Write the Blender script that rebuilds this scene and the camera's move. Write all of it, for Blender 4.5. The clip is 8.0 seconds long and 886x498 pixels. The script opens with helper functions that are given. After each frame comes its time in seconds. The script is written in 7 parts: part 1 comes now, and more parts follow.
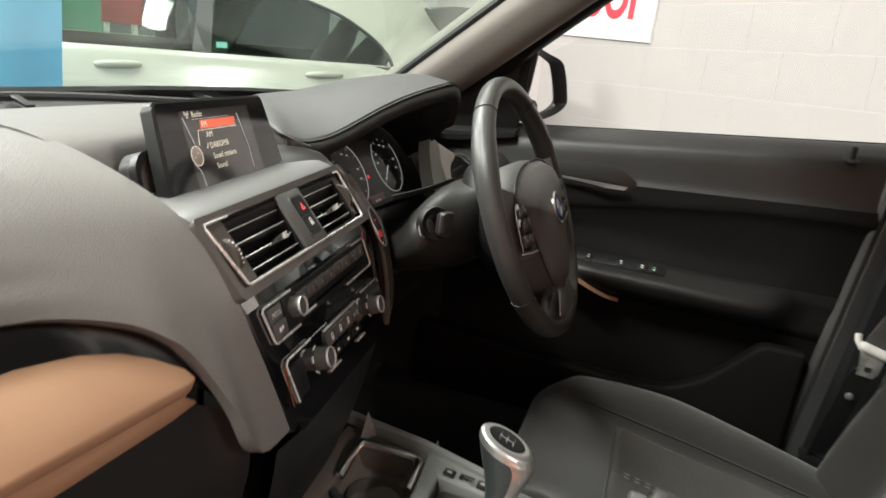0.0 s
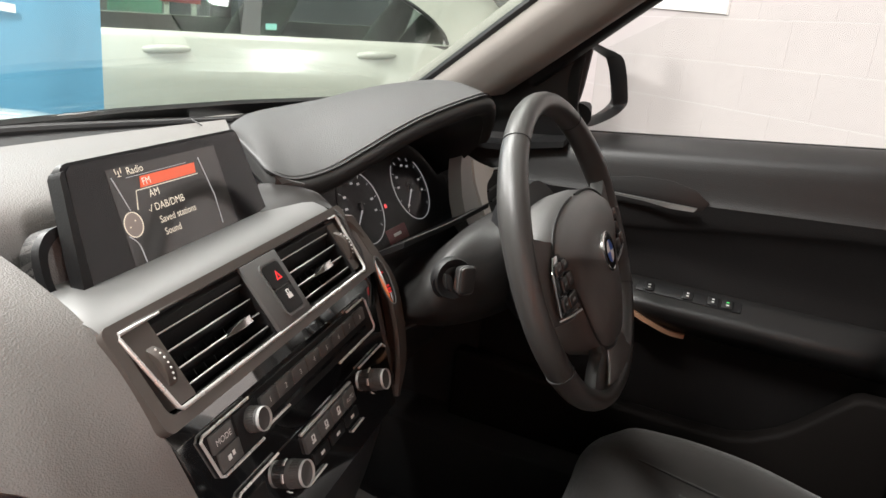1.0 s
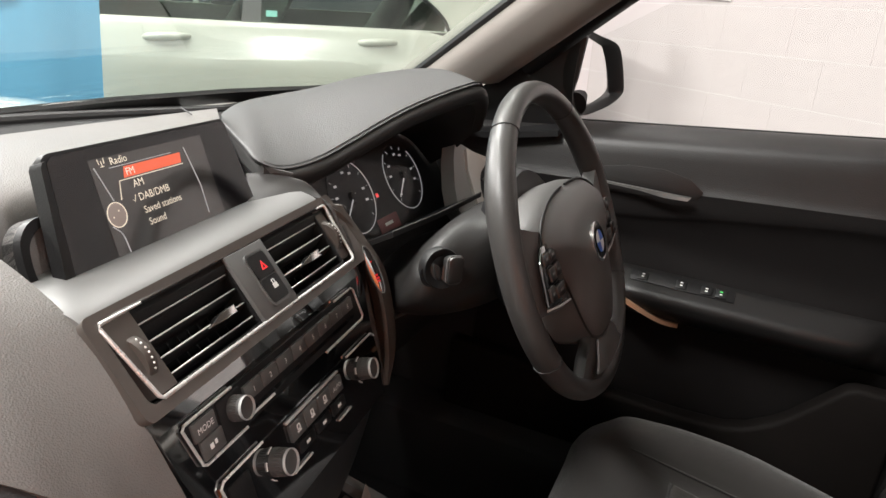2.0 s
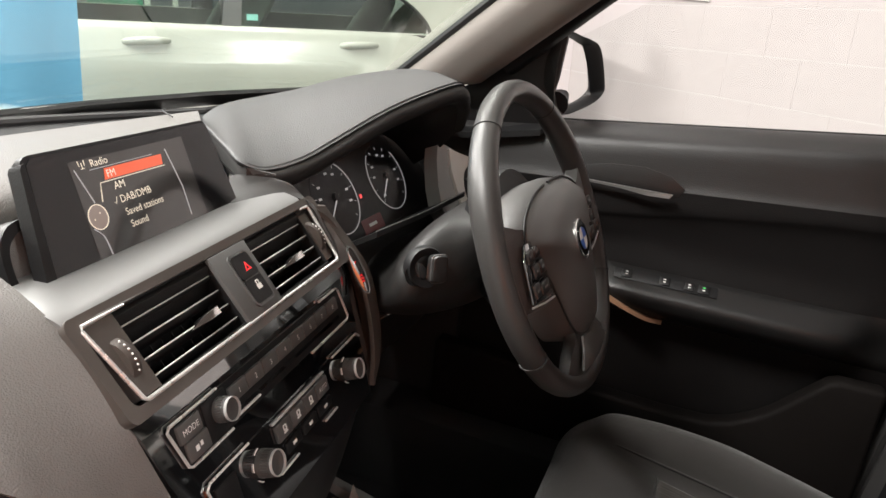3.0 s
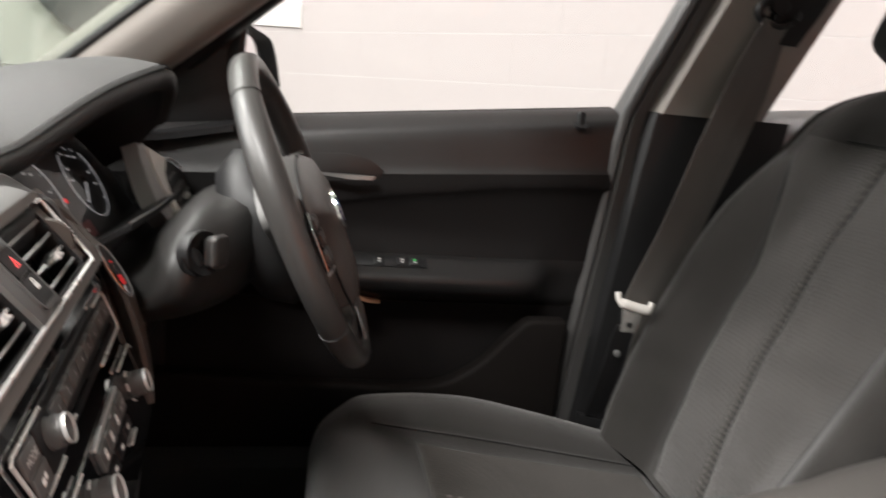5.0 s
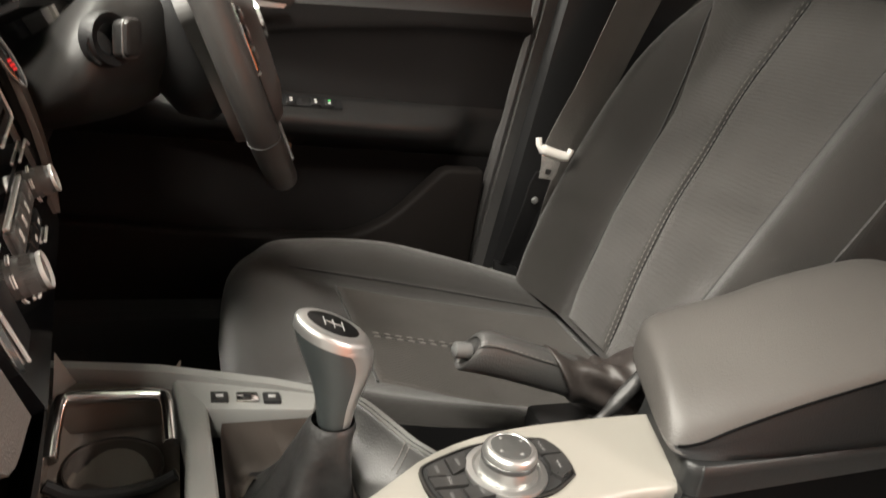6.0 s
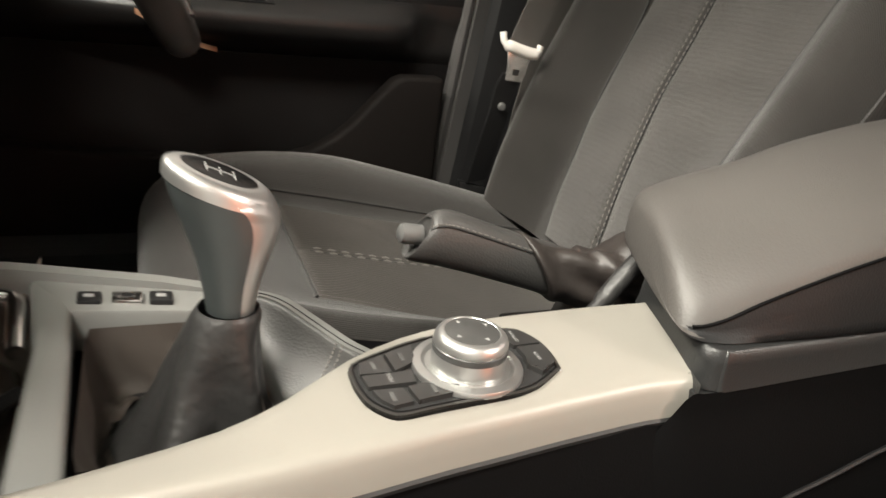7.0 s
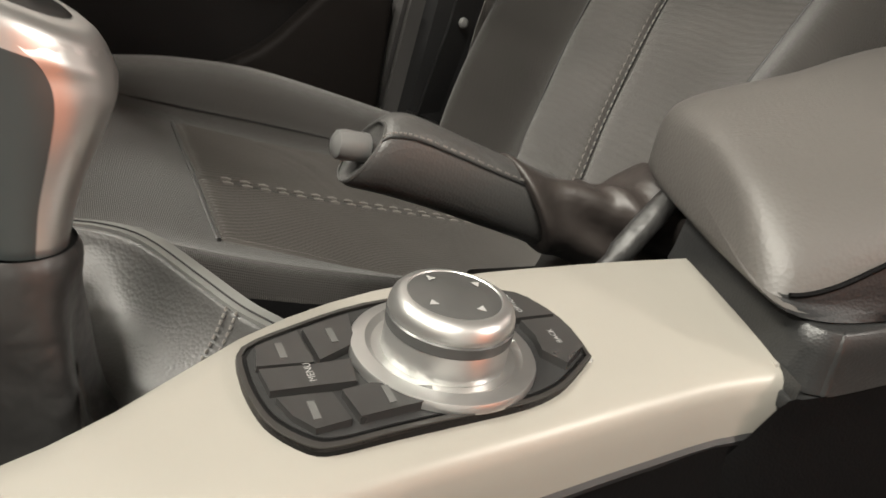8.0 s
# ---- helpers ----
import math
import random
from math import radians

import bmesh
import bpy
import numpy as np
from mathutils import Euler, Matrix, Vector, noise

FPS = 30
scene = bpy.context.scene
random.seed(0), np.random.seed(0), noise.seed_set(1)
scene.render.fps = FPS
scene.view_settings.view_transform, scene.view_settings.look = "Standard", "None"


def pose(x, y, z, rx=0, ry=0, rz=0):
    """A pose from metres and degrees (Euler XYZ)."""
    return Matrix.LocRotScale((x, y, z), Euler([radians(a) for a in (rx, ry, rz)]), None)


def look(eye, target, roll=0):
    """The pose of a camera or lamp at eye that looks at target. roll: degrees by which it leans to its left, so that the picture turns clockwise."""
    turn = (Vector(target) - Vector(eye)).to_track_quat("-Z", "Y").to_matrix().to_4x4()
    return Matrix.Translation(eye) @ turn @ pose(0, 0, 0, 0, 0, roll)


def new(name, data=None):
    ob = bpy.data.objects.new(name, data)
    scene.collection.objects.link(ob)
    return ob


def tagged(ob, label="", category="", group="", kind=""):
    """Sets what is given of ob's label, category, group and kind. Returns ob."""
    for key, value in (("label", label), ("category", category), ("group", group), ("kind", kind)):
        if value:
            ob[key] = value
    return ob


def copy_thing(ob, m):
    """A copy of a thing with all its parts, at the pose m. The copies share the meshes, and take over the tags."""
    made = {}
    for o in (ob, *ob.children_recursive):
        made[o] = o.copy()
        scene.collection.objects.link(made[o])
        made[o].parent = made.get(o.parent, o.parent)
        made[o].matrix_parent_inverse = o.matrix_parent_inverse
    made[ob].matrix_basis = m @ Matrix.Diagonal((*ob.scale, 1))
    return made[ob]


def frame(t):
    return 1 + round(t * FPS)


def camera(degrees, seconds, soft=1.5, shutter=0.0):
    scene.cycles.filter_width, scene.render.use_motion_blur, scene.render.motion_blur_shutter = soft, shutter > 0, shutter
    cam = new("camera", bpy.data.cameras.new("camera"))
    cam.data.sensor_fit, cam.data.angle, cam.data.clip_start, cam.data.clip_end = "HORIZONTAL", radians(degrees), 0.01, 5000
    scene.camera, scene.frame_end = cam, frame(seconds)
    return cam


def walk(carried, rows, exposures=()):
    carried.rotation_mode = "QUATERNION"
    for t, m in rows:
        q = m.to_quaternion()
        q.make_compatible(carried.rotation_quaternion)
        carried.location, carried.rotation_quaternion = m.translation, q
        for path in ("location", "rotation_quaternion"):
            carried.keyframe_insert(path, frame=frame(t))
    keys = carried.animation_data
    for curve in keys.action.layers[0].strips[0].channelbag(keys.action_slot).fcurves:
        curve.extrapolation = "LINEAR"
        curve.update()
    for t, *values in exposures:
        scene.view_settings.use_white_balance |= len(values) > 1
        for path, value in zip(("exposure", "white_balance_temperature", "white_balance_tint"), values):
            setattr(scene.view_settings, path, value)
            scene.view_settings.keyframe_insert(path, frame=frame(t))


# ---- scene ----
cam = camera(62.7, 8.0, shutter=0.4)
PATH = [
    (0, (-0.626, -0.151, 1.067), (1.222, 0.378, 0.516), 7.7),
    (0.5, (-0.499, -0.136, 1.096), (1.298, 0.501, 0.494), 6.6),
    (1, (-0.441, -0.131, 1.113), (1.325, 0.547, 0.465), 6.5),
    (1.5, (-0.435, -0.141, 1.118), (1.317, 0.545, 0.44), 6.5),
    (3, (-0.437, -0.147, 1.114), (1.334, 0.497, 0.444), 6.1),
    (3.5, (-0.442, -0.134, 1.119), (1.35, 0.474, 0.47), 5.7),
    (4, (-0.444, -0.085, 1.099), (1.387, 0.438, 0.485), 4.9),
    (4.5, (-0.452, -0.049, 1.082), (1.477, 0.061, 0.566), 4.9),
    (4.7, (-0.453, -0.03, 1.066), (1.484, -0.122, 0.575), 5.0),
    (4.9, (-0.46, 0.003, 1.043), (1.46, -0.295, 0.569), 5.5),
    (5, (-0.458, 0.014, 1.027), (1.447, -0.373, 0.559), 5.6),
    (5.2, (-0.459, 0.028, 1.005), (1.406, -0.504, 0.517), 5.6),
    (6.3, (-0.416, 0.053, 0.908), (1.299, -0.643, 0.151), 8.9),
    (6.5, (-0.405, 0.035, 0.884), (1.312, -0.643, 0.116), 7.9),
    (7, (-0.351, -0.02, 0.812), (1.337, -0.78, 0.054), 7.4),
    (7.5, (-0.275, -0.054, 0.758), (1.369, -0.919, 0.017), 8.9),
    (8, (-0.215, -0.074, 0.732), (1.355, -0.991, -0.101), 11.7),
]
walk(cam, [(t, look(eye, target, roll)) for t, eye, target, roll in PATH], [(0, 0.38, 6320, 8), (0.6, 0.46, 6300, 13), (4, 0.46, 6420, 15), (5.2, 0.47, 6330, 15), (6.3, 0.93, 6900, 12), (7, 0.92, 6850, 12), (8, 0.68, 6800, 12)])

# ---- world, exposure and large lights ----
world = bpy.data.worlds.new("showroom_world")
scene.world = world
world.use_nodes = True
world.node_tree.nodes["Background"].inputs[0].default_value = (0.9, 0.95, 1.0, 1)
world.node_tree.nodes["Background"].inputs[1].default_value = 0.1

# ---- small helpers ----
BASE = {}


def mesh_ob(name, bm, mat, sharp=38):
    me = bpy.data.meshes.new(name)
    bmesh.ops.recalc_face_normals(bm, faces=bm.faces)
    bm.to_mesh(me)
    bm.free()
    for p in me.polygons:
        p.use_smooth = True
    me.set_sharp_from_angle(angle=radians(sharp))
    me.materials.append(mat)
    return new(name, me)


def thing(name, label, category, base, group="", kind=""):
    ob = new(name)
    ob.location = base
    ob.empty_display_size = 0.05
    BASE[ob.name] = Vector(base)
    return tagged(ob, label, category, group, kind)


def part(name, bm, mat, parent, label="", sharp=38):
    base = BASE[parent.name]
    bmesh.ops.translate(bm, vec=-base, verts=bm.verts)
    ob = mesh_ob(name, bm, mat, sharp)
    ob.parent = parent
    BASE[ob.name] = base
    return tagged(ob, label) if label else ob


def solo(name, bm, mat, label, category, base=(0, 0, 0), kind="", sharp=38):
    bmesh.ops.translate(bm, vec=-Vector(base), verts=bm.verts)
    ob = mesh_ob(name, bm, mat, sharp)
    ob.location = base
    BASE[ob.name] = Vector(base)
    return tagged(ob, label, category, "", kind)


def joined(*bms):
    out = bmesh.new()
    for b in bms:
        me = bpy.data.meshes.new("join")
        b.to_mesh(me)
        b.free()
        out.from_mesh(me)
        bpy.data.meshes.remove(me)
    return out


def loft(rows, closed=False, caps=False):
    bm = bmesh.new()
    vs = [[bm.verts.new(p) for p in r] for r in rows]
    n = len(rows[0])
    for a, b in zip(vs, vs[1:]):
        for i in range(n if closed else n - 1):
            j = (i + 1) % n
            bm.faces.new((a[i], a[j], b[j], b[i]))
    if caps:
        bm.faces.new(vs[0][::-1])
        bm.faces.new(vs[-1])
    return bm


def spline(pts, n, closed=False):
    """Catmull-Rom through pts, n points a span."""
    P = [Vector(p) for p in pts]
    m = len(P)
    out = []
    for i in range(m if closed else m - 1):
        if closed:
            a, b, c, d = P[i - 1], P[i], P[(i + 1) % m], P[(i + 2) % m]
        else:
            b, c = P[i], P[i + 1]
            a = P[i - 1] if i else b * 2 - c
            d = P[i + 2] if i + 2 < m else c * 2 - b
        for k in range(n):
            t = k / n
            out.append(0.5 * ((2 * b) + (c - a) * t + (2 * a - 5 * b + 4 * c - d) * t * t + (3 * b - a - 3 * c + d) * t ** 3))
    if not closed:
        out.append(P[-1])
    return out


def skin(rows, nu=4, nv=4, closed=False, caps=False):
    """A smooth surface through a coarse grid of points."""
    fine = [spline(r, nv, closed) for r in rows]
    cols = [spline([r[i] for r in fine], nu) for i in range(len(fine[0]))]
    return loft([[c[j] for c in cols] for j in range(len(cols[0]))], closed, caps)


def thicken(bm, t):
    bmesh.ops.recalc_face_normals(bm, faces=bm.faces)
    bmesh.ops.solidify(bm, geom=bm.faces[:], thickness=t)
    return bm


def backed(bm, off):
    """A sheet with depth: its faces drawn out by off."""
    r = bmesh.ops.extrude_face_region(bm, geom=bm.faces[:])
    bmesh.ops.translate(bm, vec=off, verts=[g for g in r["geom"] if isinstance(g, bmesh.types.BMVert)])
    return bm


def bevelled(bm, b, seg=2, angle=25):
    if b > 0:
        edges = [e for e in bm.edges if len(e.link_faces) == 2 and e.calc_face_angle(0) > radians(angle)]
        bmesh.ops.bevel(bm, geom=edges, offset=b, segments=seg, profile=0.5, affect="EDGES", clamp_overlap=True)
    return bm


def box(x0, x1, y0, y1, z0, z1, b=0.002, seg=2):
    return mapbox(lambda x, y, z: (x, y, z), x0, x1, y0, y1, z0, z1, b, seg)


def mapbox(f, a0, a1, b0, b1, c0, c1, bev=0.001, seg=2):
    bm = bmesh.new()
    bmesh.ops.create_cube(bm, size=1)
    for v in bm.verts:
        v.co = f(a0 if v.co.x < 0 else a1, b0 if v.co.y < 0 else b1, c0 if v.co.z < 0 else c1)
    return bevelled(bm, bev, seg)


def slab(pts, off, b=0.002, seg=2):
    bm = bmesh.new()
    vs = [bm.verts.new(p) for p in pts]
    f = bm.faces.new(vs)
    r = bmesh.ops.extrude_face_region(bm, geom=[f])
    bmesh.ops.translate(bm, vec=off, verts=[g for g in r["geom"] if isinstance(g, bmesh.types.BMVert)])
    return bevelled(bm, b, seg, 40)


def tube(pts, r, n=10, caps=True, squash=1.0):
    P = [Vector(p) for p in pts]
    R = r if isinstance(r, (list, tuple)) else [r] * len(P)
    rows, side = [], None
    for i, p in enumerate(P):
        d = (P[min(i + 1, len(P) - 1)] - P[max(i - 1, 0)]).normalized()
        if side is None:
            side = d.orthogonal().normalized()
        side = (side - d * side.dot(d)).normalized()
        up = d.cross(side)
        rows.append([p + (side * math.cos(a) + up * math.sin(a) * squash) * R[i] for a in [2 * math.pi * k / n for k in range(n)]])
    return loft(rows, True, caps)


def lathe(profile, origin, axis, n=32, caps=True):
    d = Vector(axis).normalized()
    s = d.orthogonal().normalized()
    u = d.cross(s)
    o = Vector(origin)
    rows = [[o + d * h + (s * math.cos(a) + u * math.sin(a)) * r for a in [2 * math.pi * k / n for k in range(n)]] for r, h in profile]
    return loft(rows, True, caps)


def strip(pts, wide, thick, b=0.0):
    """A band along pts; wide and thick are vectors, or lists of them."""
    n = len(pts)
    W = wide if isinstance(wide, list) else [wide] * n
    T = thick if isinstance(thick, list) else [thick] * n
    rows = []
    for p, w, t in zip(pts, W, T):
        p, w, t = Vector(p), Vector(w) / 2, Vector(t)
        rows.append([p - w, p + w, p + w + t, p - w + t])
    return bevelled(loft(rows, True, True), b, 2, 50)


def rrect(u0, u1, z0, z1, r, n=5):
    out = []
    for cu, cz, a0 in ((u1 - r, z1 - r, 0), (u0 + r, z1 - r, 90), (u0 + r, z0 + r, 180), (u1 - r, z0 + r, 270)):
        for k in range(n + 1):
            a = radians(a0 + 90 * k / n)
            out.append((cu + r * math.cos(a), cz + r * math.sin(a)))
    return out


def ring(f, outer, inner, d0, d1):
    rows = [[f(u, z, d) for u, z in loop] for loop, d in ((outer, d0), (outer, d1), (inner, d1), (inner, d0), (outer, d0))]
    return loft(rows, True)


def plate(f, loop, d0, d1, b=0.0008):
    lo, hi = [[Vector(f(u, z, d)) for u, z in loop] for d in (d0, d1)]
    return bevelled(loft([lo, hi], True, True), b, 2, 40)


def lettering(body, size, f, u, z, mat, parent, squeeze=1.0, align="LEFT", name="lettering"):
    cu = bpy.data.curves.new("letters", "FONT")
    cu.body, cu.size, cu.align_x, cu.extrude, cu.resolution_u = body, size, align, 0.0, 3
    tmp = new("letters", cu)
    bpy.context.view_layer.update()
    me = bpy.data.meshes.new_from_object(tmp.evaluated_get(bpy.context.evaluated_depsgraph_get()))
    bpy.data.objects.remove(tmp)
    bm = bmesh.new()
    bm.from_mesh(me)
    bpy.data.meshes.remove(me)
    for v in bm.verts:
        v.co = f(u + v.co.x, z + v.co.y * squeeze, 0.0)
    return part(name, bm, mat, parent)


# ---- materials ----
def nodes_of(name):
    m = bpy.data.materials.new(name)
    m.use_nodes = True
    return m, m.node_tree.nodes, m.node_tree.links, m.node_tree.nodes["Principled BSDF"]


def coords(N, L, scale):
    tc = N.new("ShaderNodeTexCoord")
    mp = N.new("ShaderNodeMapping")
    mp.inputs["Scale"].default_value = scale if isinstance(scale, (tuple, list)) else (scale,) * 3
    L.new(tc.outputs["Object"], mp.inputs["Vector"])
    return mp.outputs["Vector"]


def surface(name, colour, rough=0.5, metal=0.0, vary=0.12, patch=6.0, grain=900.0, bump=0.08, depth=0.0004, spec=0.5, coat=0.0, cells=False, rough_vary=0.08, coat_rough=0.04):
    """Base colour with slow patches, roughness wear and a fine relief."""
    m, N, L, b = nodes_of(name)
    v1 = coords(N, L, patch)
    n1 = N.new("ShaderNodeTexNoise")
    n1.inputs["Scale"].default_value = 1.0
    n1.inputs["Detail"].default_value = 6.0
    L.new(v1, n1.inputs["Vector"])
    ramp = N.new("ShaderNodeMapRange")
    ramp.inputs[3].default_value, ramp.inputs[4].default_value = 1 - vary, 1 + vary
    L.new(n1.outputs["Fac"], ramp.inputs[0])
    mul = N.new("ShaderNodeVectorMath")
    mul.operation = "SCALE"
    mul.inputs[0].default_value = colour
    L.new(ramp.outputs[0], mul.inputs["Scale"])
    L.new(mul.outputs[0], b.inputs["Base Color"])
    rr = N.new("ShaderNodeMapRange")
    rr.inputs[3].default_value, rr.inputs[4].default_value = max(rough - rough_vary, 0.02), min(rough + rough_vary, 1)
    L.new(n1.outputs["Fac"], rr.inputs[0])
    L.new(rr.outputs[0], b.inputs["Roughness"])
    b.inputs["Metallic"].default_value = metal
    b.inputs["Specular IOR Level"].default_value = spec
    b.inputs["Coat Weight"].default_value = coat
    b.inputs["Coat Roughness"].default_value = coat_rough
    if bump > 0:
        v2 = coords(N, L, grain)
        if cells:
            t2 = N.new("ShaderNodeTexVoronoi")
            t2.inputs["Scale"].default_value = 1.0
            src = t2.outputs["Distance"]
        else:
            t2 = N.new("ShaderNodeTexNoise")
            t2.inputs["Scale"].default_value = 1.0
            t2.inputs["Detail"].default_value = 3.0
            src = t2.outputs["Fac"]
        L.new(v2, t2.inputs["Vector"])
        bp = N.new("ShaderNodeBump")
        bp.inputs["Strength"].default_value = bump
        bp.inputs["Distance"].default_value = depth
        L.new(src, bp.inputs["Height"])
        L.new(bp.outputs[0], b.inputs["Normal"])
    return m


def cloth(name, colour, pitch=420.0, ribs=0.0, rough=0.9, relief=0.0006, contrast=0.25):
    """Woven seat cloth: two crossed waves of thread, with fuzz and soft wear."""
    m, N, L, b = nodes_of(name)
    b.inputs["Sheen Weight"].default_value = 0.25
    b.inputs["Sheen Roughness"].default_value = 0.5
    b.inputs["Roughness"].default_value = rough
    b.inputs["Specular IOR Level"].default_value = 0.25
    wx = N.new("ShaderNodeTexWave")
    wy = N.new("ShaderNodeTexWave")
    wy.bands_direction = "Y"
    for w in (wx, wy):
        w.inputs["Scale"].default_value = 1.0
        w.inputs["Distortion"].default_value = 1.2
        w.inputs["Detail"].default_value = 2.0
    L.new(coords(N, L, pitch), wx.inputs["Vector"])
    L.new(coords(N, L, (pitch, ribs or pitch, pitch)), wy.inputs["Vector"])
    add = N.new("ShaderNodeMath")
    add.operation = "ADD"
    L.new(wx.outputs["Fac"], add.inputs[0])
    L.new(wy.outputs["Fac"], add.inputs[1])
    nz = N.new("ShaderNodeTexNoise")
    nz.inputs["Scale"].default_value = 1.0
    nz.inputs["Detail"].default_value = 5.0
    L.new(coords(N, L, 14.0), nz.inputs["Vector"])
    rg = N.new("ShaderNodeMapRange")
    rg.inputs[3].default_value, rg.inputs[4].default_value = 0.78, 1.22
    L.new(nz.outputs["Fac"], rg.inputs[0])
    r2 = N.new("ShaderNodeMapRange")
    r2.inputs[2].default_value = 2.0
    r2.inputs[3].default_value, r2.inputs[4].default_value = 1 - contrast, 1 + contrast
    L.new(add.outputs[0], r2.inputs[0])
    mm = N.new("ShaderNodeMath")
    mm.operation = "MULTIPLY"
    L.new(rg.outputs[0], mm.inputs[0])
    L.new(r2.outputs[0], mm.inputs[1])
    mul = N.new("ShaderNodeVectorMath")
    mul.operation = "SCALE"
    mul.inputs[0].default_value = colour
    L.new(mm.outputs[0], mul.inputs["Scale"])
    L.new(mul.outputs[0], b.inputs["Base Color"])
    bp = N.new("ShaderNodeBump")
    bp.inputs["Strength"].default_value = 0.5
    bp.inputs["Distance"].default_value = relief
    L.new(add.outputs[0], bp.inputs["Height"])
    L.new(bp.outputs[0], b.inputs["Normal"])
    return m


KNOB_DARK = (0.06, 0.058, 0.056)


def glowing(name, colour, strength):
    m, N, L, b = nodes_of(name)
    b.inputs["Base Color"].default_value = (*[c * 0.3 for c in colour], 1)
    b.inputs["Emission Color"].default_value = (*colour, 1)
    b.inputs["Roughness"].default_value = 0.1
    b.inputs["Specular IOR Level"].default_value = 1.0
    b.inputs["Emission Strength"].default_value = strength
    return m


def pane_glass(name, tint=(0.97, 0.98, 0.97), gloss=1.0):
    """Thin clear pane: light goes straight through, with a faint Fresnel gloss."""
    m, N, L, b = nodes_of(name)
    N.remove(b)
    tr = N.new("ShaderNodeBsdfTransparent")
    tr.inputs[0].default_value = (*tint, 1)
    gl = N.new("ShaderNodeBsdfGlossy")
    gl.inputs["Roughness"].default_value = 0.01
    fr = N.new("ShaderNodeLayerWeight")
    fr.inputs[0].default_value = 0.5
    k = N.new("ShaderNodeMapRange")
    k.inputs[1].default_value, k.inputs[3].default_value, k.inputs[4].default_value = 0.5, 0.02 * gloss, 0.35 * gloss
    L.new(fr.outputs["Facing"], k.inputs[0])
    mx = N.new("ShaderNodeMixShader")
    L.new(k.outputs[0], mx.inputs[0])
    L.new(tr.outputs[0], mx.inputs[1])
    L.new(gl.outputs[0], mx.inputs[2])
    L.new(mx.outputs[0], N["Material Output"].inputs[0])
    return m


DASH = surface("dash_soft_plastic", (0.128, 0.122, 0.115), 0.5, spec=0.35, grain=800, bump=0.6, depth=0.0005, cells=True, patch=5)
# Door top trim: lighter and shinier than the panel, partly to carry window light.
DOORTOP = surface("door_top_lit_plastic", (0.014, 0.0132, 0.0129), 0.45, spec=0.5, grain=620, bump=0.4, cells=True, patch=5)
# Armrest black is raised a little for the light along its roll.
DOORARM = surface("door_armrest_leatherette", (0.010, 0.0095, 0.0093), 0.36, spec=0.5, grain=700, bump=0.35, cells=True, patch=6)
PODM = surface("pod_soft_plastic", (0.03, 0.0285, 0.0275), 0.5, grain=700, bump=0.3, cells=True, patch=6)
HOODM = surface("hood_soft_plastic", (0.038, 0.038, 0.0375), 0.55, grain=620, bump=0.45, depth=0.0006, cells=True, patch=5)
BLACK = surface("black_plastic", (0.010, 0.010, 0.0104), 0.48, spec=0.35, grain=700, bump=0.25, cells=True, patch=8)
GREY = surface("grey_plastic", (0.10, 0.10, 0.098), 0.45, grain=800, bump=0.15, patch=8)
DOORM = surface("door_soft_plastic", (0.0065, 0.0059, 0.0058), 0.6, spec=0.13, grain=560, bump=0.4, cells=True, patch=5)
PIANO = surface("gloss_black", (0.006, 0.006, 0.007), 0.05, bump=0.0, vary=0.05, rough_vary=0.02, patch=20, spec=1.0, coat=1.0)
PIANO.node_tree.nodes["Principled BSDF"].inputs["Coat IOR"].default_value = 2.5
RADIOKEY = surface("radio_key_plastic", (0.085, 0.083, 0.08), 0.35, bump=0.0, patch=40)
SATIN = surface("satin_silver_trim", (0.245, 0.233, 0.207), 0.4, metal=0.12, grain=1600, bump=0.04, vary=0.04, patch=8)
# Satin silver trim with its orange reflection put into the base colour.
TRIMM = surface("silver_trim_orange_tint", (0.48, 0.285, 0.176), 0.4, metal=0.35, grain=1600, bump=0.04, vary=0.05, patch=8)
FLANKM = surface("satin_flank_trim", (0.06, 0.049, 0.042), 0.55, metal=0.0, grain=1200, bump=0.03, vary=0.08, patch=10)
BROWN = surface("satin_dark_trim", (0.092, 0.079, 0.071), 0.36, metal=0.3, grain=1200, bump=0.03, vary=0.08, patch=10)
CHROME = surface("satin_chrome", (0.86, 0.85, 0.83), 0.18, metal=1.0, bump=0.0, vary=0.03, rough_vary=0.04, patch=30)
EDGEM = surface("bright_silver_edge", (0.8, 0.79, 0.77), 0.28, metal=0.55, bump=0.0, vary=0.03, patch=30)
LEATHER = surface("grained_leather", (0.026, 0.025, 0.025), 0.42, grain=950, bump=0.3, depth=0.0005, cells=True, patch=9)
# Lighter than the rim: light from above is put into the hub's colour.
HUBM = surface("airbag_plastic_lit", (0.085, 0.0825, 0.08), 0.5, grain=800, bump=0.3, cells=True, patch=10)
LEDGEM = surface("ledge_satin_plastic", (0.16, 0.16, 0.157), 0.42, grain=800, bump=0.15, patch=8)
KNOBMETAL = surface("brushed_knob_metal", (0.5, 0.5, 0.49), 0.36, metal=0.9, bump=0.0, vary=0.05, rough_vary=0.06, patch=60)
SPINEM = surface("satin_spine_paint", (0.44, 0.44, 0.43), 0.32, metal=0.85, bump=0.0, vary=0.05, patch=60)
KEYBED = surface("key_bed_plastic", (0.005, 0.005, 0.005), 0.3, spec=0.15, bump=0.0, patch=40)
WHEELM = surface("wheel_leather", (0.040, 0.0385, 0.037), 0.4, spec=0.55, grain=900, bump=0.25, cells=True, patch=10)
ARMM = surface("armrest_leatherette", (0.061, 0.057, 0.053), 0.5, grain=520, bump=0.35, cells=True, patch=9)
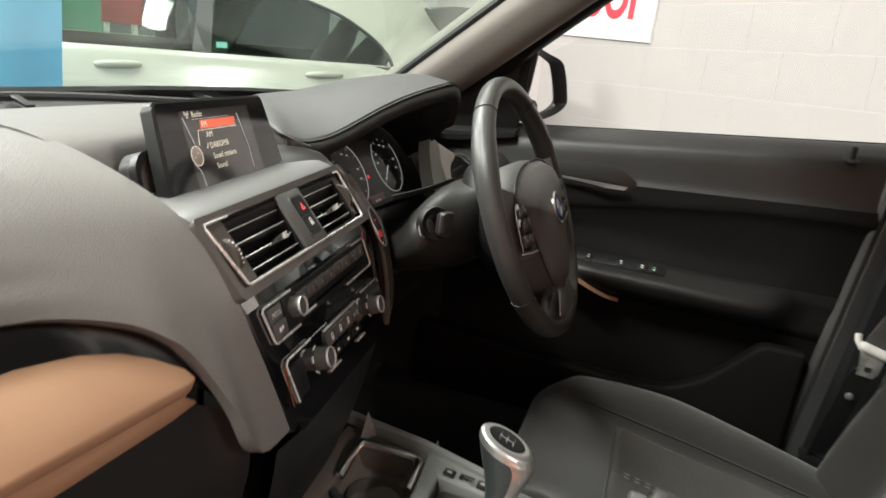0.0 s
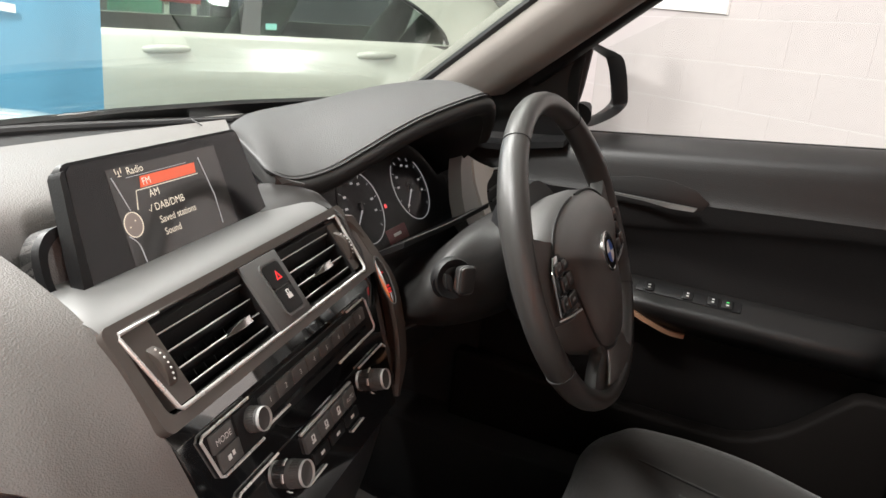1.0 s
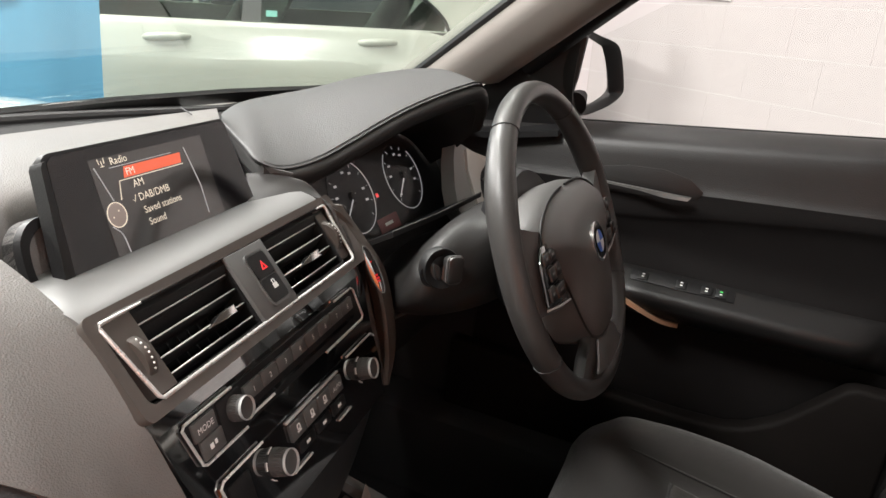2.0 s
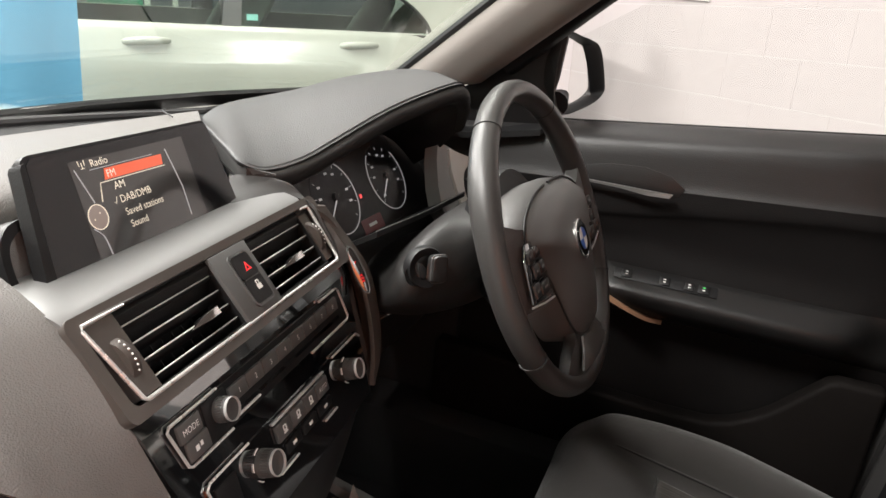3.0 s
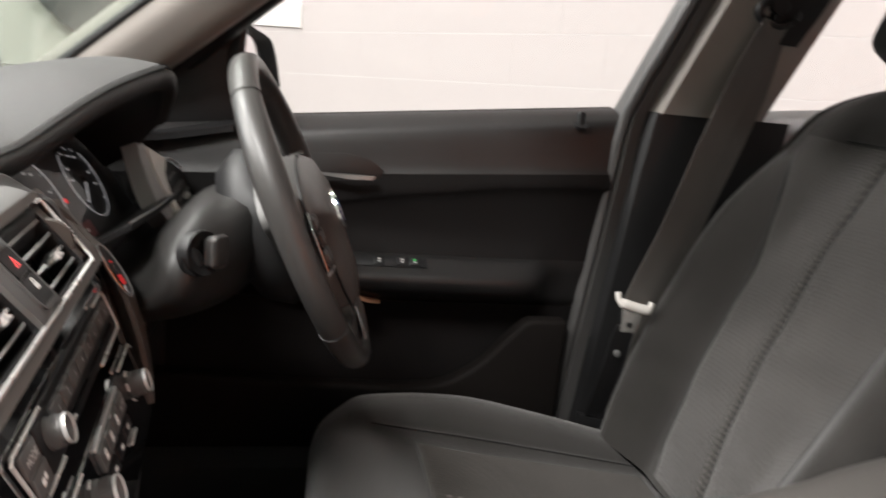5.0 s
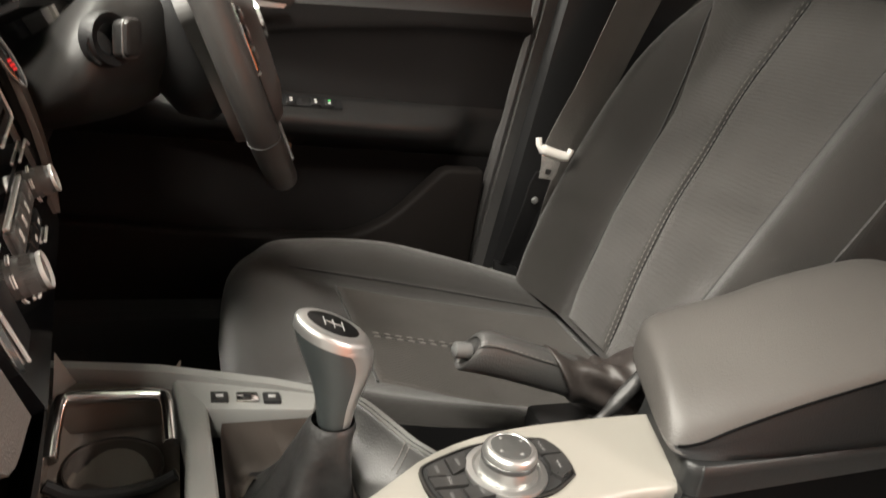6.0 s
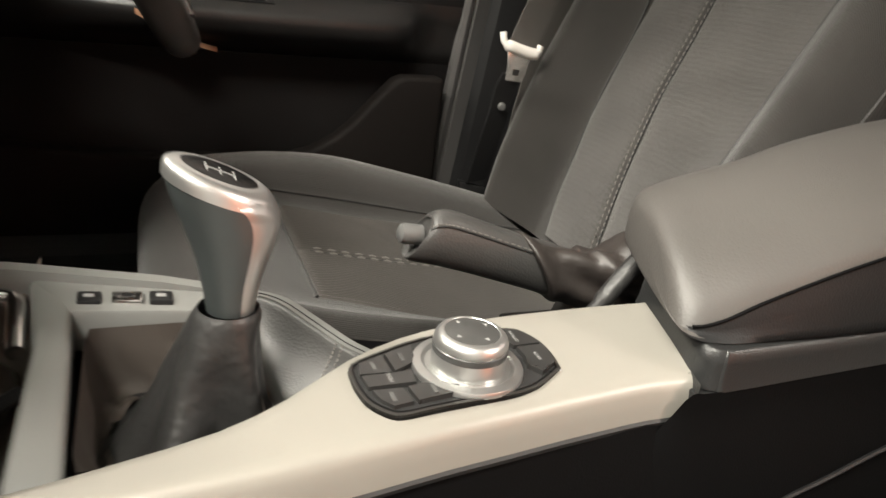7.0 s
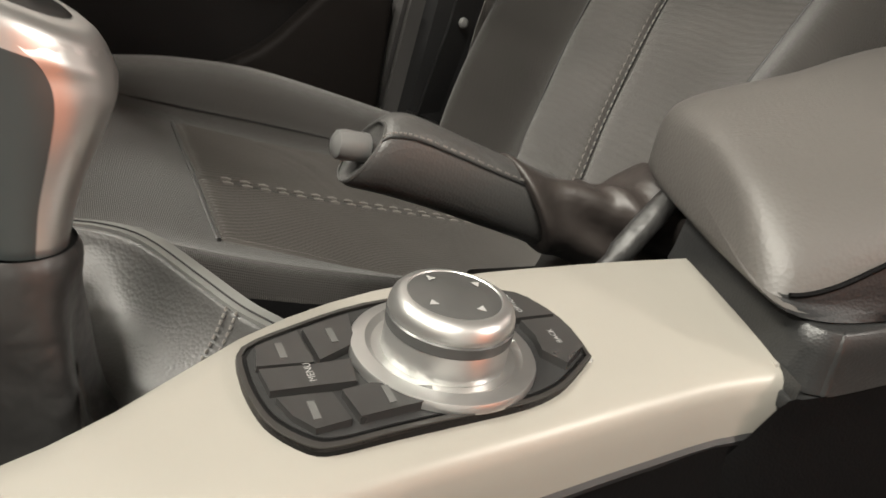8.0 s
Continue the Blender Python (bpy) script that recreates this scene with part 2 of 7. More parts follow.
SEAMM = cloth("seam_and_shade_cloth", (0.012, 0.011, 0.010), pitch=500)
SEATM = cloth("seat_cloth", (0.023, 0.0211, 0.0192), pitch=260, relief=0.0004, contrast=0.15)
RIBBED = cloth("seat_ribbed_cloth", (0.066, 0.0608, 0.0555), pitch=330, relief=0.0006, contrast=0.3)
BACKRIB = cloth("seat_back_cloth", (0.041, 0.038, 0.035), pitch=300, ribs=110, relief=0.0009, contrast=0.22)
TRAYM = surface("brown_tray_plastic", (0.09, 0.074, 0.062), 0.5, grain=400, bump=0.2, patch=12)
DARKSEAL = surface("dark_seal_rubber", (0.06, 0.058, 0.057), 0.5, bump=0.0)
# Shade on the console's left side is put into this near-zero black.
SIDEBLACK = surface("shade_darkened_black", (0.0025, 0.0025, 0.0026), 0.7, spec=0.06, grain=700, bump=0.25, cells=True, patch=8)
KNOBSIDE = surface("knob_side_plastic", (0.030, 0.035, 0.035), 0.36, spec=0.5, bump=0.0, patch=30)
# Leatherette like the pad's; the shade of the side is put into the colour.
GUSSET = surface("gusset_shade_leatherette", (0.009, 0.0095, 0.0098), 0.45, spec=0.25, grain=700, bump=0.35, cells=True, patch=9)
GRIPM = surface("grip_leather", (0.052, 0.051, 0.0495), 0.45, grain=620, bump=0.4, cells=True, patch=12)
RIMWALL = surface("rim_leatherette", (0.014, 0.0145, 0.0145), 0.38, spec=0.4, grain=900, bump=0.25, depth=0.0004, cells=True, patch=9)
BOOTM = surface("smooth_boot_leather", (0.02, 0.0197, 0.0193), 0.44, grain=42, bump=0.6, depth=0.005, patch=20, vary=0.2)
BEZELM = surface("key_bezel_plastic", (0.022, 0.0205, 0.019), 0.4, bump=0.0, patch=40)
KNOBTOP = surface("knob_top_paint", (0.07, 0.07, 0.068), 0.38, metal=0.3, bump=0.0, patch=60)
BANDM = surface("dark_grip_band", (0.05, 0.05, 0.049), 0.3, spec=0.6, bump=0.0, patch=40)
WELLM = surface("brown_boot_lining", (0.034, 0.027, 0.022), 0.55, grain=300, bump=0.2, patch=20, vary=0.3)
SHROUDM = surface("column_plastic", (0.018, 0.0172, 0.0165), 0.45, spec=0.35, grain=600, bump=0.2, cells=True, patch=8)
SURROUND = surface("surround_plastic", (0.15, 0.152, 0.145), 0.45, grain=800, bump=0.15, patch=8)
KNOBM = surface("dark_ribbed_rubber", KNOB_DARK, 0.45, bump=0.0, patch=40)
KEYM = surface("dark_key_plastic", (0.024, 0.0235, 0.023), 0.3, bump=0.0, patch=40)
THREAD = surface("stitch_thread", (0.15, 0.14, 0.128), 0.8, bump=0.0, patch=40)
PILLAR = surface("pillar_fabric_trim", (0.215, 0.195, 0.178), 0.85, grain=1300, bump=0.3, patch=10)
CARPET = surface("black_carpet", (0.016, 0.016, 0.017), 0.95, grain=900, bump=0.8, depth=0.002, patch=10)
RUBBER = surface("rubber_seal", (0.015, 0.015, 0.015), 0.6, bump=0.0, patch=10)
STRAPM = cloth("belt_webbing", (0.085, 0.077, 0.07), pitch=900, rough=0.7)
STEEL = surface("plated_steel", (0.82, 0.8, 0.77), 0.22, metal=0.9, bump=0.0, vary=0.06, patch=60)
CREAMPLASTIC = surface("pale_plastic", (0.72, 0.69, 0.65), 0.4, bump=0.0, vary=0.05, patch=30)
SILVERBLADE = surface("silver_paint_edge", (0.66, 0.66, 0.65), 0.32, metal=0.5, bump=0.0, patch=30)
WALLM = surface("white_painted_block", (0.37, 0.338, 0.334), 0.6, vary=0.03, grain=120, bump=0.12, depth=0.001, patch=1.2)
# Grey of the unseen walls, kept dark to cut light bounced into the cabin.
SIDEWALL = surface("dim_bounce_grey", (0.16, 0.157, 0.153), 0.7, vary=0.05, grain=220, bump=0.2, depth=0.001, patch=1.0)
FLOORM = surface("sealed_concrete_floor", (0.22, 0.22, 0.21), 0.25, vary=0.15, grain=60, bump=0.05, patch=0.8)
CEILM = surface("ceiling_board", (0.75, 0.75, 0.74), 0.9, vary=0.03, patch=1.0, grain=200)
TERRA = surface("warm_bounce_orange", (0.66, 0.15, 0.035), 0.6, vary=0.08, patch=0.7, grain=200)
PAINT = surface("white_car_paint", (0.375, 0.37, 0.33), 0.35, vary=0.02, bump=0.0, coat=0.7, patch=2, coat_rough=0.14)
BONNETM = surface("bonnet_paint", (0.62, 0.62, 0.6), 0.22, vary=0.02, bump=0.0, coat=1.0, patch=2)
# Banner blue, paled for the haze that the windscreen lays over it.
BLUE = surface("veiled_blue_cloth", (0.10, 0.29, 0.47), 0.6, vary=0.1, grain=400, bump=0.1, patch=3)
WHITEINK = surface("white_print", (0.8, 0.8, 0.8), 0.6, bump=0.0)
REDINK = surface("red_print", (0.75, 0.03, 0.05), 0.5, bump=0.0)
SIGNM = surface("pale_sign_board", (0.66, 0.64, 0.63), 0.4, bump=0.0, vary=0.03)
REDPLASTIC = surface("red_plastic", (0.6, 0.02, 0.02), 0.35, bump=0.0)
CLEAR = pane_glass("clear_glass")
SMOKED = pane_glass("tinted_car_glass", (0.62, 0.70, 0.65), 0.7)
SCREENGLASS = pane_glass("windscreen_glass", (0.90, 0.96, 0.92), 1.2)
ENDGREY = surface("pale_grey_plastic", (0.33, 0.33, 0.32), 0.42, bump=0.1, patch=12)
COVER = surface("screen_cover_glass", (0.004, 0.004, 0.005), 0.08, bump=0.0, vary=0.05, rough_vary=0.02, patch=20, spec=0.45)
MIRROR = surface("mirror_silver", (0.9, 0.9, 0.9), 0.02, metal=1.0, bump=0.0, vary=0.0, rough_vary=0.0)
WARMGLOW = glowing("display_text_glow", (1.0, 0.88, 0.68), 0.5)
ORANGEGLOW = glowing("display_bar_glow", (1.0, 0.13, 0.04), 0.42)
DIMGLOW = glowing("display_panel_glow", (0.46, 0.40, 0.35), 0.022)
DIMGLOW.node_tree.nodes["Principled BSDF"].inputs["Base Color"].default_value = (0.012, 0.011, 0.01, 1)
REDGLOW = glowing("red_symbol_glow", (1.0, 0.05, 0.05), 0.6)
DIMRED = glowing("dim_red_glow", (1.0, 0.05, 0.05), 0.22)
GREENGLOW = glowing("green_switch_glow", (0.1, 1.0, 0.2), 0.5)
# Faint glow in place of the highlights on the dials' chrome rings.
RINGM = glowing("ring_highlight_glow", (0.9, 0.9, 0.88), 0.16)
DIALGLOW = glowing("dial_glow", (0.9, 0.9, 0.88), 0.22)
TUBEGLOW = glowing("lamp_tube_glow", (1.0, 0.97, 0.92), 6.0)
SYMBOL = surface("printed_symbol", (0.8, 0.8, 0.78), 0.5, bump=0.0)
BARPRINT = surface("faint_key_print", (0.07, 0.07, 0.068), 0.6, bump=0.0)
KEYPRINT = surface("worn_key_print", (0.24, 0.24, 0.235), 0.6, bump=0.0)

# ================= THE SHOWROOM =================
GROUND = -0.08
WALL_N = Vector((0.715, -0.699, 0)).normalized()
WALL_D = Vector((0.699, 0.715, 0)).normalized()
WALL_AT = 2.6


def wall_point(s, z, out=0.0):
    p = WALL_N * (WALL_AT - out) + WALL_D * s
    return Vector((p.x, p.y, z))


solo("floor", box(-9, 9, -9, 9, GROUND - 0.2, GROUND, 0), FLOORM, "grey sealed concrete showroom floor", "floor", kind="structure")
solo("ceiling", box(-9, 9, -9, 9, 3.8, 4.0, 0), CEILM, "white boarded showroom ceiling", "ceiling", kind="structure")
solo("wall_west", box(-3.6, -3.4, -9, 9, GROUND, 3.8, 0), SIDEWALL, "plain grey wall added out of view beside the open passenger side", "wall", kind="structure")
# Unseen orange board, added to give the cabin its warm reflections.
solo("warm_bounce_board", box(-1.8, -1.7, -4.2, -0.9, GROUND, 1.7, 0.004), TERRA, "orange board added out of view for warm reflections", "wall", kind="structure")
solo("wall_north", box(-3.4, 9, 8.8, 9, GROUND, 3.8, 0), WALLM, "plain white far wall", "wall", kind="structure")
solo("wall_south", box(-3.4, 9, -9, -8.8, GROUND, 3.8, 0), SIDEWALL, "plain grey rear wall added out of view", "wall", kind="structure")
wall_blocks = thing("wall_east", "white painted concrete block wall with thin joints", "wall", wall_point(0, GROUND), kind="structure")
part("wall_backing", mapbox(lambda s, z, o: wall_point(s, z, o), -8, 8, GROUND, 3.8, -0.2, -0.0005, 0), surface("pale_mortar", (0.44, 0.415, 0.42), 0.8, vary=0.05, grain=300, bump=0.2, patch=2), wall_blocks)


def car_light(x, y, turn, power, colour):
    lamp = thing("added_ceiling_light", "long white ceiling light added out of view, with a steel tray", "ceiling light", (x, y, 3.8), "showroom ceiling lights")
    m = pose(x, y, 3.8, 0, 0, turn)
    part("tray", mapbox(lambda a, b, c: m @ Vector((a, b, c)), -0.75, 0.75, -0.12, 0.12, -0.06, 0, 0.01), CREAMPLASTIC, lamp)
    part("tube", mapbox(lambda a, b, c: m @ Vector((a, b, c)), -0.7, 0.7, -0.06, 0.06, -0.085, -0.06, 0.01), TUBEGLOW, lamp)
    data = bpy.data.lights.new("added_ceiling_lamp", "AREA")
    data.shape, data.size, data.size_y = "RECTANGLE", 1.4, 0.35
    data.energy, data.color = power, colour
    ob = new("added_ceiling_lamp", data)
    ob.matrix_world = pose(x, y, 3.7, 0, 0, turn)


WARM, COOL = (1.0, 0.96, 0.90), (1.0, 0.985, 0.91)
# All added out of view; places and powers are set to light the cabin.
for lx, ly, lp, lc in ((0.9, 2.5, 165, COOL), (2.6, 1.6, 44, WARM), (-0.8, 4.4, 300, COOL), (1.5, 6.6, 620, COOL), (-2.9, -4.0, 200, WARM), (-1.6, 1.5, 190, COOL), (-0.7, -2.6, 230, WARM)):
    car_light(lx, ly, 45, lp, lc)

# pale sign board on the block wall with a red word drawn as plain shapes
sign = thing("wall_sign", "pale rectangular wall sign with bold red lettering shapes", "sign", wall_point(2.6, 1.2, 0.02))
SIGN_S = WALL_D.dot(Vector((3.7, 0.05, 0)))
part("board", mapbox(lambda s, z, o: wall_point(s, z, o), SIGN_S, SIGN_S + 1.3, 1.19, 1.62, 0.003, 0.015, 0.002), SIGNM, sign)


def sign_shape(pts):
    part("red_shape", slab([wall_point(SIGN_S + s, z, 0.0155) for s, z in pts], WALL_N * -0.003, 0), REDINK, sign)


def sign_arc(cs, cz, r0, r1, a0, a1, n=20):
    A = [radians(a0 + (a1 - a0) * k / n) for k in range(n + 1)]
    sign_shape([(cs + r1 * math.cos(a), cz + r1 * math.sin(a) * 1.1) for a in A] + [(cs + r0 * math.cos(a), cz + r0 * math.sin(a) * 1.1) for a in A[::-1]])


sign_shape([(0.17, 1.31), (0.215, 1.31), (0.215, 1.52), (0.17, 1.52)])
sign_arc(0.335, 1.415, 0.055, 0.1, 0, 180)
sign_arc(0.335, 1.415, 0.055, 0.1, 180, 360)
sign_arc(0.545, 1.415, 0.05, 0.095, 180, 360)
sign_shape([(0.45, 1.415), (0.495, 1.415), (0.495, 1.52), (0.45, 1.52)])
sign_shape([(0.595, 1.415), (0.64, 1.415), (0.64, 1.52), (0.595, 1.52)])

# blue banner stand between the two cars
BAN_C, BAN_R, BAN_F = Vector((1.08, 2.115, 0)), Vector((0.80, -0.60, 0)), Vector((-0.60, -0.80, 0))


def ban(s, z, o):
    p = BAN_C + BAN_R * s + BAN_F * o
    return Vector((p.x, p.y, z))


banner = thing("banner_stand", "blue fabric banner stand with white print", "banner", ban(0, GROUND, 0))
rows = [[ban(-0.42 + 0.84 * i / 20, z, 0.012 * math.sin(i * 0.9) * (0.4 + 0.6 * abs(z - 1.9))) for i in range(21)] for z in (0.06, 0.5, 0.9, 1.3, 1.9)]
part("cloth", thicken(loft(rows), 0.003), BLUE, banner)
part("base", mapbox(ban, -0.45, 0.45, GROUND, GROUND + 0.09, -0.1, 0.1, 0.02), CREAMPLASTIC, banner)
part("top_rail", mapbox(ban, -0.43, 0.43, 1.9, 1.93, -0.012, 0.012, 0.005), CREAMPLASTIC, banner)
part("pole", tube([ban(0, GROUND + 0.08, -0.03), ban(0, 1.9, -0.03)], 0.012), CREAMPLASTIC, banner)
for pts in ([(-0.02, 0.98), (0.18, 0.955), (0.18, 0.93), (-0.02, 0.95)], [(-0.02, 1.0), (0.2, 1.06), (0.2, 1.09), (-0.02, 1.03)]):
    part("white_print", slab([ban(s, z, 0.024) for s, z in pts], BAN_F * 0.002, 0), WHITEINK, banner)



def poster_board(name, x, y, w, z0, z1, mat, label):
    b = thing(name, label, "poster", (x, y, GROUND))
    side = Vector((0.80, -0.60, 0))

    def f(u, z, d):
        return Vector((x, y, z)) + side * u + Vector((0.60, 0.80, 0)) * d
    part("board", mapbox(f, -w / 2, w / 2, z0, z1, 0.0, 0.03, 0.004), mat, b)
    for u in (-w * 0.35, w * 0.35):
        part("leg", mapbox(f, u - 0.02, u + 0.02, GROUND, z0 + 0.05, 0.03, 0.06, 0.003), CREAMPLASTIC, b)


poster_board("green_poster", 4.42, 4.70, 0.42, 0.5, 1.5, surface("green_print", (0.06, 0.26, 0.17), 0.6, bump=0.0, vary=0.25, patch=4), "green printed poster board on two legs")
poster_board("red_poster", 4.66, 4.43, 0.32, 0.84, 1.5, surface("poster_red_print", (0.5, 0.06, 0.06), 0.6, bump=0.0, vary=0.25, patch=4), "red printed poster board on two legs")

# ================= THE WHITE CAR =================
WC_D = Vector((0.70, -0.714, 0)).normalized()
WC_N = Vector((-0.714, -0.70, 0)).normalized()
WC_O = WC_N * -3.26
WC_S = WC_D.dot(Vector((2.255, 2.371, 0)))


def wc(s, z, out=0.0):
    p = WC_O + WC_D * (WC_S + s) + WC_N * out
    return Vector((p.x, p.y, z))


white_car = thing("white_car", "white hatchback car parked side-on with dark windows", "car", wc(0.2, GROUND, -0.9))
# body side, lower shell: rows across the length, rounded section
lower = []
for s in (-1.9, -1.6, -1.0, -0.4, 0.2, 0.8, 1.2, 1.5, 1.75, 1.9):
    e = 0.0 if -1.4 < s < 1.3 else -0.12 * abs((abs(s - 0.0) - 1.35)) / 0.5
    top = 0.80 + 0.065 * (s + 0.6) / 2
    crease = 0.66 + 0.03 * s
    lower.append([wc(s, 0.14, -0.02 + e), wc(s, 0.22, 0.040 + e), wc(s, 0.42, 0.034 + e), wc(s, crease - 0.05, 0.020 + e), wc(s, crease, 0.013 + e), wc(s, crease + 0.02, 0.008 + e), wc(s, top - 0.02, -0.028 + e), wc(s, top, -0.05 + e)])
part("body_side", thicken(skin(lower, 3, 3), 0.02), PAINT, white_car, sharp=60)


def belt_z(s):
    return 0.80 + 0.065 * (s + 0.6) / 2


glass_top = [(-1.05, 0.86), (-0.75, 1.03), (-0.4, 1.16), (0.0, 1.22), (0.6, 1.215), (1.02, 1.14), (1.24, 1.045), (1.36, 0.955), (1.40, 0.89)]
roof = []
for s in (-1.9, -1.3, -0.95, -0.6, -0.1, 0.5, 0.95, 1.3, 1.55, 1.8, 1.95):
    z = {-1.9: 0.72, -1.3: 0.86, -0.95: 0.98, -0.6: 1.18, -0.1: 1.36, 0.5: 1.40, 0.95: 1.39, 1.3: 1.35, 1.55: 1.30, 1.8: 1.18, 1.95: 1.0}[s]
    roof.append([wc(s, z - 0.02, -0.24), wc(s, z, -0.4), wc(s, z + 0.02, -0.85), wc(s, z, -1.3), wc(s, z - 0.05, -1.48)])
part("roof_shell", thicken(skin(roof, 3, 3), 0.02), PAINT, white_car, sharp=60)
tops = spline([(s, z, 0) for s, z in glass_top], 4)
# pillars and roof side round the windows
roof_edge = spline([wc(s, z, o) for s, z, o in ((-1.45, 0.78, -0.06), (-0.98, 0.98, -0.2), (-0.6, 1.17, -0.24), (-0.1, 1.34, -0.24), (0.5, 1.38, -0.24), (0.95, 1.37, -0.24), (1.3, 1.33, -0.24), (1.62, 1.25, -0.2), (1.95, 0.86, -0.06))], 4)
inner_edge = [wc(p.x, p.y - 0.012, -0.045 - 0.17 * max(p.y - belt_z(p.x), 0)) for p in tops]
part("window_arch", thicken(loft([inner_edge, [a.lerp(b, 0.5) + WC_N * 0.012 for a, b in zip(inner_edge, roof_edge)], roof_edge]), 0.01), PAINT, white_car, sharp=60)
part("rear_quarter", slab([wc(s, z, o) for s, z, o in ((1.39, belt_z(1.39) - 0.01, -0.05), (1.42, 0.90, -0.055), (1.9, 0.88, -0.06), (1.9, 0.80, -0.05))], WC_N * -0.02, 0), PAINT, white_car)
part("far_side", thicken(skin([[wc(s, 0.2, -1.72), wc(s, 0.6, -1.74), wc(s, belt_z(s), -1.7)] for s in (-1.9, -0.6, 0.6, 1.9)], 2, 2), 0.02), PAINT, white_car)
part("cabin_floor", slab([wc(s, 0.28, o) for s, o in ((-1.5, -0.06), (1.85, -0.06), (1.85, -1.7), (-1.5, -1.7))], (0, 0, -0.03), 0), CARPET, white_car)


def inside_seat(s0, o):
    back = skin([[wc(s0 + 0.36 * h + d, 0.42 + 0.62 * h, o + w * q) for q, d in ((-1, 0.0), (-0.8, -0.05), (0, -0.06), (0.8, -0.05), (1, 0.0), (0.8, 0.06), (0, 0.07), (-0.8, 0.06))] for h, w in ((0, 0.24), (0.35, 0.26), (0.75, 0.24), (0.92, 0.17), (0.97, 0.12), (1.15, 0.12), (1.24, 0.07))], 2, 2, closed=True, caps=True)
    cushion = box(-0.26, 0.26, -0.25, 0.25, 0, 0.18, 0.05, 3)
    bmesh.ops.transform(cushion, matrix=Matrix.Translation(wc(s0 - 0.18, 0.30, o)) @ Matrix.Rotation(math.atan2(WC_D.y, WC_D.x), 4, "Z"), verts=cushion.verts)
    part("seat", joined(back, cushion), CABINM, white_car, "dark seat seen through the window")


# Trim colour is raised to carry the pale veil over the windows.
CABINM = surface("veil_paled_cabin_trim", (0.16, 0.17, 0.155), 0.8, grain=300, bump=0.3)
for s0, o in ((0.25, -0.45), (0.25, -1.25), (1.15, -0.5), (1.15, -1.2)):
    inside_seat(s0, o)
part("far_pillar", slab([wc(s, z, -1.62) for s, z in ((0.32, 0.83), (0.46, 0.83), (0.44, 1.36), (0.34, 1.36))], WC_N * -0.05, 0.01), CABINM, white_car)
part("dash_top", slab([wc(s, z, -0.12) for s, z in ((-1.35, 0.80), (-0.62, 0.80), (-0.52, 0.74), (-0.6, 0.5), (-1.35, 0.5))], WC_N * -1.5, 0.03), CABINM, white_car, "dark dash top")
helm = [wc(-0.36, 0.80, -0.5) + (Vector((0, 0, 1)) * math.cos(a) + WC_N * math.sin(a)) * 0.18 + WC_D * -0.08 * math.cos(a) for a in [2 * math.pi * k / 28 for k in range(29)]]
part("steering_wheel", joined(tube(helm, 0.016, 8, False), tube([wc(-0.36, 0.80, -0.5), wc(-0.62, 0.74, -0.5)], 0.035, 10)), RUBBER, white_car, "dark steering wheel behind the glass")


def glasshouse(name, pts, out, mat, label=""):
    def up(s, z):
        k = max(z - belt_z(s), 0.0)
        return wc(s, z, -0.045 - 0.17 * k + out)
    return part(name, slab([up(s, z) for s, z in pts], WC_N * -0.01, 0), mat, white_car, label)


def on_glass(s, z, out):
    return wc(s, z, -0.045 - 0.17 * max(z - belt_z(s), 0.0) + out)


part("window_surround", tube([on_glass(p.x, p.y - 0.006, 0.006) for p in tops], 0.010, 6), RUBBER, white_car, "black window surround")
part("sill_strip", strip([on_glass(s, belt_z(s) + 0.002, 0.010) for s in (-1.08, -0.4, 0.3, 0.9, 1.40)], (0, 0, 0.018), WC_N * 0.006, 0.002), RUBBER, white_car, "black window sill strip")
part("centre_post", slab([on_glass(s, z, 0.010) for s, z in ((0.335, belt_z(0.34)), (0.425, belt_z(0.42)), (0.44, 1.20), (0.37, 1.205))], WC_N * -0.012, 0), DARKSEAL, white_car)
fwin = [(p.x, p.y - 0.018) for p in tops if -0.95 < p.x < 0.36]
glasshouse("front_window", fwin + [(0.34, belt_z(0.34) + 0.012), (-0.95, belt_z(-0.95) + 0.012)], 0.002, SMOKED, "dark front door glass")
rwin = [(p.x, p.y - 0.018) for p in tops if 0.43 < p.x < 1.38]
glasshouse("rear_window", rwin + [(1.375, belt_z(1.375) + 0.012), (0.42, belt_z(0.42) + 0.012)], 0.002, SMOKED, "dark rear door glass")
def body_out(s, z):
    """How far the door skin stands out at a height."""
    top, crease = belt_z(s), 0.66 + 0.03 * s
    tab = [(top, -0.05), (top - 0.02, -0.028), (crease + 0.02, 0.008), (crease, 0.013), (crease - 0.05, 0.020), (0.42, 0.034), (0.22, 0.040)]
    for (a, oa), (b, ob) in zip(tab, tab[1:]):
        if a >= z >= b:
            return oa + (ob - oa) * (a - z) / (a - b)
    return tab[0][1] if z > top else tab[-1][1]


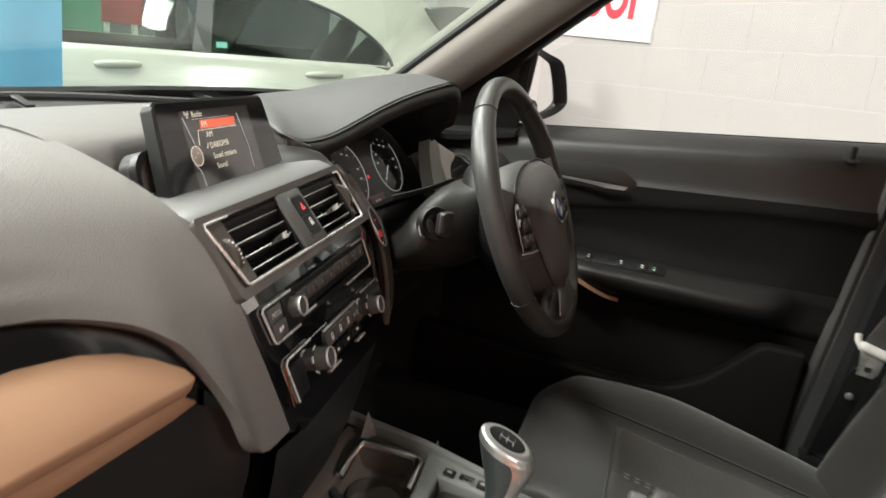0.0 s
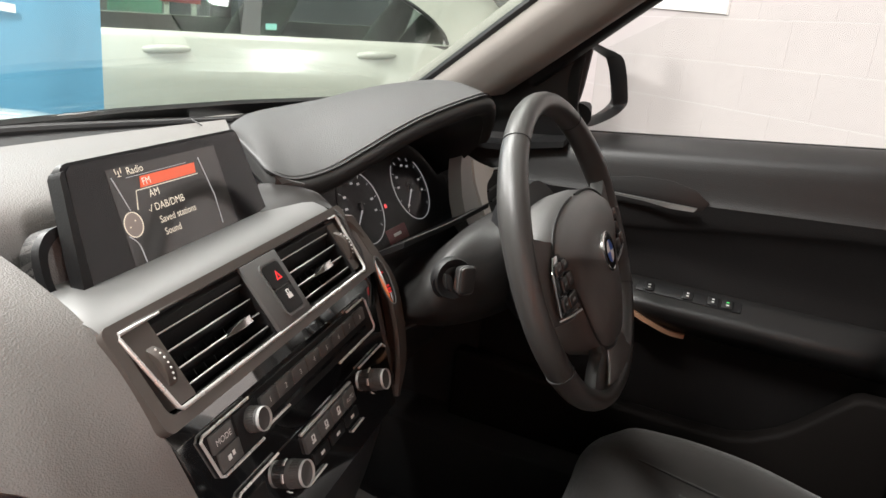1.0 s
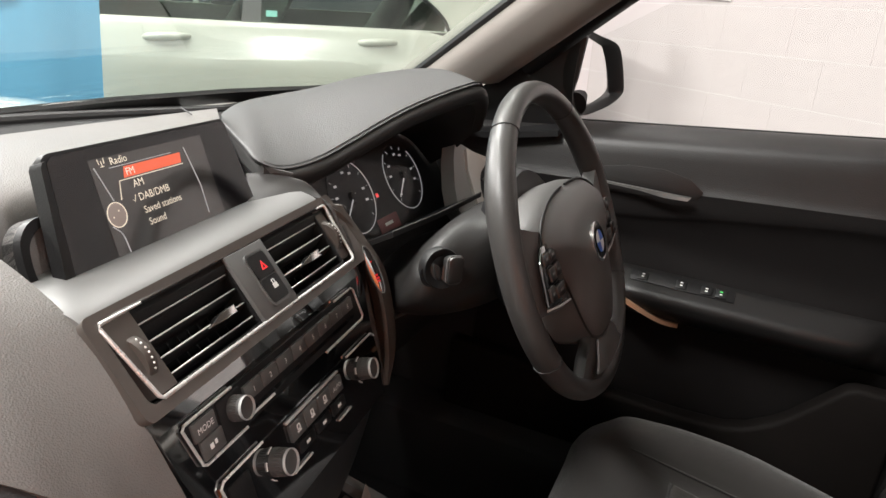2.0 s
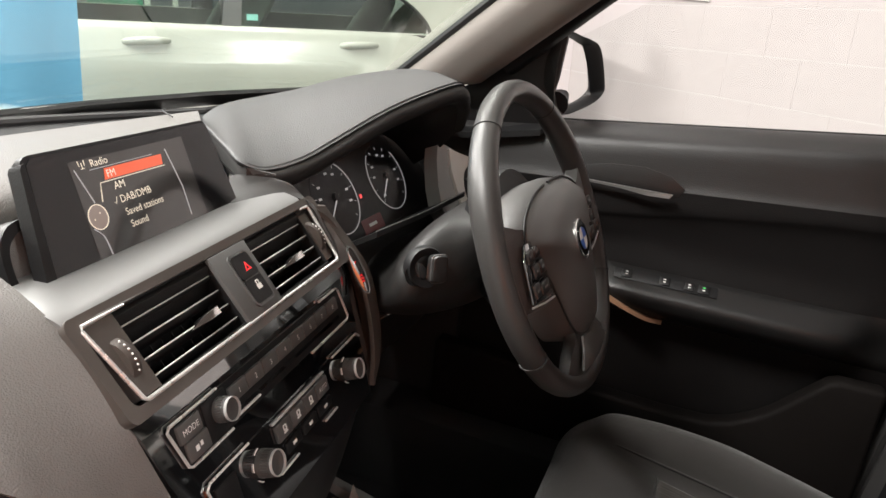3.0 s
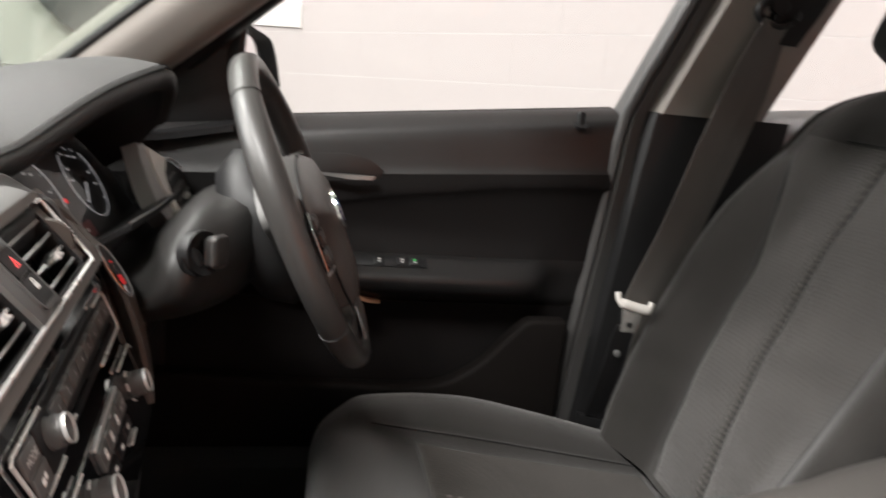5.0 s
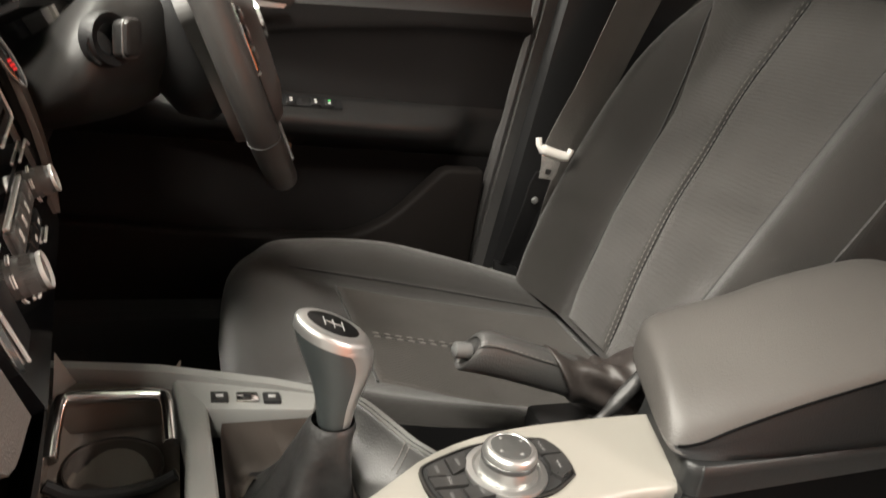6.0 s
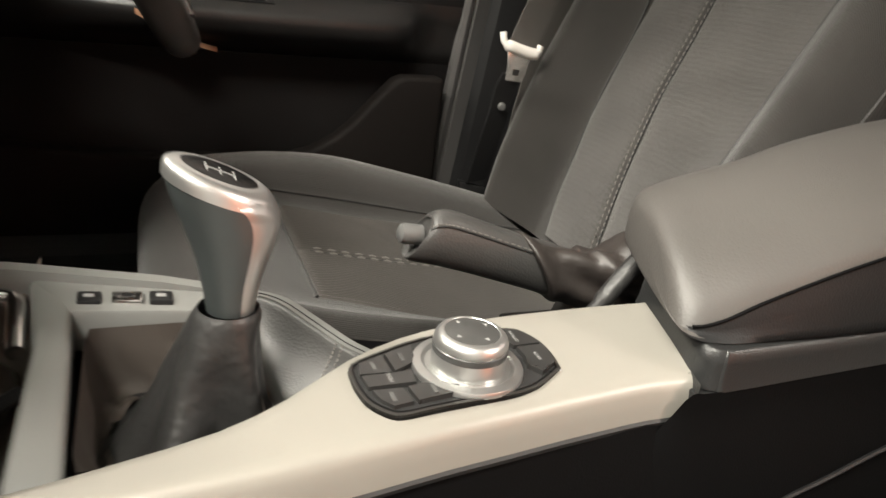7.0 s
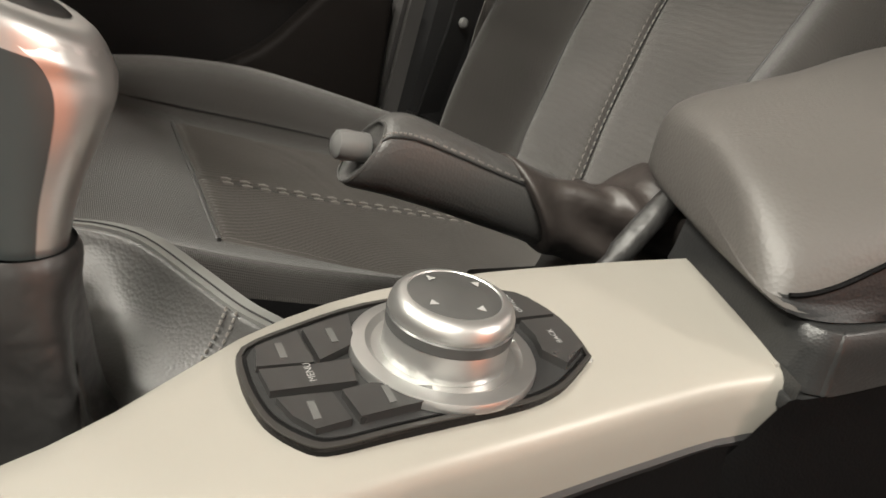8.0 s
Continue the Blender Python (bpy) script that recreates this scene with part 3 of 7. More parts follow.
for pts in ([(0.245, 0.825), (0.212, 0.79), (0.186, 0.726), (0.168, 0.648), (0.16, 0.516), (0.158, 0.3)], [(1.366, 0.862), (1.350, 0.82), (1.325, 0.764), (1.27, 0.68), (1.2, 0.58)]):
    part("door_gap", tube([wc(p.x, p.y, body_out(p.x, p.y) + 0.001) for p in spline([(a, b, 0) for a, b in pts], 4)], 0.0035, 6), DARKSEAL, white_car)
for s in (0.0, 1.0):
    z = 0.748 + 0.045 * s
    o = body_out(s, z)
    h = part("door_handle", tube(spline([wc(s - 0.105, z - 0.006, o - 0.004), wc(s - 0.08, z + 0.004, o + 0.022), wc(s, z + 0.014, o + 0.034), wc(s + 0.08, z + 0.018, o + 0.026), wc(s + 0.112, z + 0.016, o - 0.004)], 3), [0.008, 0.011, 0.014, 0.0165, 0.018, 0.0185, 0.0185, 0.018, 0.017, 0.015, 0.012, 0.010, 0.008], 10), PAINT, white_car, "white pull handle")
    part("handle_cup", loft([[wc(s + 0.098 * k * math.cos(a), z - 0.006 + 0.034 * k * math.sin(a) + 0.008 * k * math.cos(a), o + 0.22 * (0.006 - 0.034 * k * math.sin(a)) + d) for a in [2 * math.pi * q / 28 for q in range(28)]] for k, d in ((1.06, -0.002), (1.0, 0.003), (0.92, 0.003), (0.78, -0.001), (0.5, 0.0), (0.05, 0.0005))], True, True), PAINT, h)
part("window_sticker", slab([on_glass(s, z, 0.0035) for s, z in ((0.452, 0.880), (0.505, 0.882), (0.505, 0.910), (0.452, 0.908))], WC_N * 0.0008, 0), surface("teal_sticker_print", (0.16, 0.42, 0.36), 0.5, bump=0.0, patch=60), white_car, "small teal window sticker")
part("rear_corner_glass", slab([wc(s, z, -0.03) for s, z in ((1.56, 1.217), (1.62, 1.15), (1.70, 1.085), (1.81, 1.02), (1.95, 1.03), (2.0, 1.16), (1.96, 1.26), (1.75, 1.25))], WC_N * -0.05, 0.01), surface("grey_corner_glass", (0.11, 0.11, 0.108), 0.2, bump=0.0), white_car, "dark rear corner glass")
for s in (-1.35, 1.45):
    w = part("wheel", lathe([(0.10, 0.0), (0.30, 0.0), (0.32, -0.03), (0.32, -0.18), (0.28, -0.2)], wc(s, 0.24, 0.0), WC_N, 32), RUBBER, white_car)
    part("rim", lathe([(0.0, 0.01), (0.21, 0.005), (0.22, -0.02)], wc(s, 0.24, 0.0), WC_N, 32), CHROME, w)

# ================= OUR CAR: SHELL =================
ROOF_Z = 1.36


def pillar_at(k):
    """Along the windscreen pillar's inner edge, from the dash upwards."""
    return Vector((0.722, 0.397, 0.955)) + Vector((-0.335, -0.752, 0.568)) * k


a_pillar = thing("pillar_trim", "grey-brown windscreen pillar trim", "pillar trim", (0.70, 0.30, 0.96))
rows = []
for k in (0.0, 0.14, 0.28, 0.42, 0.56, 0.70):
    p = pillar_at(k)
    q = Vector((0.70, 0.232 - 0.735 * k, 0.978 + 0.568 * k)) + Vector((-0.335 * k, 0, 0))
    mid = (p + q) / 2 + Vector((-0.022, -0.012, 0.004))
    o = Vector((0.06, 0.05, 0.01))
    rows.append([p, p * 0.75 + q * 0.25 + Vector((-0.02, -0.01, 0.002)), mid, p * 0.25 + q * 0.75 + Vector((-0.018, -0.008, 0)), q, q + o, p + o])
part("cover", skin(rows, 2, 2, closed=True, caps=True), PILLAR, a_pillar, sharp=50)
part("seal", tube([pillar_at(k) + Vector((0.01, 0.012, 0.002)) for k in (-0.02, 0.2, 0.45, 0.7)], 0.008, 8), RUBBER, a_pillar)

rows = []
for i, k in enumerate((-0.04, 0.24, 0.48, 0.7)):
    a, b = pillar_at(k) + Vector((0.012, 0.02, 0.004)), pillar_at(k) + Vector((0.012, 0.02, 0.004))
    a.x = -a.x
    rows.append([a.lerp(b, j / 8) + Vector((0, 0.075 * (1 - (j / 4 - 1) ** 2), 0.02 * (1 - (j / 4 - 1) ** 2))) for j in range(9)])
windscreen = thing("windscreen", "clear curved car windscreen with black lower band", "windscreen", (0, 0.45, 0.95))
pane = part("pane", thicken(loft(rows), 0.004), SCREENGLASS, windscreen)
pane.visible_shadow = False
part("black_band", thicken(loft([[p.lerp(q, -0.10) for p, q in zip(rows[0], rows[1])], [p.lerp(q, 0.020) for p, q in zip(rows[0], rows[1])]]), 0.006), RUBBER, windscreen)

# cowl and wipers at the foot of the windscreen
cowl = thing("windscreen_cowl", "black plastic cowl at the windscreen foot", "cowl", (0, 0.5, 0.93))
cw = [(-0.72, 0.435, 0.934), (-0.36, 0.485, 0.943), (0.0, 0.500, 0.944), (0.16, 0.490, 0.937), (0.342, 0.474, 0.927), (0.55, 0.458, 0.917), (0.72, 0.442, 0.912)]
part("panel", strip(spline(cw, 4), (0, 0.034, 0.012), (0, 0.010, -0.03)), BLACK, cowl)
part("seal", tube([p + Vector((0, 0.014, 0.007)) for p in spline(cw, 4)], 0.004, 6), RUBBER, cowl)
for k in range(14):
    x = -0.62 + 0.045 * k
    part("rib", mapbox(lambda a, b, c: (a, b + 0.002, c + 0.35 * (b - 0.49)), x, x + 0.012, 0.478 - 0.10 * (x * x), 0.50 - 0.10 * (x * x), 0.9475 - 0.015 * max(x, 0), 0.951 - 0.015 * max(x, 0), 0.001), BLACK, cowl)
wiper = thing("wiper", "black windscreen wiper arm and blade", "wiper", (0.1, 0.5, 0.95))
part("blade", tube(spline([(-0.45, 0.492, 0.953), (-0.1, 0.512, 0.952), (0.06, 0.510, 0.948), (0.34, 0.487, 0.932)], 5), 0.005, 8), RUBBER, wiper)
part("arm", tube(spline([(0.3, 0.525, 0.930), (0.10, 0.527, 0.947), (-0.1, 0.520, 0.955)], 5), [0.007] * 10 + [0.005], 8), BLACK, wiper)

# bonnet
rows = []
for y, z, w in ((0.56, 0.865, 0.70), (0.66, 0.868, 0.72), (0.85, 0.855, 0.72), (1.15, 0.845, 0.70), (1.45, 0.765, 0.64), (1.6, 0.69, 0.55)):
    rows.append([(w * s, y - 0.1 * s * s * (1 if y > 1.2 else 0.4), z - 0.05 * abs(s) ** 3 + (0.012 if abs(s) in (0.6,) else 0)) for s in (-1, -0.8, -0.6, -0.3, 0, 0.3, 0.6, 0.8, 1)])
solo("bonnet", thicken(skin(rows, 3, 3), 0.012), BONNETM, "glossy pale car bonnet beyond the windscreen", "bonnet", (0, 1.0, 0.85), sharp=60)

# an unseen roof lining for shade, floor, bulkhead and sills close the cabin
rows = [[(x, y, ROOF_Z - 0.03 * (abs(x) / 0.5) ** 3 + dz) for x in (-0.5, -0.3, 0, 0.3, 0.56)] for y, dz in ((-0.13, -0.015), (-0.4, 0.01), (-0.9, 0.015), (-1.5, -0.02))]
solo("roof_lining", thicken(skin(rows, 3, 3), 0.04), PILLAR, "pale grey fabric roof lining", "roof lining", (0, -0.8, 1.33))
solo("cabin_floor", joined(box(-0.70, 0.72, -1.9, 0.5, 0.20, 0.235, 0.005), box(-0.70, 0.72, 0.48, 0.52, 0.2, 0.93, 0.005), box(0.60, 0.72, -0.62, 0.45, 0.2, 0.40, 0.02), box(0.695, 0.74, 0.22, 0.52, 0.2, 0.90, 0.01)), CARPET, "black carpeted car floor and bulkhead", "car floor", (0, -0.5, 0.2))
solo("rear_bench", joined(box(-0.62, 0.62, -1.75, -1.2, 0.235, 0.52, 0.05, 3), box(-0.62, 0.62, -1.9, -1.72, 0.45, 0.98, 0.05, 3)), SEATM, "dark grey cloth rear bench seat", "rear seat", (0, -1.5, 0.235))

# ================= DASHBOARD =================
SA = radians(6.0)


def st(u, v, z):
    """The centre stack is turned six degrees towards the driver."""
    return Vector((u * math.cos(SA) - v * math.sin(SA), u * math.sin(SA) + v * math.cos(SA), z))


def fa(u, z, d):
    return st(u, 0.1645 + 0.84 * (z - 0.851) - 0.766 * d, z + 0.643 * d)


def fb(u, z, d):
    return st(u, 0.1448 + 0.35 * (z - 0.797) - 0.944 * d, z + 0.330 * d)


def fs(u, z, d):
    return st(u, 0.249 + 0.4 * (z - 0.902) - 0.928 * d, z + 0.371 * d)


dash = thing("dashboard", "dark grey grained soft dashboard with pale trim strip", "dashboard", (0, 0.3, 0.7))
prof = [
    (-0.75, [(0.415, 0.945), (0.385, 0.95), (0.34, 0.945), (0.30, 0.93), (0.275, 0.91), (0.255, 0.895), (0.243, 0.882), (0.235, 0.872)]),
    (-0.45, [(0.452, 0.945), (0.39, 0.95), (0.335, 0.945), (0.293, 0.927), (0.265, 0.905), (0.247, 0.89), (0.236, 0.878), (0.229, 0.868)]),
    (-0.303, [(0.465, 0.945), (0.39, 0.95), (0.325, 0.942), (0.28, 0.92), (0.25, 0.897), (0.236, 0.882), (0.226, 0.872), (0.22, 0.861)]),
    (-0.239, [(0.47, 0.945), (0.385, 0.95), (0.315, 0.94), (0.268, 0.917), (0.235, 0.892), (0.215, 0.875), (0.201, 0.862), (0.19, 0.849)]),
    (-0.211, [(0.472, 0.945), (0.38, 0.95), (0.305, 0.939), (0.252, 0.914), (0.215, 0.886), (0.192, 0.865), (0.177, 0.849), (0.165, 0.832)]),
    (-0.196, [(0.473, 0.945), (0.375, 0.95), (0.298, 0.938), (0.24, 0.911), (0.2, 0.88), (0.178, 0.855), (0.162, 0.833), (0.15, 0.812)]),
    (-0.176, [(0.475, 0.945), (0.37, 0.95), (0.288, 0.936), (0.222, 0.907), (0.182, 0.868), (0.156, 0.83), (0.137, 0.795), (0.122, 0.762)]),
    (-0.158, [(0.475, 0.945), (0.365, 0.95), (0.28, 0.935), (0.205, 0.904), (0.165, 0.856), (0.143, 0.81), (0.126, 0.767), (0.112, 0.725)]),
]
edge_row = [(-0.150, 0.475, 0.945), (-0.150, 0.365, 0.95), (-0.150, 0.28, 0.935), (-0.150, 0.200, 0.903), (-0.146, 0.156, 0.853), (-0.137, 0.138, 0.81), (-0.127, 0.123, 0.767), (-0.117, 0.110, 0.725)]
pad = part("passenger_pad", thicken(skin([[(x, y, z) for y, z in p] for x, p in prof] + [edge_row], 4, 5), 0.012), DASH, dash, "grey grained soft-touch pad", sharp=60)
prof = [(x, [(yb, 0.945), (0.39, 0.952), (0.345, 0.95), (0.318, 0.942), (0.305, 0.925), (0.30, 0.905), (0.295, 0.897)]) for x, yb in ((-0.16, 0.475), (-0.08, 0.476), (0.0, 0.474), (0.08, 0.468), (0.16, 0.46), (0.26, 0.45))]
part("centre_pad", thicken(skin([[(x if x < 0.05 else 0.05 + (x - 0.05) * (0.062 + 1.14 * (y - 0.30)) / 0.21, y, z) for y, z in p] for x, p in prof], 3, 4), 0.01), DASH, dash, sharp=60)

part("top_joint", tube(spline([(0.222, 0.450, 0.9525), (0.205, 0.430, 0.9545), (0.196, 0.412, 0.9535)], 4), 0.0009, 5), RUBBER, dash)

# trim strip with the rounded end, and the dark groove behind it
tip = [(-0.75, 0.182, 0.788), (-0.36, 0.170, 0.789), (-0.205, 0.150, 0.796), (-0.197, 0.150, 0.799), (-0.2, 0.158, 0.806), (-0.215, 0.175, 0.816), (-0.232, 0.19, 0.823), (-0.258, 0.203, 0.828), (-0.30, 0.213, 0.832), (-0.45, 0.228, 0.835), (-0.75, 0.236, 0.836)]
part("trim_strip", slab(tip, (0, 0.004, -0.012), 0.002), TRIMM, dash, "pale satin trim strip with a rounded end")
part("groove", skin([[(-0.75, 0.245, 0.88), (-0.3, 0.232, 0.868), (-0.235, 0.2, 0.853), (-0.205, 0.168, 0.83), (-0.185, 0.14, 0.795), (-0.15, 0.122, 0.73)], [(-0.75, 0.262, 0.855), (-0.3, 0.25, 0.846), (-0.23, 0.22, 0.836), (-0.195, 0.185, 0.815), (-0.17, 0.155, 0.78), (-0.135, 0.13, 0.715)], [(-0.75, 0.24, 0.822), (-0.3, 0.222, 0.818), (-0.225, 0.2, 0.81), (-0.19, 0.168, 0.79), (-0.165, 0.145, 0.76), (-0.13, 0.125, 0.7)]], 4, 4), BLACK, dash)
part("under_strip", slab([(-0.75, 0.195, 0.775), (-0.36, 0.183, 0.776), (-0.2, 0.163, 0.782), (-0.176, 0.161, 0.765), (-0.2, 0.168, 0.757), (-0.36, 0.188, 0.745), (-0.75, 0.2, 0.742)], (0, 0.02, 0), 0.003), TRIMM, dash)
part("glove_lid", skin([[(-0.75, 0.2, 0.76), (-0.4, 0.19, 0.76), (-0.2, 0.175, 0.765), (-0.14, 0.135, 0.74)], [(-0.75, 0.19, 0.65), (-0.4, 0.18, 0.65), (-0.2, 0.17, 0.65), (-0.14, 0.14, 0.66)], [(-0.75, 0.24, 0.5), (-0.4, 0.23, 0.5), (-0.2, 0.22, 0.5), (-0.14, 0.2, 0.5)]], 4, 4), BLACK, dash, "black glove box lid")

# ledge between the vents and the display
ledge = [[fa(u, 0.8985, 0.002), st(u, 0.2125, 0.9055), st(u, 0.232, 0.909), st(u, 0.262, 0.9075), st(u, 0.30, 0.905)] for u in (-0.129, -0.122, -0.05, 0.05, 0.13, 0.185)]
ledge[0] = [p + Vector((0.0, 0.0, -0.006)) for p in ledge[0]]
part("ledge", thicken(skin(ledge, 3, 3), 0.008), LEDGEM, dash, "grey satin ledge under the display")
# raised flank from the ledge to the instrument hood
part("flank", thicken(skin([[st(0.18, 0.21, 0.903), st(0.185, 0.25, 0.907), st(0.18, 0.30, 0.905)], [st(0.2, 0.19, 0.89), st(0.21, 0.24, 0.905), st(0.21, 0.30, 0.91)], [st(0.217, 0.172, 0.86), st(0.225, 0.21, 0.875), st(0.23, 0.26, 0.89)], [st(0.218, 0.15, 0.81), st(0.226, 0.19, 0.82), st(0.235, 0.24, 0.83)]], 4, 4), 0.006), BROWN, dash)

# rim that rises behind the ledge and wraps round its driver's end
pod_base = [(0.095, 0.258, 0.908), (0.125, 0.252, 0.908), (0.152, 0.244, 0.9065), (0.166, 0.232, 0.904), (0.169, 0.214, 0.899), (0.168, 0.200, 0.880), (0.167, 0.190, 0.866), (0.166, 0.178, 0.848)]
pod_top = [(0.1405, 0.295, 0.9195), (0.154, 0.275, 0.9222), (0.165, 0.255, 0.918), (0.171, 0.243, 0.9135), (0.175, 0.226, 0.899), (0.183, 0.208, 0.8755), (0.187, 0.196, 0.863), (0.187, 0.181, 0.8405)]
pod_rows = []
for a, b in zip(pod_base, pod_top):
    a, b = Vector(a), Vector(b)
    out = Vector((0.0055, 0.002, 0))
    pod_rows.append([a, a.lerp(b, 0.5) + Vector((0.002, 0.001, 0.0)), b, b + out + Vector((0, 0, -0.0015)), b + out * 1.8 + Vector((0, 0, -0.010)), b + out * 2.2 + Vector((0, 0, -0.04))])
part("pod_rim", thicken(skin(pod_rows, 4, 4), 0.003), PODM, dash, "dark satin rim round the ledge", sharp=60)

# --- centre stack ---
stack = thing("centre_stack", "black gloss centre stack with vents, radio and climate panels", "centre console", (0.02, 0.17, 0.70))
part("back_body", joined(mapbox(lambda u, v, z: st(u, v, z), -0.122, 0.195, 0.20, 0.27, 0.70, 0.895, 0.004), mapbox(lambda u, v, z: st(u, v, z), -0.115, 0.19, 0.165, 0.25, 0.56, 0.80, 0.004)), BLACK, stack)
part("vent_frame", ring(fa, rrect(-0.1315, 0.206, 0.8448, 0.9035, 0.006), rrect(-0.1225, 0.1875, 0.8515, 0.898, 0.006), -0.02, 0.002), BROWN, stack, "dark satin surround")
co = [(-0.082, 0.8985), (-0.121, 0.8985), (-0.1235, 0.8955), (-0.1145, 0.8525), (-0.1115, 0.8502), (0.179, 0.8485), (0.1835, 0.8515), (0.1885, 0.8945), (0.1865, 0.8975), (0.172, 0.8978)]
ci = [(-0.082, 0.8970), (-0.1195, 0.8970), (-0.1193, 0.8950), (-0.1108, 0.8550), (-0.1090, 0.8537), (0.177, 0.8520), (0.1800, 0.8545), (0.1852, 0.8940), (0.1842, 0.8962), (0.172, 0.8965)]
part("chrome_edge", tube([fa((p[0] + q[0]) / 2, (p[1] + q[1]) / 2, 0.0018) for p, q in zip(co, ci)], [0.0009] + [0.0016] * 8 + [0.0009], 10), EDGEM, stack, "satin chrome vent edging")
part("wheel_panel", plate(fa, [(-0.1200, 0.897), (-0.0935, 0.897), (-0.0935, 0.8537), (-0.1112, 0.8537)], -0.012, 0.001, 0.001), BROWN, stack)
part("wheel_panel", mapbox(fa, 0.166, 0.1828, 0.8545, 0.8965, -0.012, -0.001, 0.0015), BROWN, stack)
hz = part("switch_panel", mapbox(fa, 0.0135, 0.0665, 0.8515, 0.8975, -0.012, 0.003, 0.001), GREY, stack, "grey centre switch panel")


def thumb_wheel(u, zc):
    w = part("thumb_wheel", lathe([(0.004, -0.0042), (0.0188, -0.0042), (0.0195, -0.0026), (0.0195, 0.0026), (0.0188, 0.0042), (0.004, 0.0042)], fa(u, zc, -0.0125), st(1, 0, 0) - st(0, 0, 0), 40), FLANKM, stack, "ribbed vent thumb wheel")
    for k in range(-3, 4):
        a = radians(k * 11)
        c = Vector(fa(u, zc, -0.0125)) + (Vector(fa(u, zc, 1)) - Vector(fa(u, zc, 0))) * 0.0198 * math.cos(a) + (Vector(fa(u, 1, 0)) - Vector(fa(u, 0, 0))).normalized() * 0.0198 * math.sin(a)
        part("dot", lathe([(0.0, -0.0009), (0.0009, 0), (0.0, 0.0009)], c, (0, -0.76, 0.64), 8, False), SYMBOL, w)


thumb_wheel(-0.1045, 0.8745)
thumb_wheel(0.1735, 0.8745)


def vent(u0, u1, tab):
    v = part("air_vent", ring(fa, rrect(u0 - 0.0015, u1 + 0.0015, 0.852, 0.8985, 0.001, 2), rrect(u0, u1, 0.8535, 0.897, 0.001, 2), -0.045, -0.001), BLACK, stack, "black slatted air vent")
    part("cavity", mapbox(fa, u0, u1, 0.852, 0.8985, -0.05, -0.042, 0), BLACK, v)
    for k in range(int((u1 - u0) / 0.012)):
        u = u0 + 0.008 + 0.012 * k
        part("vane", mapbox(fa, u, u + 0.0012, 0.854, 0.8965, -0.038, -0.022, 0), BLACK, v)
    for z in (0.8895, 0.8795, 0.8695, 0.8600):
        part("slat", mapbox(lambda u, w, d: fa(u, w + 0.30 * d, d), u0, u1, z - 0.0007, z + 0.0007, -0.018, -0.003, 0.0004, 1), BLACK, v)
        part("slat_edge", mapbox(fa, u0 + 0.002, u1 - 0.002, z - 0.0013, z - 0.0004, -0.0042, -0.0026, 0.0004, 1), SILVERBLADE, v)
    part("tab", slab([fa(tab - 0.018, 0.8672, -0.003), fa(tab - 0.004, 0.8665, 0.006), fa(tab + 0.012, 0.8668, 0.006), fa(tab + 0.018, 0.8685, -0.002), fa(tab + 0.012, 0.8715, 0.006), fa(tab - 0.004, 0.871, 0.006)], fa(0, 0.8, -0.012) - fa(0, 0.8, 0), 0.001), CHROME, v, "silver vent tab")


vent(-0.0925, 0.0125, -0.022)
vent(0.0675, 0.165, 0.118)
# hazard and lock buttons
part("button_bezel", ring(fa, rrect(0.0300, 0.0590, 0.8560, 0.8925, 0.005), rrect(0.0315, 0.0575, 0.8575, 0.8910, 0.004), 0.002, 0.0046), GREY, hz)
part("hazard_button", plate(fa, rrect(0.032, 0.057, 0.8748, 0.8905, 0.003), 0.002, 0.0052, 0.001), BLACK, hz, "black hazard button")
part("lock_button", plate(fa, rrect(0.032, 0.057, 0.8580, 0.8740, 0.003), 0.002, 0.0048, 0.001), BLACK, hz)
tri = [(0.0465, 0.8852), (0.0425, 0.8792), (0.0505, 0.8792)]
part("hazard_symbol", ring(lambda u, z, d: fa(u, z, d), tri, [(0.0465, 0.8832), (0.0443, 0.8802), (0.0487, 0.8802)], 0.005, 0.0057), REDGLOW, hz)
part("lock_symbol", joined(mapbox(fa, 0.0435, 0.0495, 0.8655, 0.8688, 0.0045, 0.0053, 0), ring(fa, rrect(0.0445, 0.0485, 0.8685, 0.8717, 0.001), rrect(0.0452, 0.0478, 0.8689, 0.871, 0.0008), 0.0045, 0.0053)), SYMBOL, hz)

# gloss lower panel with radio and climate units
part("gloss_panel", plate(fb, [(-0.126, 0.8335), (0.2, 0.8335), (0.2, 0.80), (0.186, 0.74), (0.176, 0.715), (-0.086, 0.715), (-0.1, 0.75), (-0.118, 0.80)], -0.03, 0.0, 0.001), PIANO, stack, "gloss black lower panel")
def fg(u, z, d):
    """The strip above the radio leans back more than the panel."""
    return st(u, 0.1572 + 0.62 * (z - 0.832) - 0.85 * d, z + 0.53 * d)


part("gloss_strip", plate(fg, [(-0.1295, 0.8455), (0.2, 0.8455), (0.2, 0.8325), (-0.1255, 0.8325)], -0.02, 0.0, 0.0006), PIANO, stack, "gloss black strip under the vents")
radio_loop = [(-0.105, 0.831), (-0.108, 0.828), (-0.099, 0.7985), (-0.095, 0.7965), (0.164, 0.7955), (0.168, 0.799), (0.161, 0.8275), (0.157, 0.8305)]
inner = [(-0.1035, 0.8295), (-0.106, 0.8275), (-0.0975, 0.8), (-0.0945, 0.7983), (0.1632, 0.7973), (0.1663, 0.7995), (0.1597, 0.8265), (0.1563, 0.8289)]
radio = part("radio_panel", plate(fb, inner, -0.004, 0.0015, 0.0005), BLACK, stack, "black radio control panel")
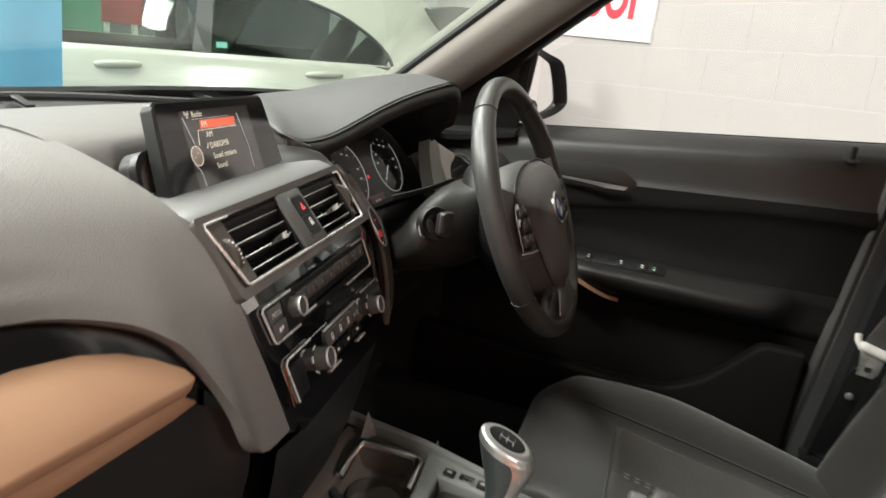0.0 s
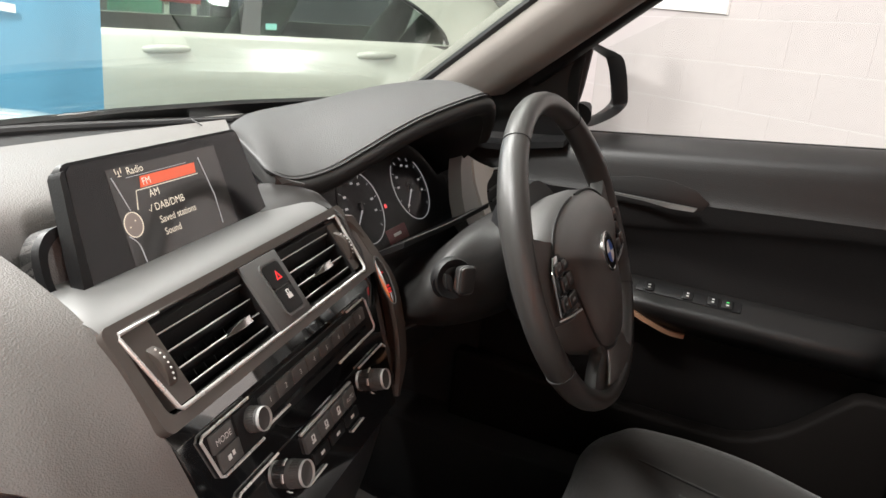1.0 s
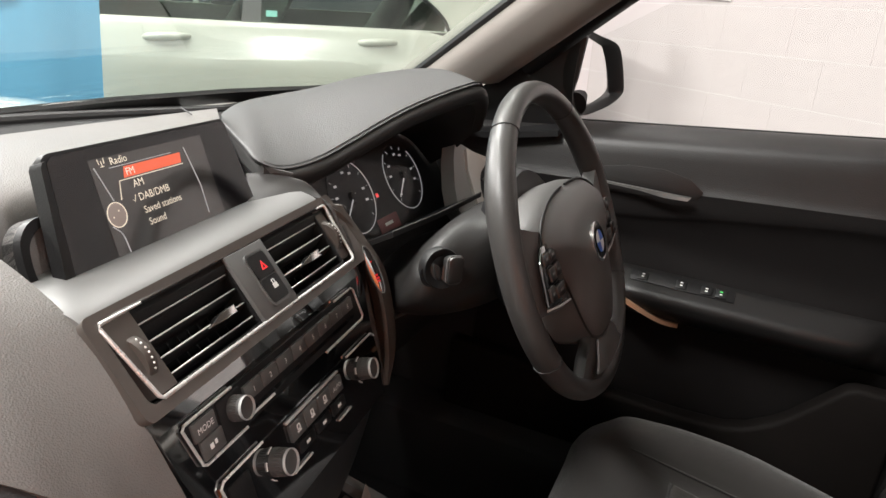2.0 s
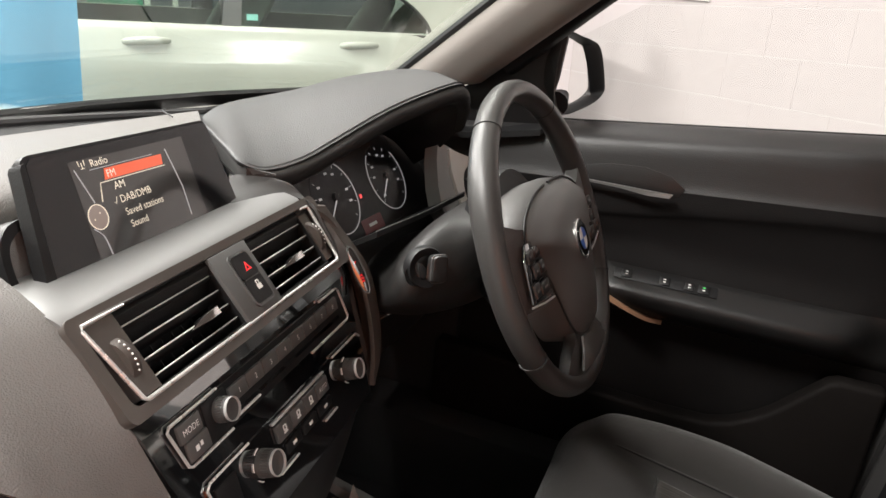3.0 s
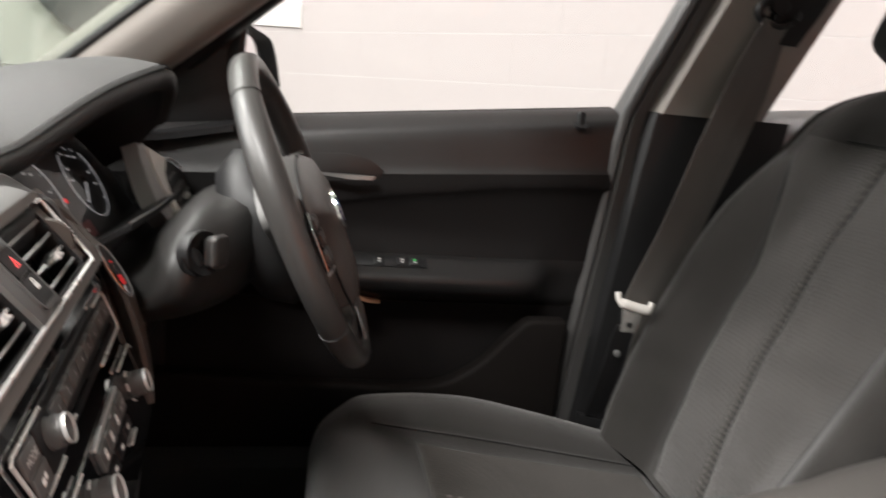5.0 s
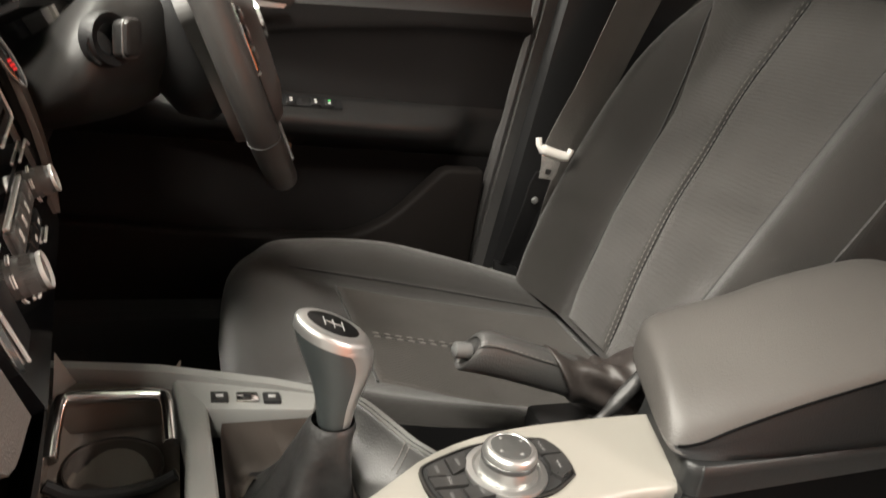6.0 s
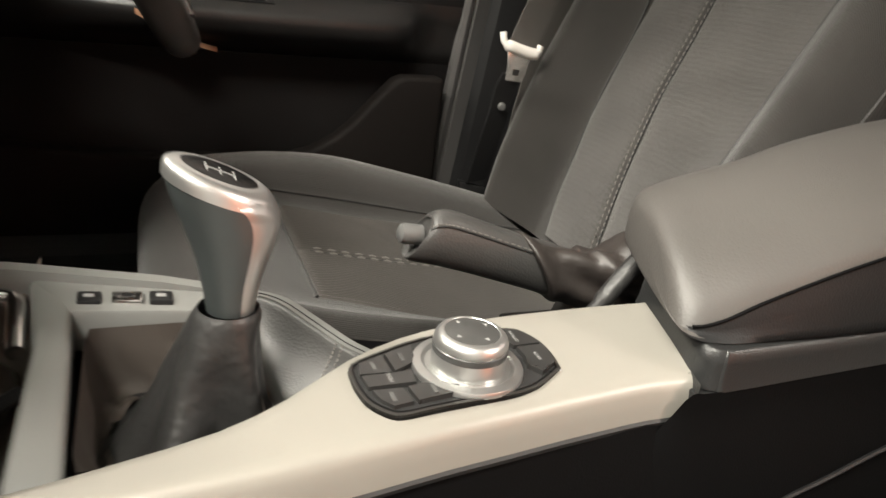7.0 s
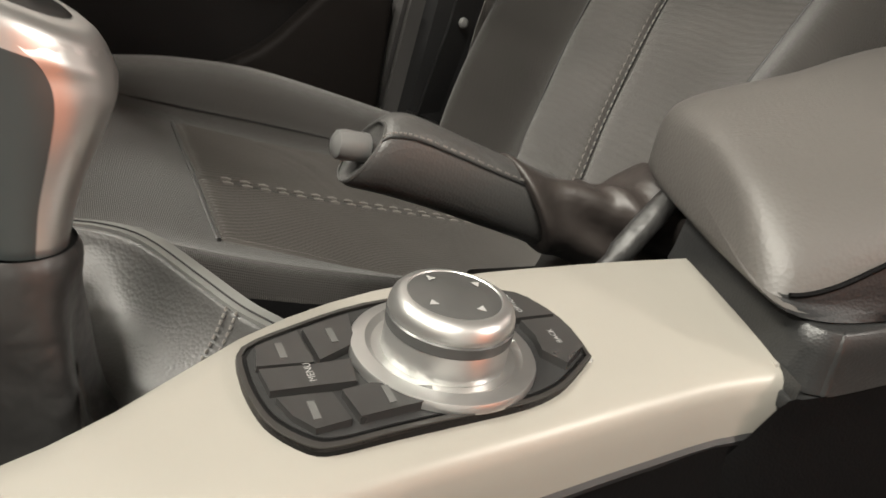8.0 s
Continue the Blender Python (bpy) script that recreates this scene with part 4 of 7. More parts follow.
# chrome edging shows only at the ends, with two short runs at the slot
for idx in ((0, 1, 2, 3), (4, 5, 6, 7)):
    o, i = [radio_loop[k] for k in idx], [inner[k] for k in idx]
    if idx[0] == 0:
        o, i = [(-0.05, 0.8308)] + o + [(-0.045, 0.7962)], [(-0.05, 0.8296)] + i + [(-0.045, 0.798)]
    else:
        o, i = [(0.085, 0.7957)] + o + [(0.12, 0.8306)], [(0.085, 0.7974)] + i + [(0.12, 0.829)]
    part("chrome_edge", tube([fb((p[0] + q[0]) / 2, (p[1] + q[1]) / 2, 0.0022) for p, q in zip(o, i)], 0.0012, 8), EDGEM, radio)
for k in range(8):
    u = -0.040 + 0.0238 * k
    kb = part("preset_button", mapbox(fb, u + 0.0003, u + 0.0235, 0.8125, 0.8245, 0.0005, 0.0042, 0.0012), RADIOKEY, radio, "dark grey preset button")
    lettering(str(k + 1), 0.0062, lambda a, b, c: fb(a, b, 0.0045), u + 0.012, 0.8162, SYMBOL, radio, 0.944, "CENTER")
part("mode_button", mapbox(fb, -0.1, -0.075, 0.8145, 0.8275, 0.0005, 0.004, 0.0012), RADIOKEY, radio)
part("sound_button", mapbox(fb, -0.0965, -0.072, 0.8, 0.8138, 0.0005, 0.004, 0.0012), RADIOKEY, radio)
part("eject_panel", mapbox(fb, -0.071, -0.042, 0.8, 0.828, 0.0005, 0.003, 0.0012), BLACK, radio)
lettering("MODE", 0.0062, lambda a, b, c: fb(a, b, 0.0043), -0.0875, 0.8188, SYMBOL, radio, 0.944, "CENTER")
part("sound_symbol", joined(mapbox(fb, -0.089, -0.0855, 0.805, 0.8085, 0.004, 0.0045, 0), mapbox(fb, -0.0835, -0.081, 0.806, 0.809, 0.004, 0.0045, 0)), SYMBOL, radio)
part("disc_slot", mapbox(fb, -0.035, 0.15, 0.8035, 0.8065, 0.0016, 0.002, 0), PIANO, radio, "narrow disc slot")


def knob(u, z, r, tall, parent, flange):
    n = fb(0, 0, 1) - fb(0, 0, 0)
    o = fb(u, z, 0.001)
    k = part("knob", lathe([(r * 1.05, 0), (r * 1.05, 0.002), (r * 0.97, 0.004), (r * 0.93, tall - 0.003), (r * 0.93, tall - 0.001), (r * 0.7, tall - 0.0015), (0.0001, tall - 0.0015)], o, n, 40), KNOBM, parent, "dark ribbed knob with a chrome rim")
    part("rim", lathe([(r * 0.93, tall - 0.0018), (r * 0.97, tall - 0.001), (r * 0.96, tall + 0.0006), (r * 0.90, tall + 0.0006), (r * 0.88, tall - 0.0012)], o, n, 40, False), SILVERBLADE, k)
    ribs = []
    e1 = (fb(1, 0, 0) - fb(0, 0, 0)).normalized()
    e2 = n.cross(e1).normalized()
    for j in range(30):
        a = 2 * math.pi * j / 30
        q = e1 * math.cos(a) + e2 * math.sin(a)
        ribs.append(tube([o + q * r * 0.98 + n * 0.004, o + q * r * 0.95 + n * (tall - 0.004)], 0.0006, 4))
    part("ribs", joined(*ribs), KNOBM, k)
    if flange:
        seg = [tube([o + (e1 * math.cos(a) + e2 * math.sin(a)) * r * 1.28 + n * 0.0008 for a in [radians(a0 + s * 7) for s in range(5)]], 0.0005, 5) for a0 in (95, 150, 215)]
        part("scale_marks", joined(*seg), SYMBOL, k)


knob(-0.0535, 0.8160, 0.0092, 0.013, radio, False)
climate = part("climate_panel", plate(fb, rrect(-0.0905, 0.1805, 0.7375, 0.7785, 0.004), -0.004, 0.0012, 0.0005), PIANO, stack, "black climate control panel")
for line in ([(-0.035, 0.7795), (-0.086, 0.7795), (-0.0905, 0.776), (-0.0835, 0.7405)], [(0.115, 0.7785), (0.1725, 0.778), (0.178, 0.7735)], [(-0.008, 0.7372), (0.022, 0.7372)], [(0.075, 0.7372), (0.1, 0.7372)], [(-0.035, 0.8022), (-0.004, 0.8022)]):
    part("chrome_line", tube([fb(u, z, 0.0025) for u, z in line], 0.0011, 6), EDGEM, climate)
knob(-0.0245, 0.7570, 0.0108, 0.014, climate, True)
knob(0.1395, 0.7560, 0.0104, 0.014, climate, True)
for k in range(4):
    u = -0.001 + 0.0238 * k
    part("climate_button", mapbox(fb, u + 0.0003, u + 0.0235, 0.7585, 0.7725, 0.0008, 0.0045, 0.0012), RADIOKEY, climate)
    if k == 3:
        lettering("AUTO", 0.0056, lambda a, b, c: fb(a, b, 0.0048), u + 0.012, 0.7635, SYMBOL, climate, 0.944, "CENTER")
    else:
        part("symbol", joined(mapbox(fb, u + 0.009, u + 0.015, 0.7625, 0.7640, 0.004, 0.0049, 0), ring(fb, rrect(u + 0.0095, u + 0.0145, 0.7645, 0.769, 0.001), rrect(u + 0.0105, u + 0.0135, 0.7653, 0.7682, 0.0008), 0.004, 0.0049)), SYMBOL, climate)
part("blend_bar", mapbox(fb, -0.001, 0.094, 0.7738, 0.7758, 0.001, 0.003, 0.0006), SILVERBLADE, climate)
for k in range(3):
    u = 0.008 + 0.03 * k
    part("lower_button", mapbox(fb, u, u + 0.026, 0.744, 0.7535, 0.0008, 0.003, 0.001), BLACK, climate)
    part("symbol", mapbox(fb, u + 0.01, u + 0.016, 0.7475, 0.7500, 0.003, 0.0034, 0), SYMBOL, climate)
part("side_button", mapbox(fb, -0.0835, -0.058, 0.742, 0.772, 0.0008, 0.003, 0.0012), BLACK, climate)
# dark satin flank facing the driver with its start button
part("driver_flank", thicken(skin([[st(0.2, 0.198, 0.895), st(0.206, 0.179, 0.872), st(0.207, 0.150, 0.835), st(0.203, 0.132, 0.79), st(0.194, 0.121, 0.75), st(0.18, 0.115, 0.72)], [st(0.215, 0.197, 0.893), st(0.225, 0.180, 0.866), st(0.229, 0.152, 0.83), st(0.224, 0.134, 0.785), st(0.213, 0.124, 0.745), st(0.192, 0.121, 0.715)], [st(0.225, 0.26, 0.885), st(0.232, 0.25, 0.86), st(0.234, 0.23, 0.82), st(0.228, 0.2, 0.78), st(0.218, 0.18, 0.74), st(0.2, 0.17, 0.71)]], 4, 4), 0.005), FLANKM, stack, "dark satin flank facing the driver")
BTN_A, BTN_B = Vector((0.1880, 0.1868, 0.8567)), Vector((0.1895, 0.1593, 0.8092))
BTN_T = (BTN_A - BTN_B).normalized()
BTN_N = Vector((-0.60, -0.74, 0.3))
BTN_N = (BTN_N - BTN_T * BTN_N.dot(BTN_T)).normalized()
BTN_S = BTN_T.cross(BTN_N).normalized()
BTN_O = (BTN_A + BTN_B) / 2 + BTN_N * 0.003
sb = part("start_button", slab([BTN_O + BTN_T * 0.026 * math.sin(a) + BTN_S * 0.0052 * math.cos(a) for a in [2 * math.pi * k / 24 for k in range(24)]], BTN_N * 0.004, 0.001), PIANO, stack, "oval black start-stop button")
part("button_edge", tube([BTN_O + BTN_N * 0.0035 + BTN_T * 0.0268 * math.sin(a) + BTN_S * 0.0058 * math.cos(a) for a in [2 * math.pi * k / 24 for k in range(25)]], 0.0006, 6), GREY, sb)
for t0, t1, w in ((-0.0135, -0.0115, 0.0016), (-0.0105, -0.0082, 0.0020), (-0.0070, -0.0050, 0.0016), (0.008, 0.0098, 0.0009)):
    part("lit_mark", slab([BTN_O + BTN_N * 0.0042 + BTN_T * t + BTN_S * q for t, q in ((t0, -w), (t0, w), (t1, w), (t1, -w))], BTN_N * 0.0005, 0), DIMRED, sb)
# lower part of the stack running down to the console
part("lower_cover", skin([[st(-0.14, 0.118, 0.725), st(-0.08, 0.117, 0.717), st(0.03, 0.117, 0.716), st(0.13, 0.118, 0.718), st(0.19, 0.128, 0.73), st(0.21, 0.17, 0.76)], [st(-0.125, 0.13, 0.66), st(-0.08, 0.125, 0.65), st(0.03, 0.125, 0.65), st(0.12, 0.126, 0.65), st(0.165, 0.14, 0.66), st(0.185, 0.18, 0.68)], [st(-0.11, 0.16, 0.56), st(-0.08, 0.155, 0.55), st(0.03, 0.155, 0.55), st(0.12, 0.156, 0.55), st(0.15, 0.165, 0.56), st(0.165, 0.19, 0.58)]], 4, 4), BLACK, stack)

# --- display ---
display = thing("display_screen", "free-standing dark display showing a radio menu", "display", st(0.02, 0.27, 0.903))
outl = [(-0.094, 0.9035), (0.1385, 0.9035), (0.140, 0.906), (0.1312, 0.974), (0.1298, 0.978), (0.1265, 0.9803), (0.1235, 0.9808), (-0.069, 0.9838), (-0.073, 0.9832), (-0.0765, 0.981), (-0.0785, 0.977), (-0.0835, 0.955)]
body = []
for d, grow in ((0.0, 1.0), (-0.006, 1.0), (-0.012, 0.97), (-0.015, 0.88)):
    body.append([fs(0.024 + (u - 0.024) * grow, 0.943 + (z - 0.943) * grow, d) for u, z in outl])
part("housing", bevelled(loft(body, True, True), 0.0015, 2, 40), BLACK, display, "black screen housing")
part("cover_glass", plate(fs, [(-0.0865, 0.9055), (0.1365, 0.9055), (0.1375, 0.9075), (0.1285, 0.9755), (0.1255, 0.9785), (-0.0695, 0.9815), (-0.0745, 0.978)], 0.0004, 0.0016, 0.0004), COVER, display, "glossy dark cover glass")
part("side_rail", plate(fs, [(-0.0955, 0.9035), (-0.0868, 0.9035), (-0.0755, 0.9795), (-0.0785, 0.979), (-0.081, 0.976)], -0.009, 0.0022, 0.0018), BLACK, display)
lit = part("lit_panel", plate(fs, [(-0.0445, 0.9075), (0.0885, 0.9065), (0.0885, 0.972), (-0.0415, 0.9735)], 0.0017, 0.0019, 0), DIMGLOW, display, "lit menu area")


def on_screen(a, b, c):
    return fs(a, b, 0.0026)


part("menu_bar", plate(fs, [(-0.0135, 0.9565), (0.0535, 0.9555), (0.0555, 0.9632), (-0.0105, 0.9642)], 0.002, 0.0022, 0), ORANGEGLOW, display, "orange highlighted menu bar")
for word, u, z, s in (("Radio", -0.0225, 0.9672, 0.0078), ("FM", -0.0105, 0.9578, 0.0078), ("AM", -0.0075, 0.9485, 0.0082), ("DAB/DMB", -0.0065, 0.9385, 0.0082), ("Saved stations", -0.0055, 0.9290, 0.0078), ("Sound", -0.0045, 0.9200, 0.0078)):
    lettering(word, s, on_screen, u, z, WARMGLOW, display, 0.928)
part("menu_rule", tube([fs(-0.0235, 0.943, 0.0022), fs(-0.019, 0.9555, 0.0022), fs(0.055, 0.9545, 0.0022)], 0.0004, 4), WARMGLOW, display)
part("menu_rule", tube([fs(-0.0385, 0.968, 0.0022), fs(-0.031, 0.944, 0.0022)], 0.0004, 4), DIALGLOW, display)
part("menu_rule", tube([fs(0.062, 0.966, 0.0022), fs(0.068, 0.935, 0.0022), fs(0.067, 0.912, 0.0022)], 0.0004, 4), DIALGLOW, display)
part("menu_knob", ring(fs, [(-0.0325 + 0.0095 * math.cos(a), 0.9345 + 0.0088 * math.sin(a)) for a in [2 * math.pi * k / 32 for k in range(32)]], [(-0.0325 + 0.0088 * math.cos(a), 0.9345 + 0.0081 * math.sin(a)) for a in [2 * math.pi * k / 32 for k in range(32)]], 0.0019, 0.0023), WARMGLOW, display)
part("menu_rule", tube(spline([fs(-0.0405, 0.928, 0.0022), fs(-0.034, 0.921, 0.0022), fs(-0.0325, 0.908, 0.0022)], 4), 0.0005, 4), DIALGLOW, display)
part("tick_mark", tube([fs(-0.0125, 0.9405, 0.0022), fs(-0.011, 0.939, 0.0022), fs(-0.0085, 0.9435, 0.0022)], 0.0003, 4), WARMGLOW, display)
disc = [2 * math.pi * k / 32 for k in range(32)]
part("menu_knob_face", plate(fs, [(-0.0325 + 0.0086 * math.cos(a), 0.9345 + 0.0079 * math.sin(a)) for a in disc], 0.0019, 0.0021, 0), glowing("menu_knob_glow", (0.62, 0.5, 0.42), 0.10), display, "grey pictured knob")
part("knob_dots", joined(*[mapbox(fs, u - 0.0005, u + 0.0005, z - 0.0005, z + 0.0005, 0.0021, 0.0024, 0) for u, z in ((-0.0365, 0.9335), (-0.0300, 0.9368))]), WARMGLOW, display)
part("aerial_symbol", joined(*[tube([fs(-0.0300 + u, 0.9675 + a, 0.0022), fs(-0.0300 + v, 0.9675 + b, 0.0022)], 0.0003, 4) for u, a, v, b in ((0, 0, 0, 0.004), (-0.0025, 0.0018, -0.003, 0.0055), (0.0025, 0.0018, 0.003, 0.0055), (-0.0018, 0, 0.0018, 0))]), WARMGLOW, display)
part("title_rule", tube([fs(-0.0245, 0.9655, 0.0022), fs(0.045, 0.9647, 0.0022)], 0.00025, 4), DIALGLOW, display)
# dark oval foot that the display stands in
foot_loop = [(p.x, p.y) for p in spline([(-0.075, 0.892, 0), (-0.098, 0.892, 0), (-0.105, 0.902, 0), (-0.1075, 0.916, 0), (-0.1045, 0.935, 0), (-0.097, 0.944, 0), (-0.087, 0.948, 0), (-0.07, 0.948, 0)], 4)]
part("foot", ring(fs, foot_loop, [(u + 0.006 * (1 if u < -0.08 else 0.3), 0.918 + (z - 0.918) * 0.82) for u, z in foot_loop], -0.03, -0.013), BLACK, display, "dark oval recess around the display")
part("foot_floor", plate(fs, foot_loop, -0.03, -0.02, 0), DASH, display)

# --- instruments ---
hood = thing("instrument_hood", "grained grey instrument hood over the dials", "instrument hood", (0.36, 0.25, 0.9))
lip = [(0.198, 0.372, 0.953), (0.165, 0.315, 0.942), (0.148, 0.280, 0.934), (0.167, 0.259, 0.926), (0.2105, 0.246, 0.931), (0.255, 0.232, 0.947), (0.295, 0.219, 0.963), (0.335, 0.206, 0.977), (0.378, 0.191, 0.989), (0.42, 0.175, 0.999), (0.447, 0.165, 1.0018), (0.475, 0.168, 0.985), (0.50, 0.18, 0.955)]
back = [(0.255, 0.42, 0.946), (0.275, 0.424, 0.951), (0.30, 0.426, 0.955), (0.33, 0.426, 0.957), (0.365, 0.425, 0.958), (0.40, 0.424, 0.959), (0.44, 0.423, 0.960), (0.48, 0.42, 0.960), (0.53, 0.416, 0.960), (0.58, 0.412, 0.958), (0.63, 0.406, 0.955), (0.685, 0.398, 0.95), (0.73, 0.385, 0.943)]
rows = [[], [], [], [], []]
for i, (a, b) in enumerate(zip(lip, back)):
    a, b = Vector(a), Vector(b)
    lift = 0.024 * min(i / 7, 1) ** 0.8
    set_in = Vector((0, 0.010, 0.003)) * min(i / 3, 1, max((12 - i) / 2, 0))
    a = a + set_in
    rows[0].append(a + Vector((0, 0.002, -0.005)))
    rows[1].append(a)
    rows[2].append(a.lerp(b, 0.3) + Vector((0, 0, lift * 0.75)))
    rows[3].append(a.lerp(b, 0.65) + Vector((0, 0, lift * 0.8)))
    rows[4].append(b)
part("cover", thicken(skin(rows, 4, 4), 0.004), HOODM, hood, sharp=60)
edge_rows = [[Vector(a) + Vector((0, dy, dz)) for a in lip[2:]] for dy, dz in ((0.010, 0.0), (0.002, -0.003), (0.0, -0.010), (0.004, -0.020), (0.016, -0.026))]
part("hood_side", thicken(skin([[Vector(a) + Vector((dx, dy, 0)) * 1 + Vector((0, 0, dz)) for a in lip[:4]] for dx, dy, dz in ((0.002, 0.001, -0.003), (0.004, 0.003, -0.012), (0.010, 0.008, -0.03))], 3, 4), 0.002), GREY, hood, "grey wall under the hood's end", sharp=60)
part("visor_edge", thicken(skin(edge_rows, 3, 4), 0.003), SHROUDM, hood, "black visor edge over the dials", sharp=60)
rows = [[], [], []]
face = [(0.185, 0.235, 0.868), (0.19, 0.25, 0.885), (0.2, 0.26, 0.895), (0.22, 0.272, 0.905), (0.25, 0.285, 0.918), (0.28, 0.292, 0.925), (0.31, 0.296, 0.93), (0.34, 0.298, 0.932), (0.37, 0.298, 0.932), (0.41, 0.296, 0.93), (0.45, 0.29, 0.922), (0.49, 0.28, 0.905), (0.52, 0.26, 0.87)]
for a, b in zip(lip, face):
    a, b = Vector(a) + Vector((0, 0.008, -0.018)), Vector(b)
    rows[0].append(a)
    rows[1].append(a.lerp(b, 0.5) + Vector((0, 0, -0.006)))
    rows[2].append(b)
part("visor_inside", skin(rows, 4, 4), BLACK, hood, sharp=60)
cluster = thing("instrument_cluster", "black instrument cluster with two chrome-ringed dials", "instrument cluster", (0.37, 0.24, 0.82))


def fc(x, z, d):
    return Vector((x, 0.24 + 0.6 * (z - 0.83) - 0.857 * d, z + 0.514 * d))


part("panel", plate(fc, [(0.19, 0.80), (0.55, 0.80), (0.545, 0.87), (0.52, 0.915), (0.46, 0.945), (0.28, 0.94), (0.21, 0.9)], -0.02, 0.0, 0.001), RUBBER, cluster)
for cx, lo, hi in ((0.297, -120, 75), (0.432, 130, 400)):
    cz, r = 0.868, 0.0455
    A = [radians(lo + (hi - lo) * k / 40) for k in range(41)]
    dial = part("dial", plate(fc, [(cx + r * math.cos(a), cz + r * 0.86 * math.sin(a)) for a in [2 * math.pi * k / 40 for k in range(40)]], 0.0, 0.001, 0), BLACK, cluster, "black dial with pale marks")
    part("chrome_ring", tube([fc(cx + r * math.cos(a), cz + r * 0.86 * math.sin(a), 0.002) for a in A], 0.0007, 6), RINGM, dial)
    marks = []
    for k in range(11):
        a = radians(225 - 27 * k)
        marks.append(tube([fc(cx + q * r * math.cos(a), cz + q * r * 0.86 * math.sin(a), 0.0016) for q in (0.84, 0.93)], 0.0004, 4))
        if k % 3 != 1:
            c = (cx + 0.68 * r * math.cos(a), cz + 0.68 * r * 0.86 * math.sin(a))
            marks.append(mapbox(fc, c[0] - 0.0028, c[0] + 0.0028, c[1] - 0.0012, c[1] + 0.0012, 0.001, 0.0015, 0))
    part("marks", joined(*marks), DIALGLOW, dial)
    a = radians(218)
    part("needle", tube([fc(cx - 0.12 * r * math.cos(a), cz - 0.1 * r * math.sin(a), 0.004), fc(cx + 0.86 * r * math.cos(a), cz + 0.74 * r * math.sin(a), 0.004)], [0.0013, 0.0006], 6), DIALGLOW, dial)
    part("needle_hub", lathe([(0.007, 0), (0.006, 0.004), (0.0001, 0.0045)], fc(cx, cz, 0.001), (0, -0.857, 0.514), 24), BLACK, dial)
lens = part("lens", skin([[fc(x, z, 0.016 + 0.010 * math.sin((x - 0.19) / 0.36 * math.pi)) for x in (0.20, 0.28, 0.36, 0.44, 0.53)] for z in (0.806, 0.84, 0.88, 0.925)], 3, 3), pane_glass("cluster_lens", (0.94, 0.94, 0.94), 0.6), cluster, "clear curved dial cover")
lens.visible_shadow = False
part("warning_lamp", mapbox(fc, 0.3495, 0.3545, 0.857, 0.8615, 0.0005, 0.0012, 0), REDGLOW, cluster, "small red warning lamp")
part("info_display", plate(fc, rrect(0.328, 0.38, 0.812, 0.835, 0.002), 0.0005, 0.001, 0), surface("dim_red_display", (0.16, 0.03, 0.03), 0.3, bump=0.0), cluster, "dim red information display")
part("info_bar", mapbox(fc, 0.343, 0.363, 0.825, 0.8285, 0.0011, 0.0014, 0), SYMBOL, cluster)
part("lower_rail", strip(spline([(0.205, 0.185, 0.858), (0.318, 0.185, 0.8495), (0.40, 0.185, 0.846), (0.47, 0.185, 0.8434)], 4), (0, 0.05, -0.03), (0, 0, -0.006), 0.001), BLACK, cluster)
part("rail_edge", tube(spline([(0.205, 0.161, 0.873), (0.318, 0.161, 0.8645), (0.40, 0.161, 0.861), (0.47, 0.161, 0.8584)], 4), 0.0009, 6), GREY, cluster)

# --- column shroud and knee panel ---
shroud = thing("column_shroud", "dark grey steering column shroud with key slot", "steering column", (0.33, 0.1, 0.76))


def oval(c, hx, hz, n=20, p=2.6):
    out = []
    for k in range(n):
        a = 2 * math.pi * k / n
        s, t = math.cos(a), math.sin(a)
        low = max(-t, 0)
        px, pz = hx * math.copysign(abs(s) ** (2 / p), s), hz * math.copysign(abs(t) ** (2 / p), t)
        out.append(Vector((c[0] + px + (0.05 * low if s < 0 else 0.0) * abs(s) ** 0.5, c[1], c[2] + pz * (0.8 if t < 0 else 1))))
    return out


part("cover", skin([oval((0.37, 0.24, 0.752), 0.10, 0.04), oval((0.348, 0.17, 0.782), 0.126, 0.048), oval((0.318, 0.12, 0.815), 0.135, 0.066), oval((0.325, 0.085, 0.825), 0.11, 0.066), oval((0.335, 0.06, 0.838), 0.085, 0.06), oval((0.339, 0.045, 0.846), 0.05, 0.045)], 4, 2, closed=True, caps=True), SHROUDM, shroud, sharp=60)
kd = Vector((-0.62, -0.74, 0.2)).normalized()
kx = Vector((0, 0, 1)).cross(kd).normalized()
ko = Vector((0.194, 0.098, 0.852))
part("key_bezel", lathe([(0.012, 0.0), (0.02, 0.003), (0.021, 0.0), (0.021, -0.01)], ko, kd, 28, False), BLACK, shroud)
part("key_fob", slab([ko + kx * (0.007 + u) + Vector((0, 0, w)) + kd * 0.002 for u, w in rrect(-0.0085, 0.0085, -0.0145, 0.0145, 0.005)], kd * 0.016, 0.003), KEYM, shroud, "dark key fob in its slot")
part("fob_edge", tube([ko + kx * (0.007 + u) + Vector((0, 0, w)) + kd * 0.014 for u, w in rrect(-0.0088, 0.0088, -0.0148, 0.0148, 0.005)], 0.0008, 6), GREY, shroud)
part("key_slot", lathe([(0.0001, 0.0015), (0.012, 0.0015)], ko - kx * 0.012 - Vector((0, 0, 0.006)), kd, 20, False), PIANO, shroud)
knee = thing("knee_panel", "black lower dash panel under the steering column", "dash panel", (0.45, 0.25, 0.5))
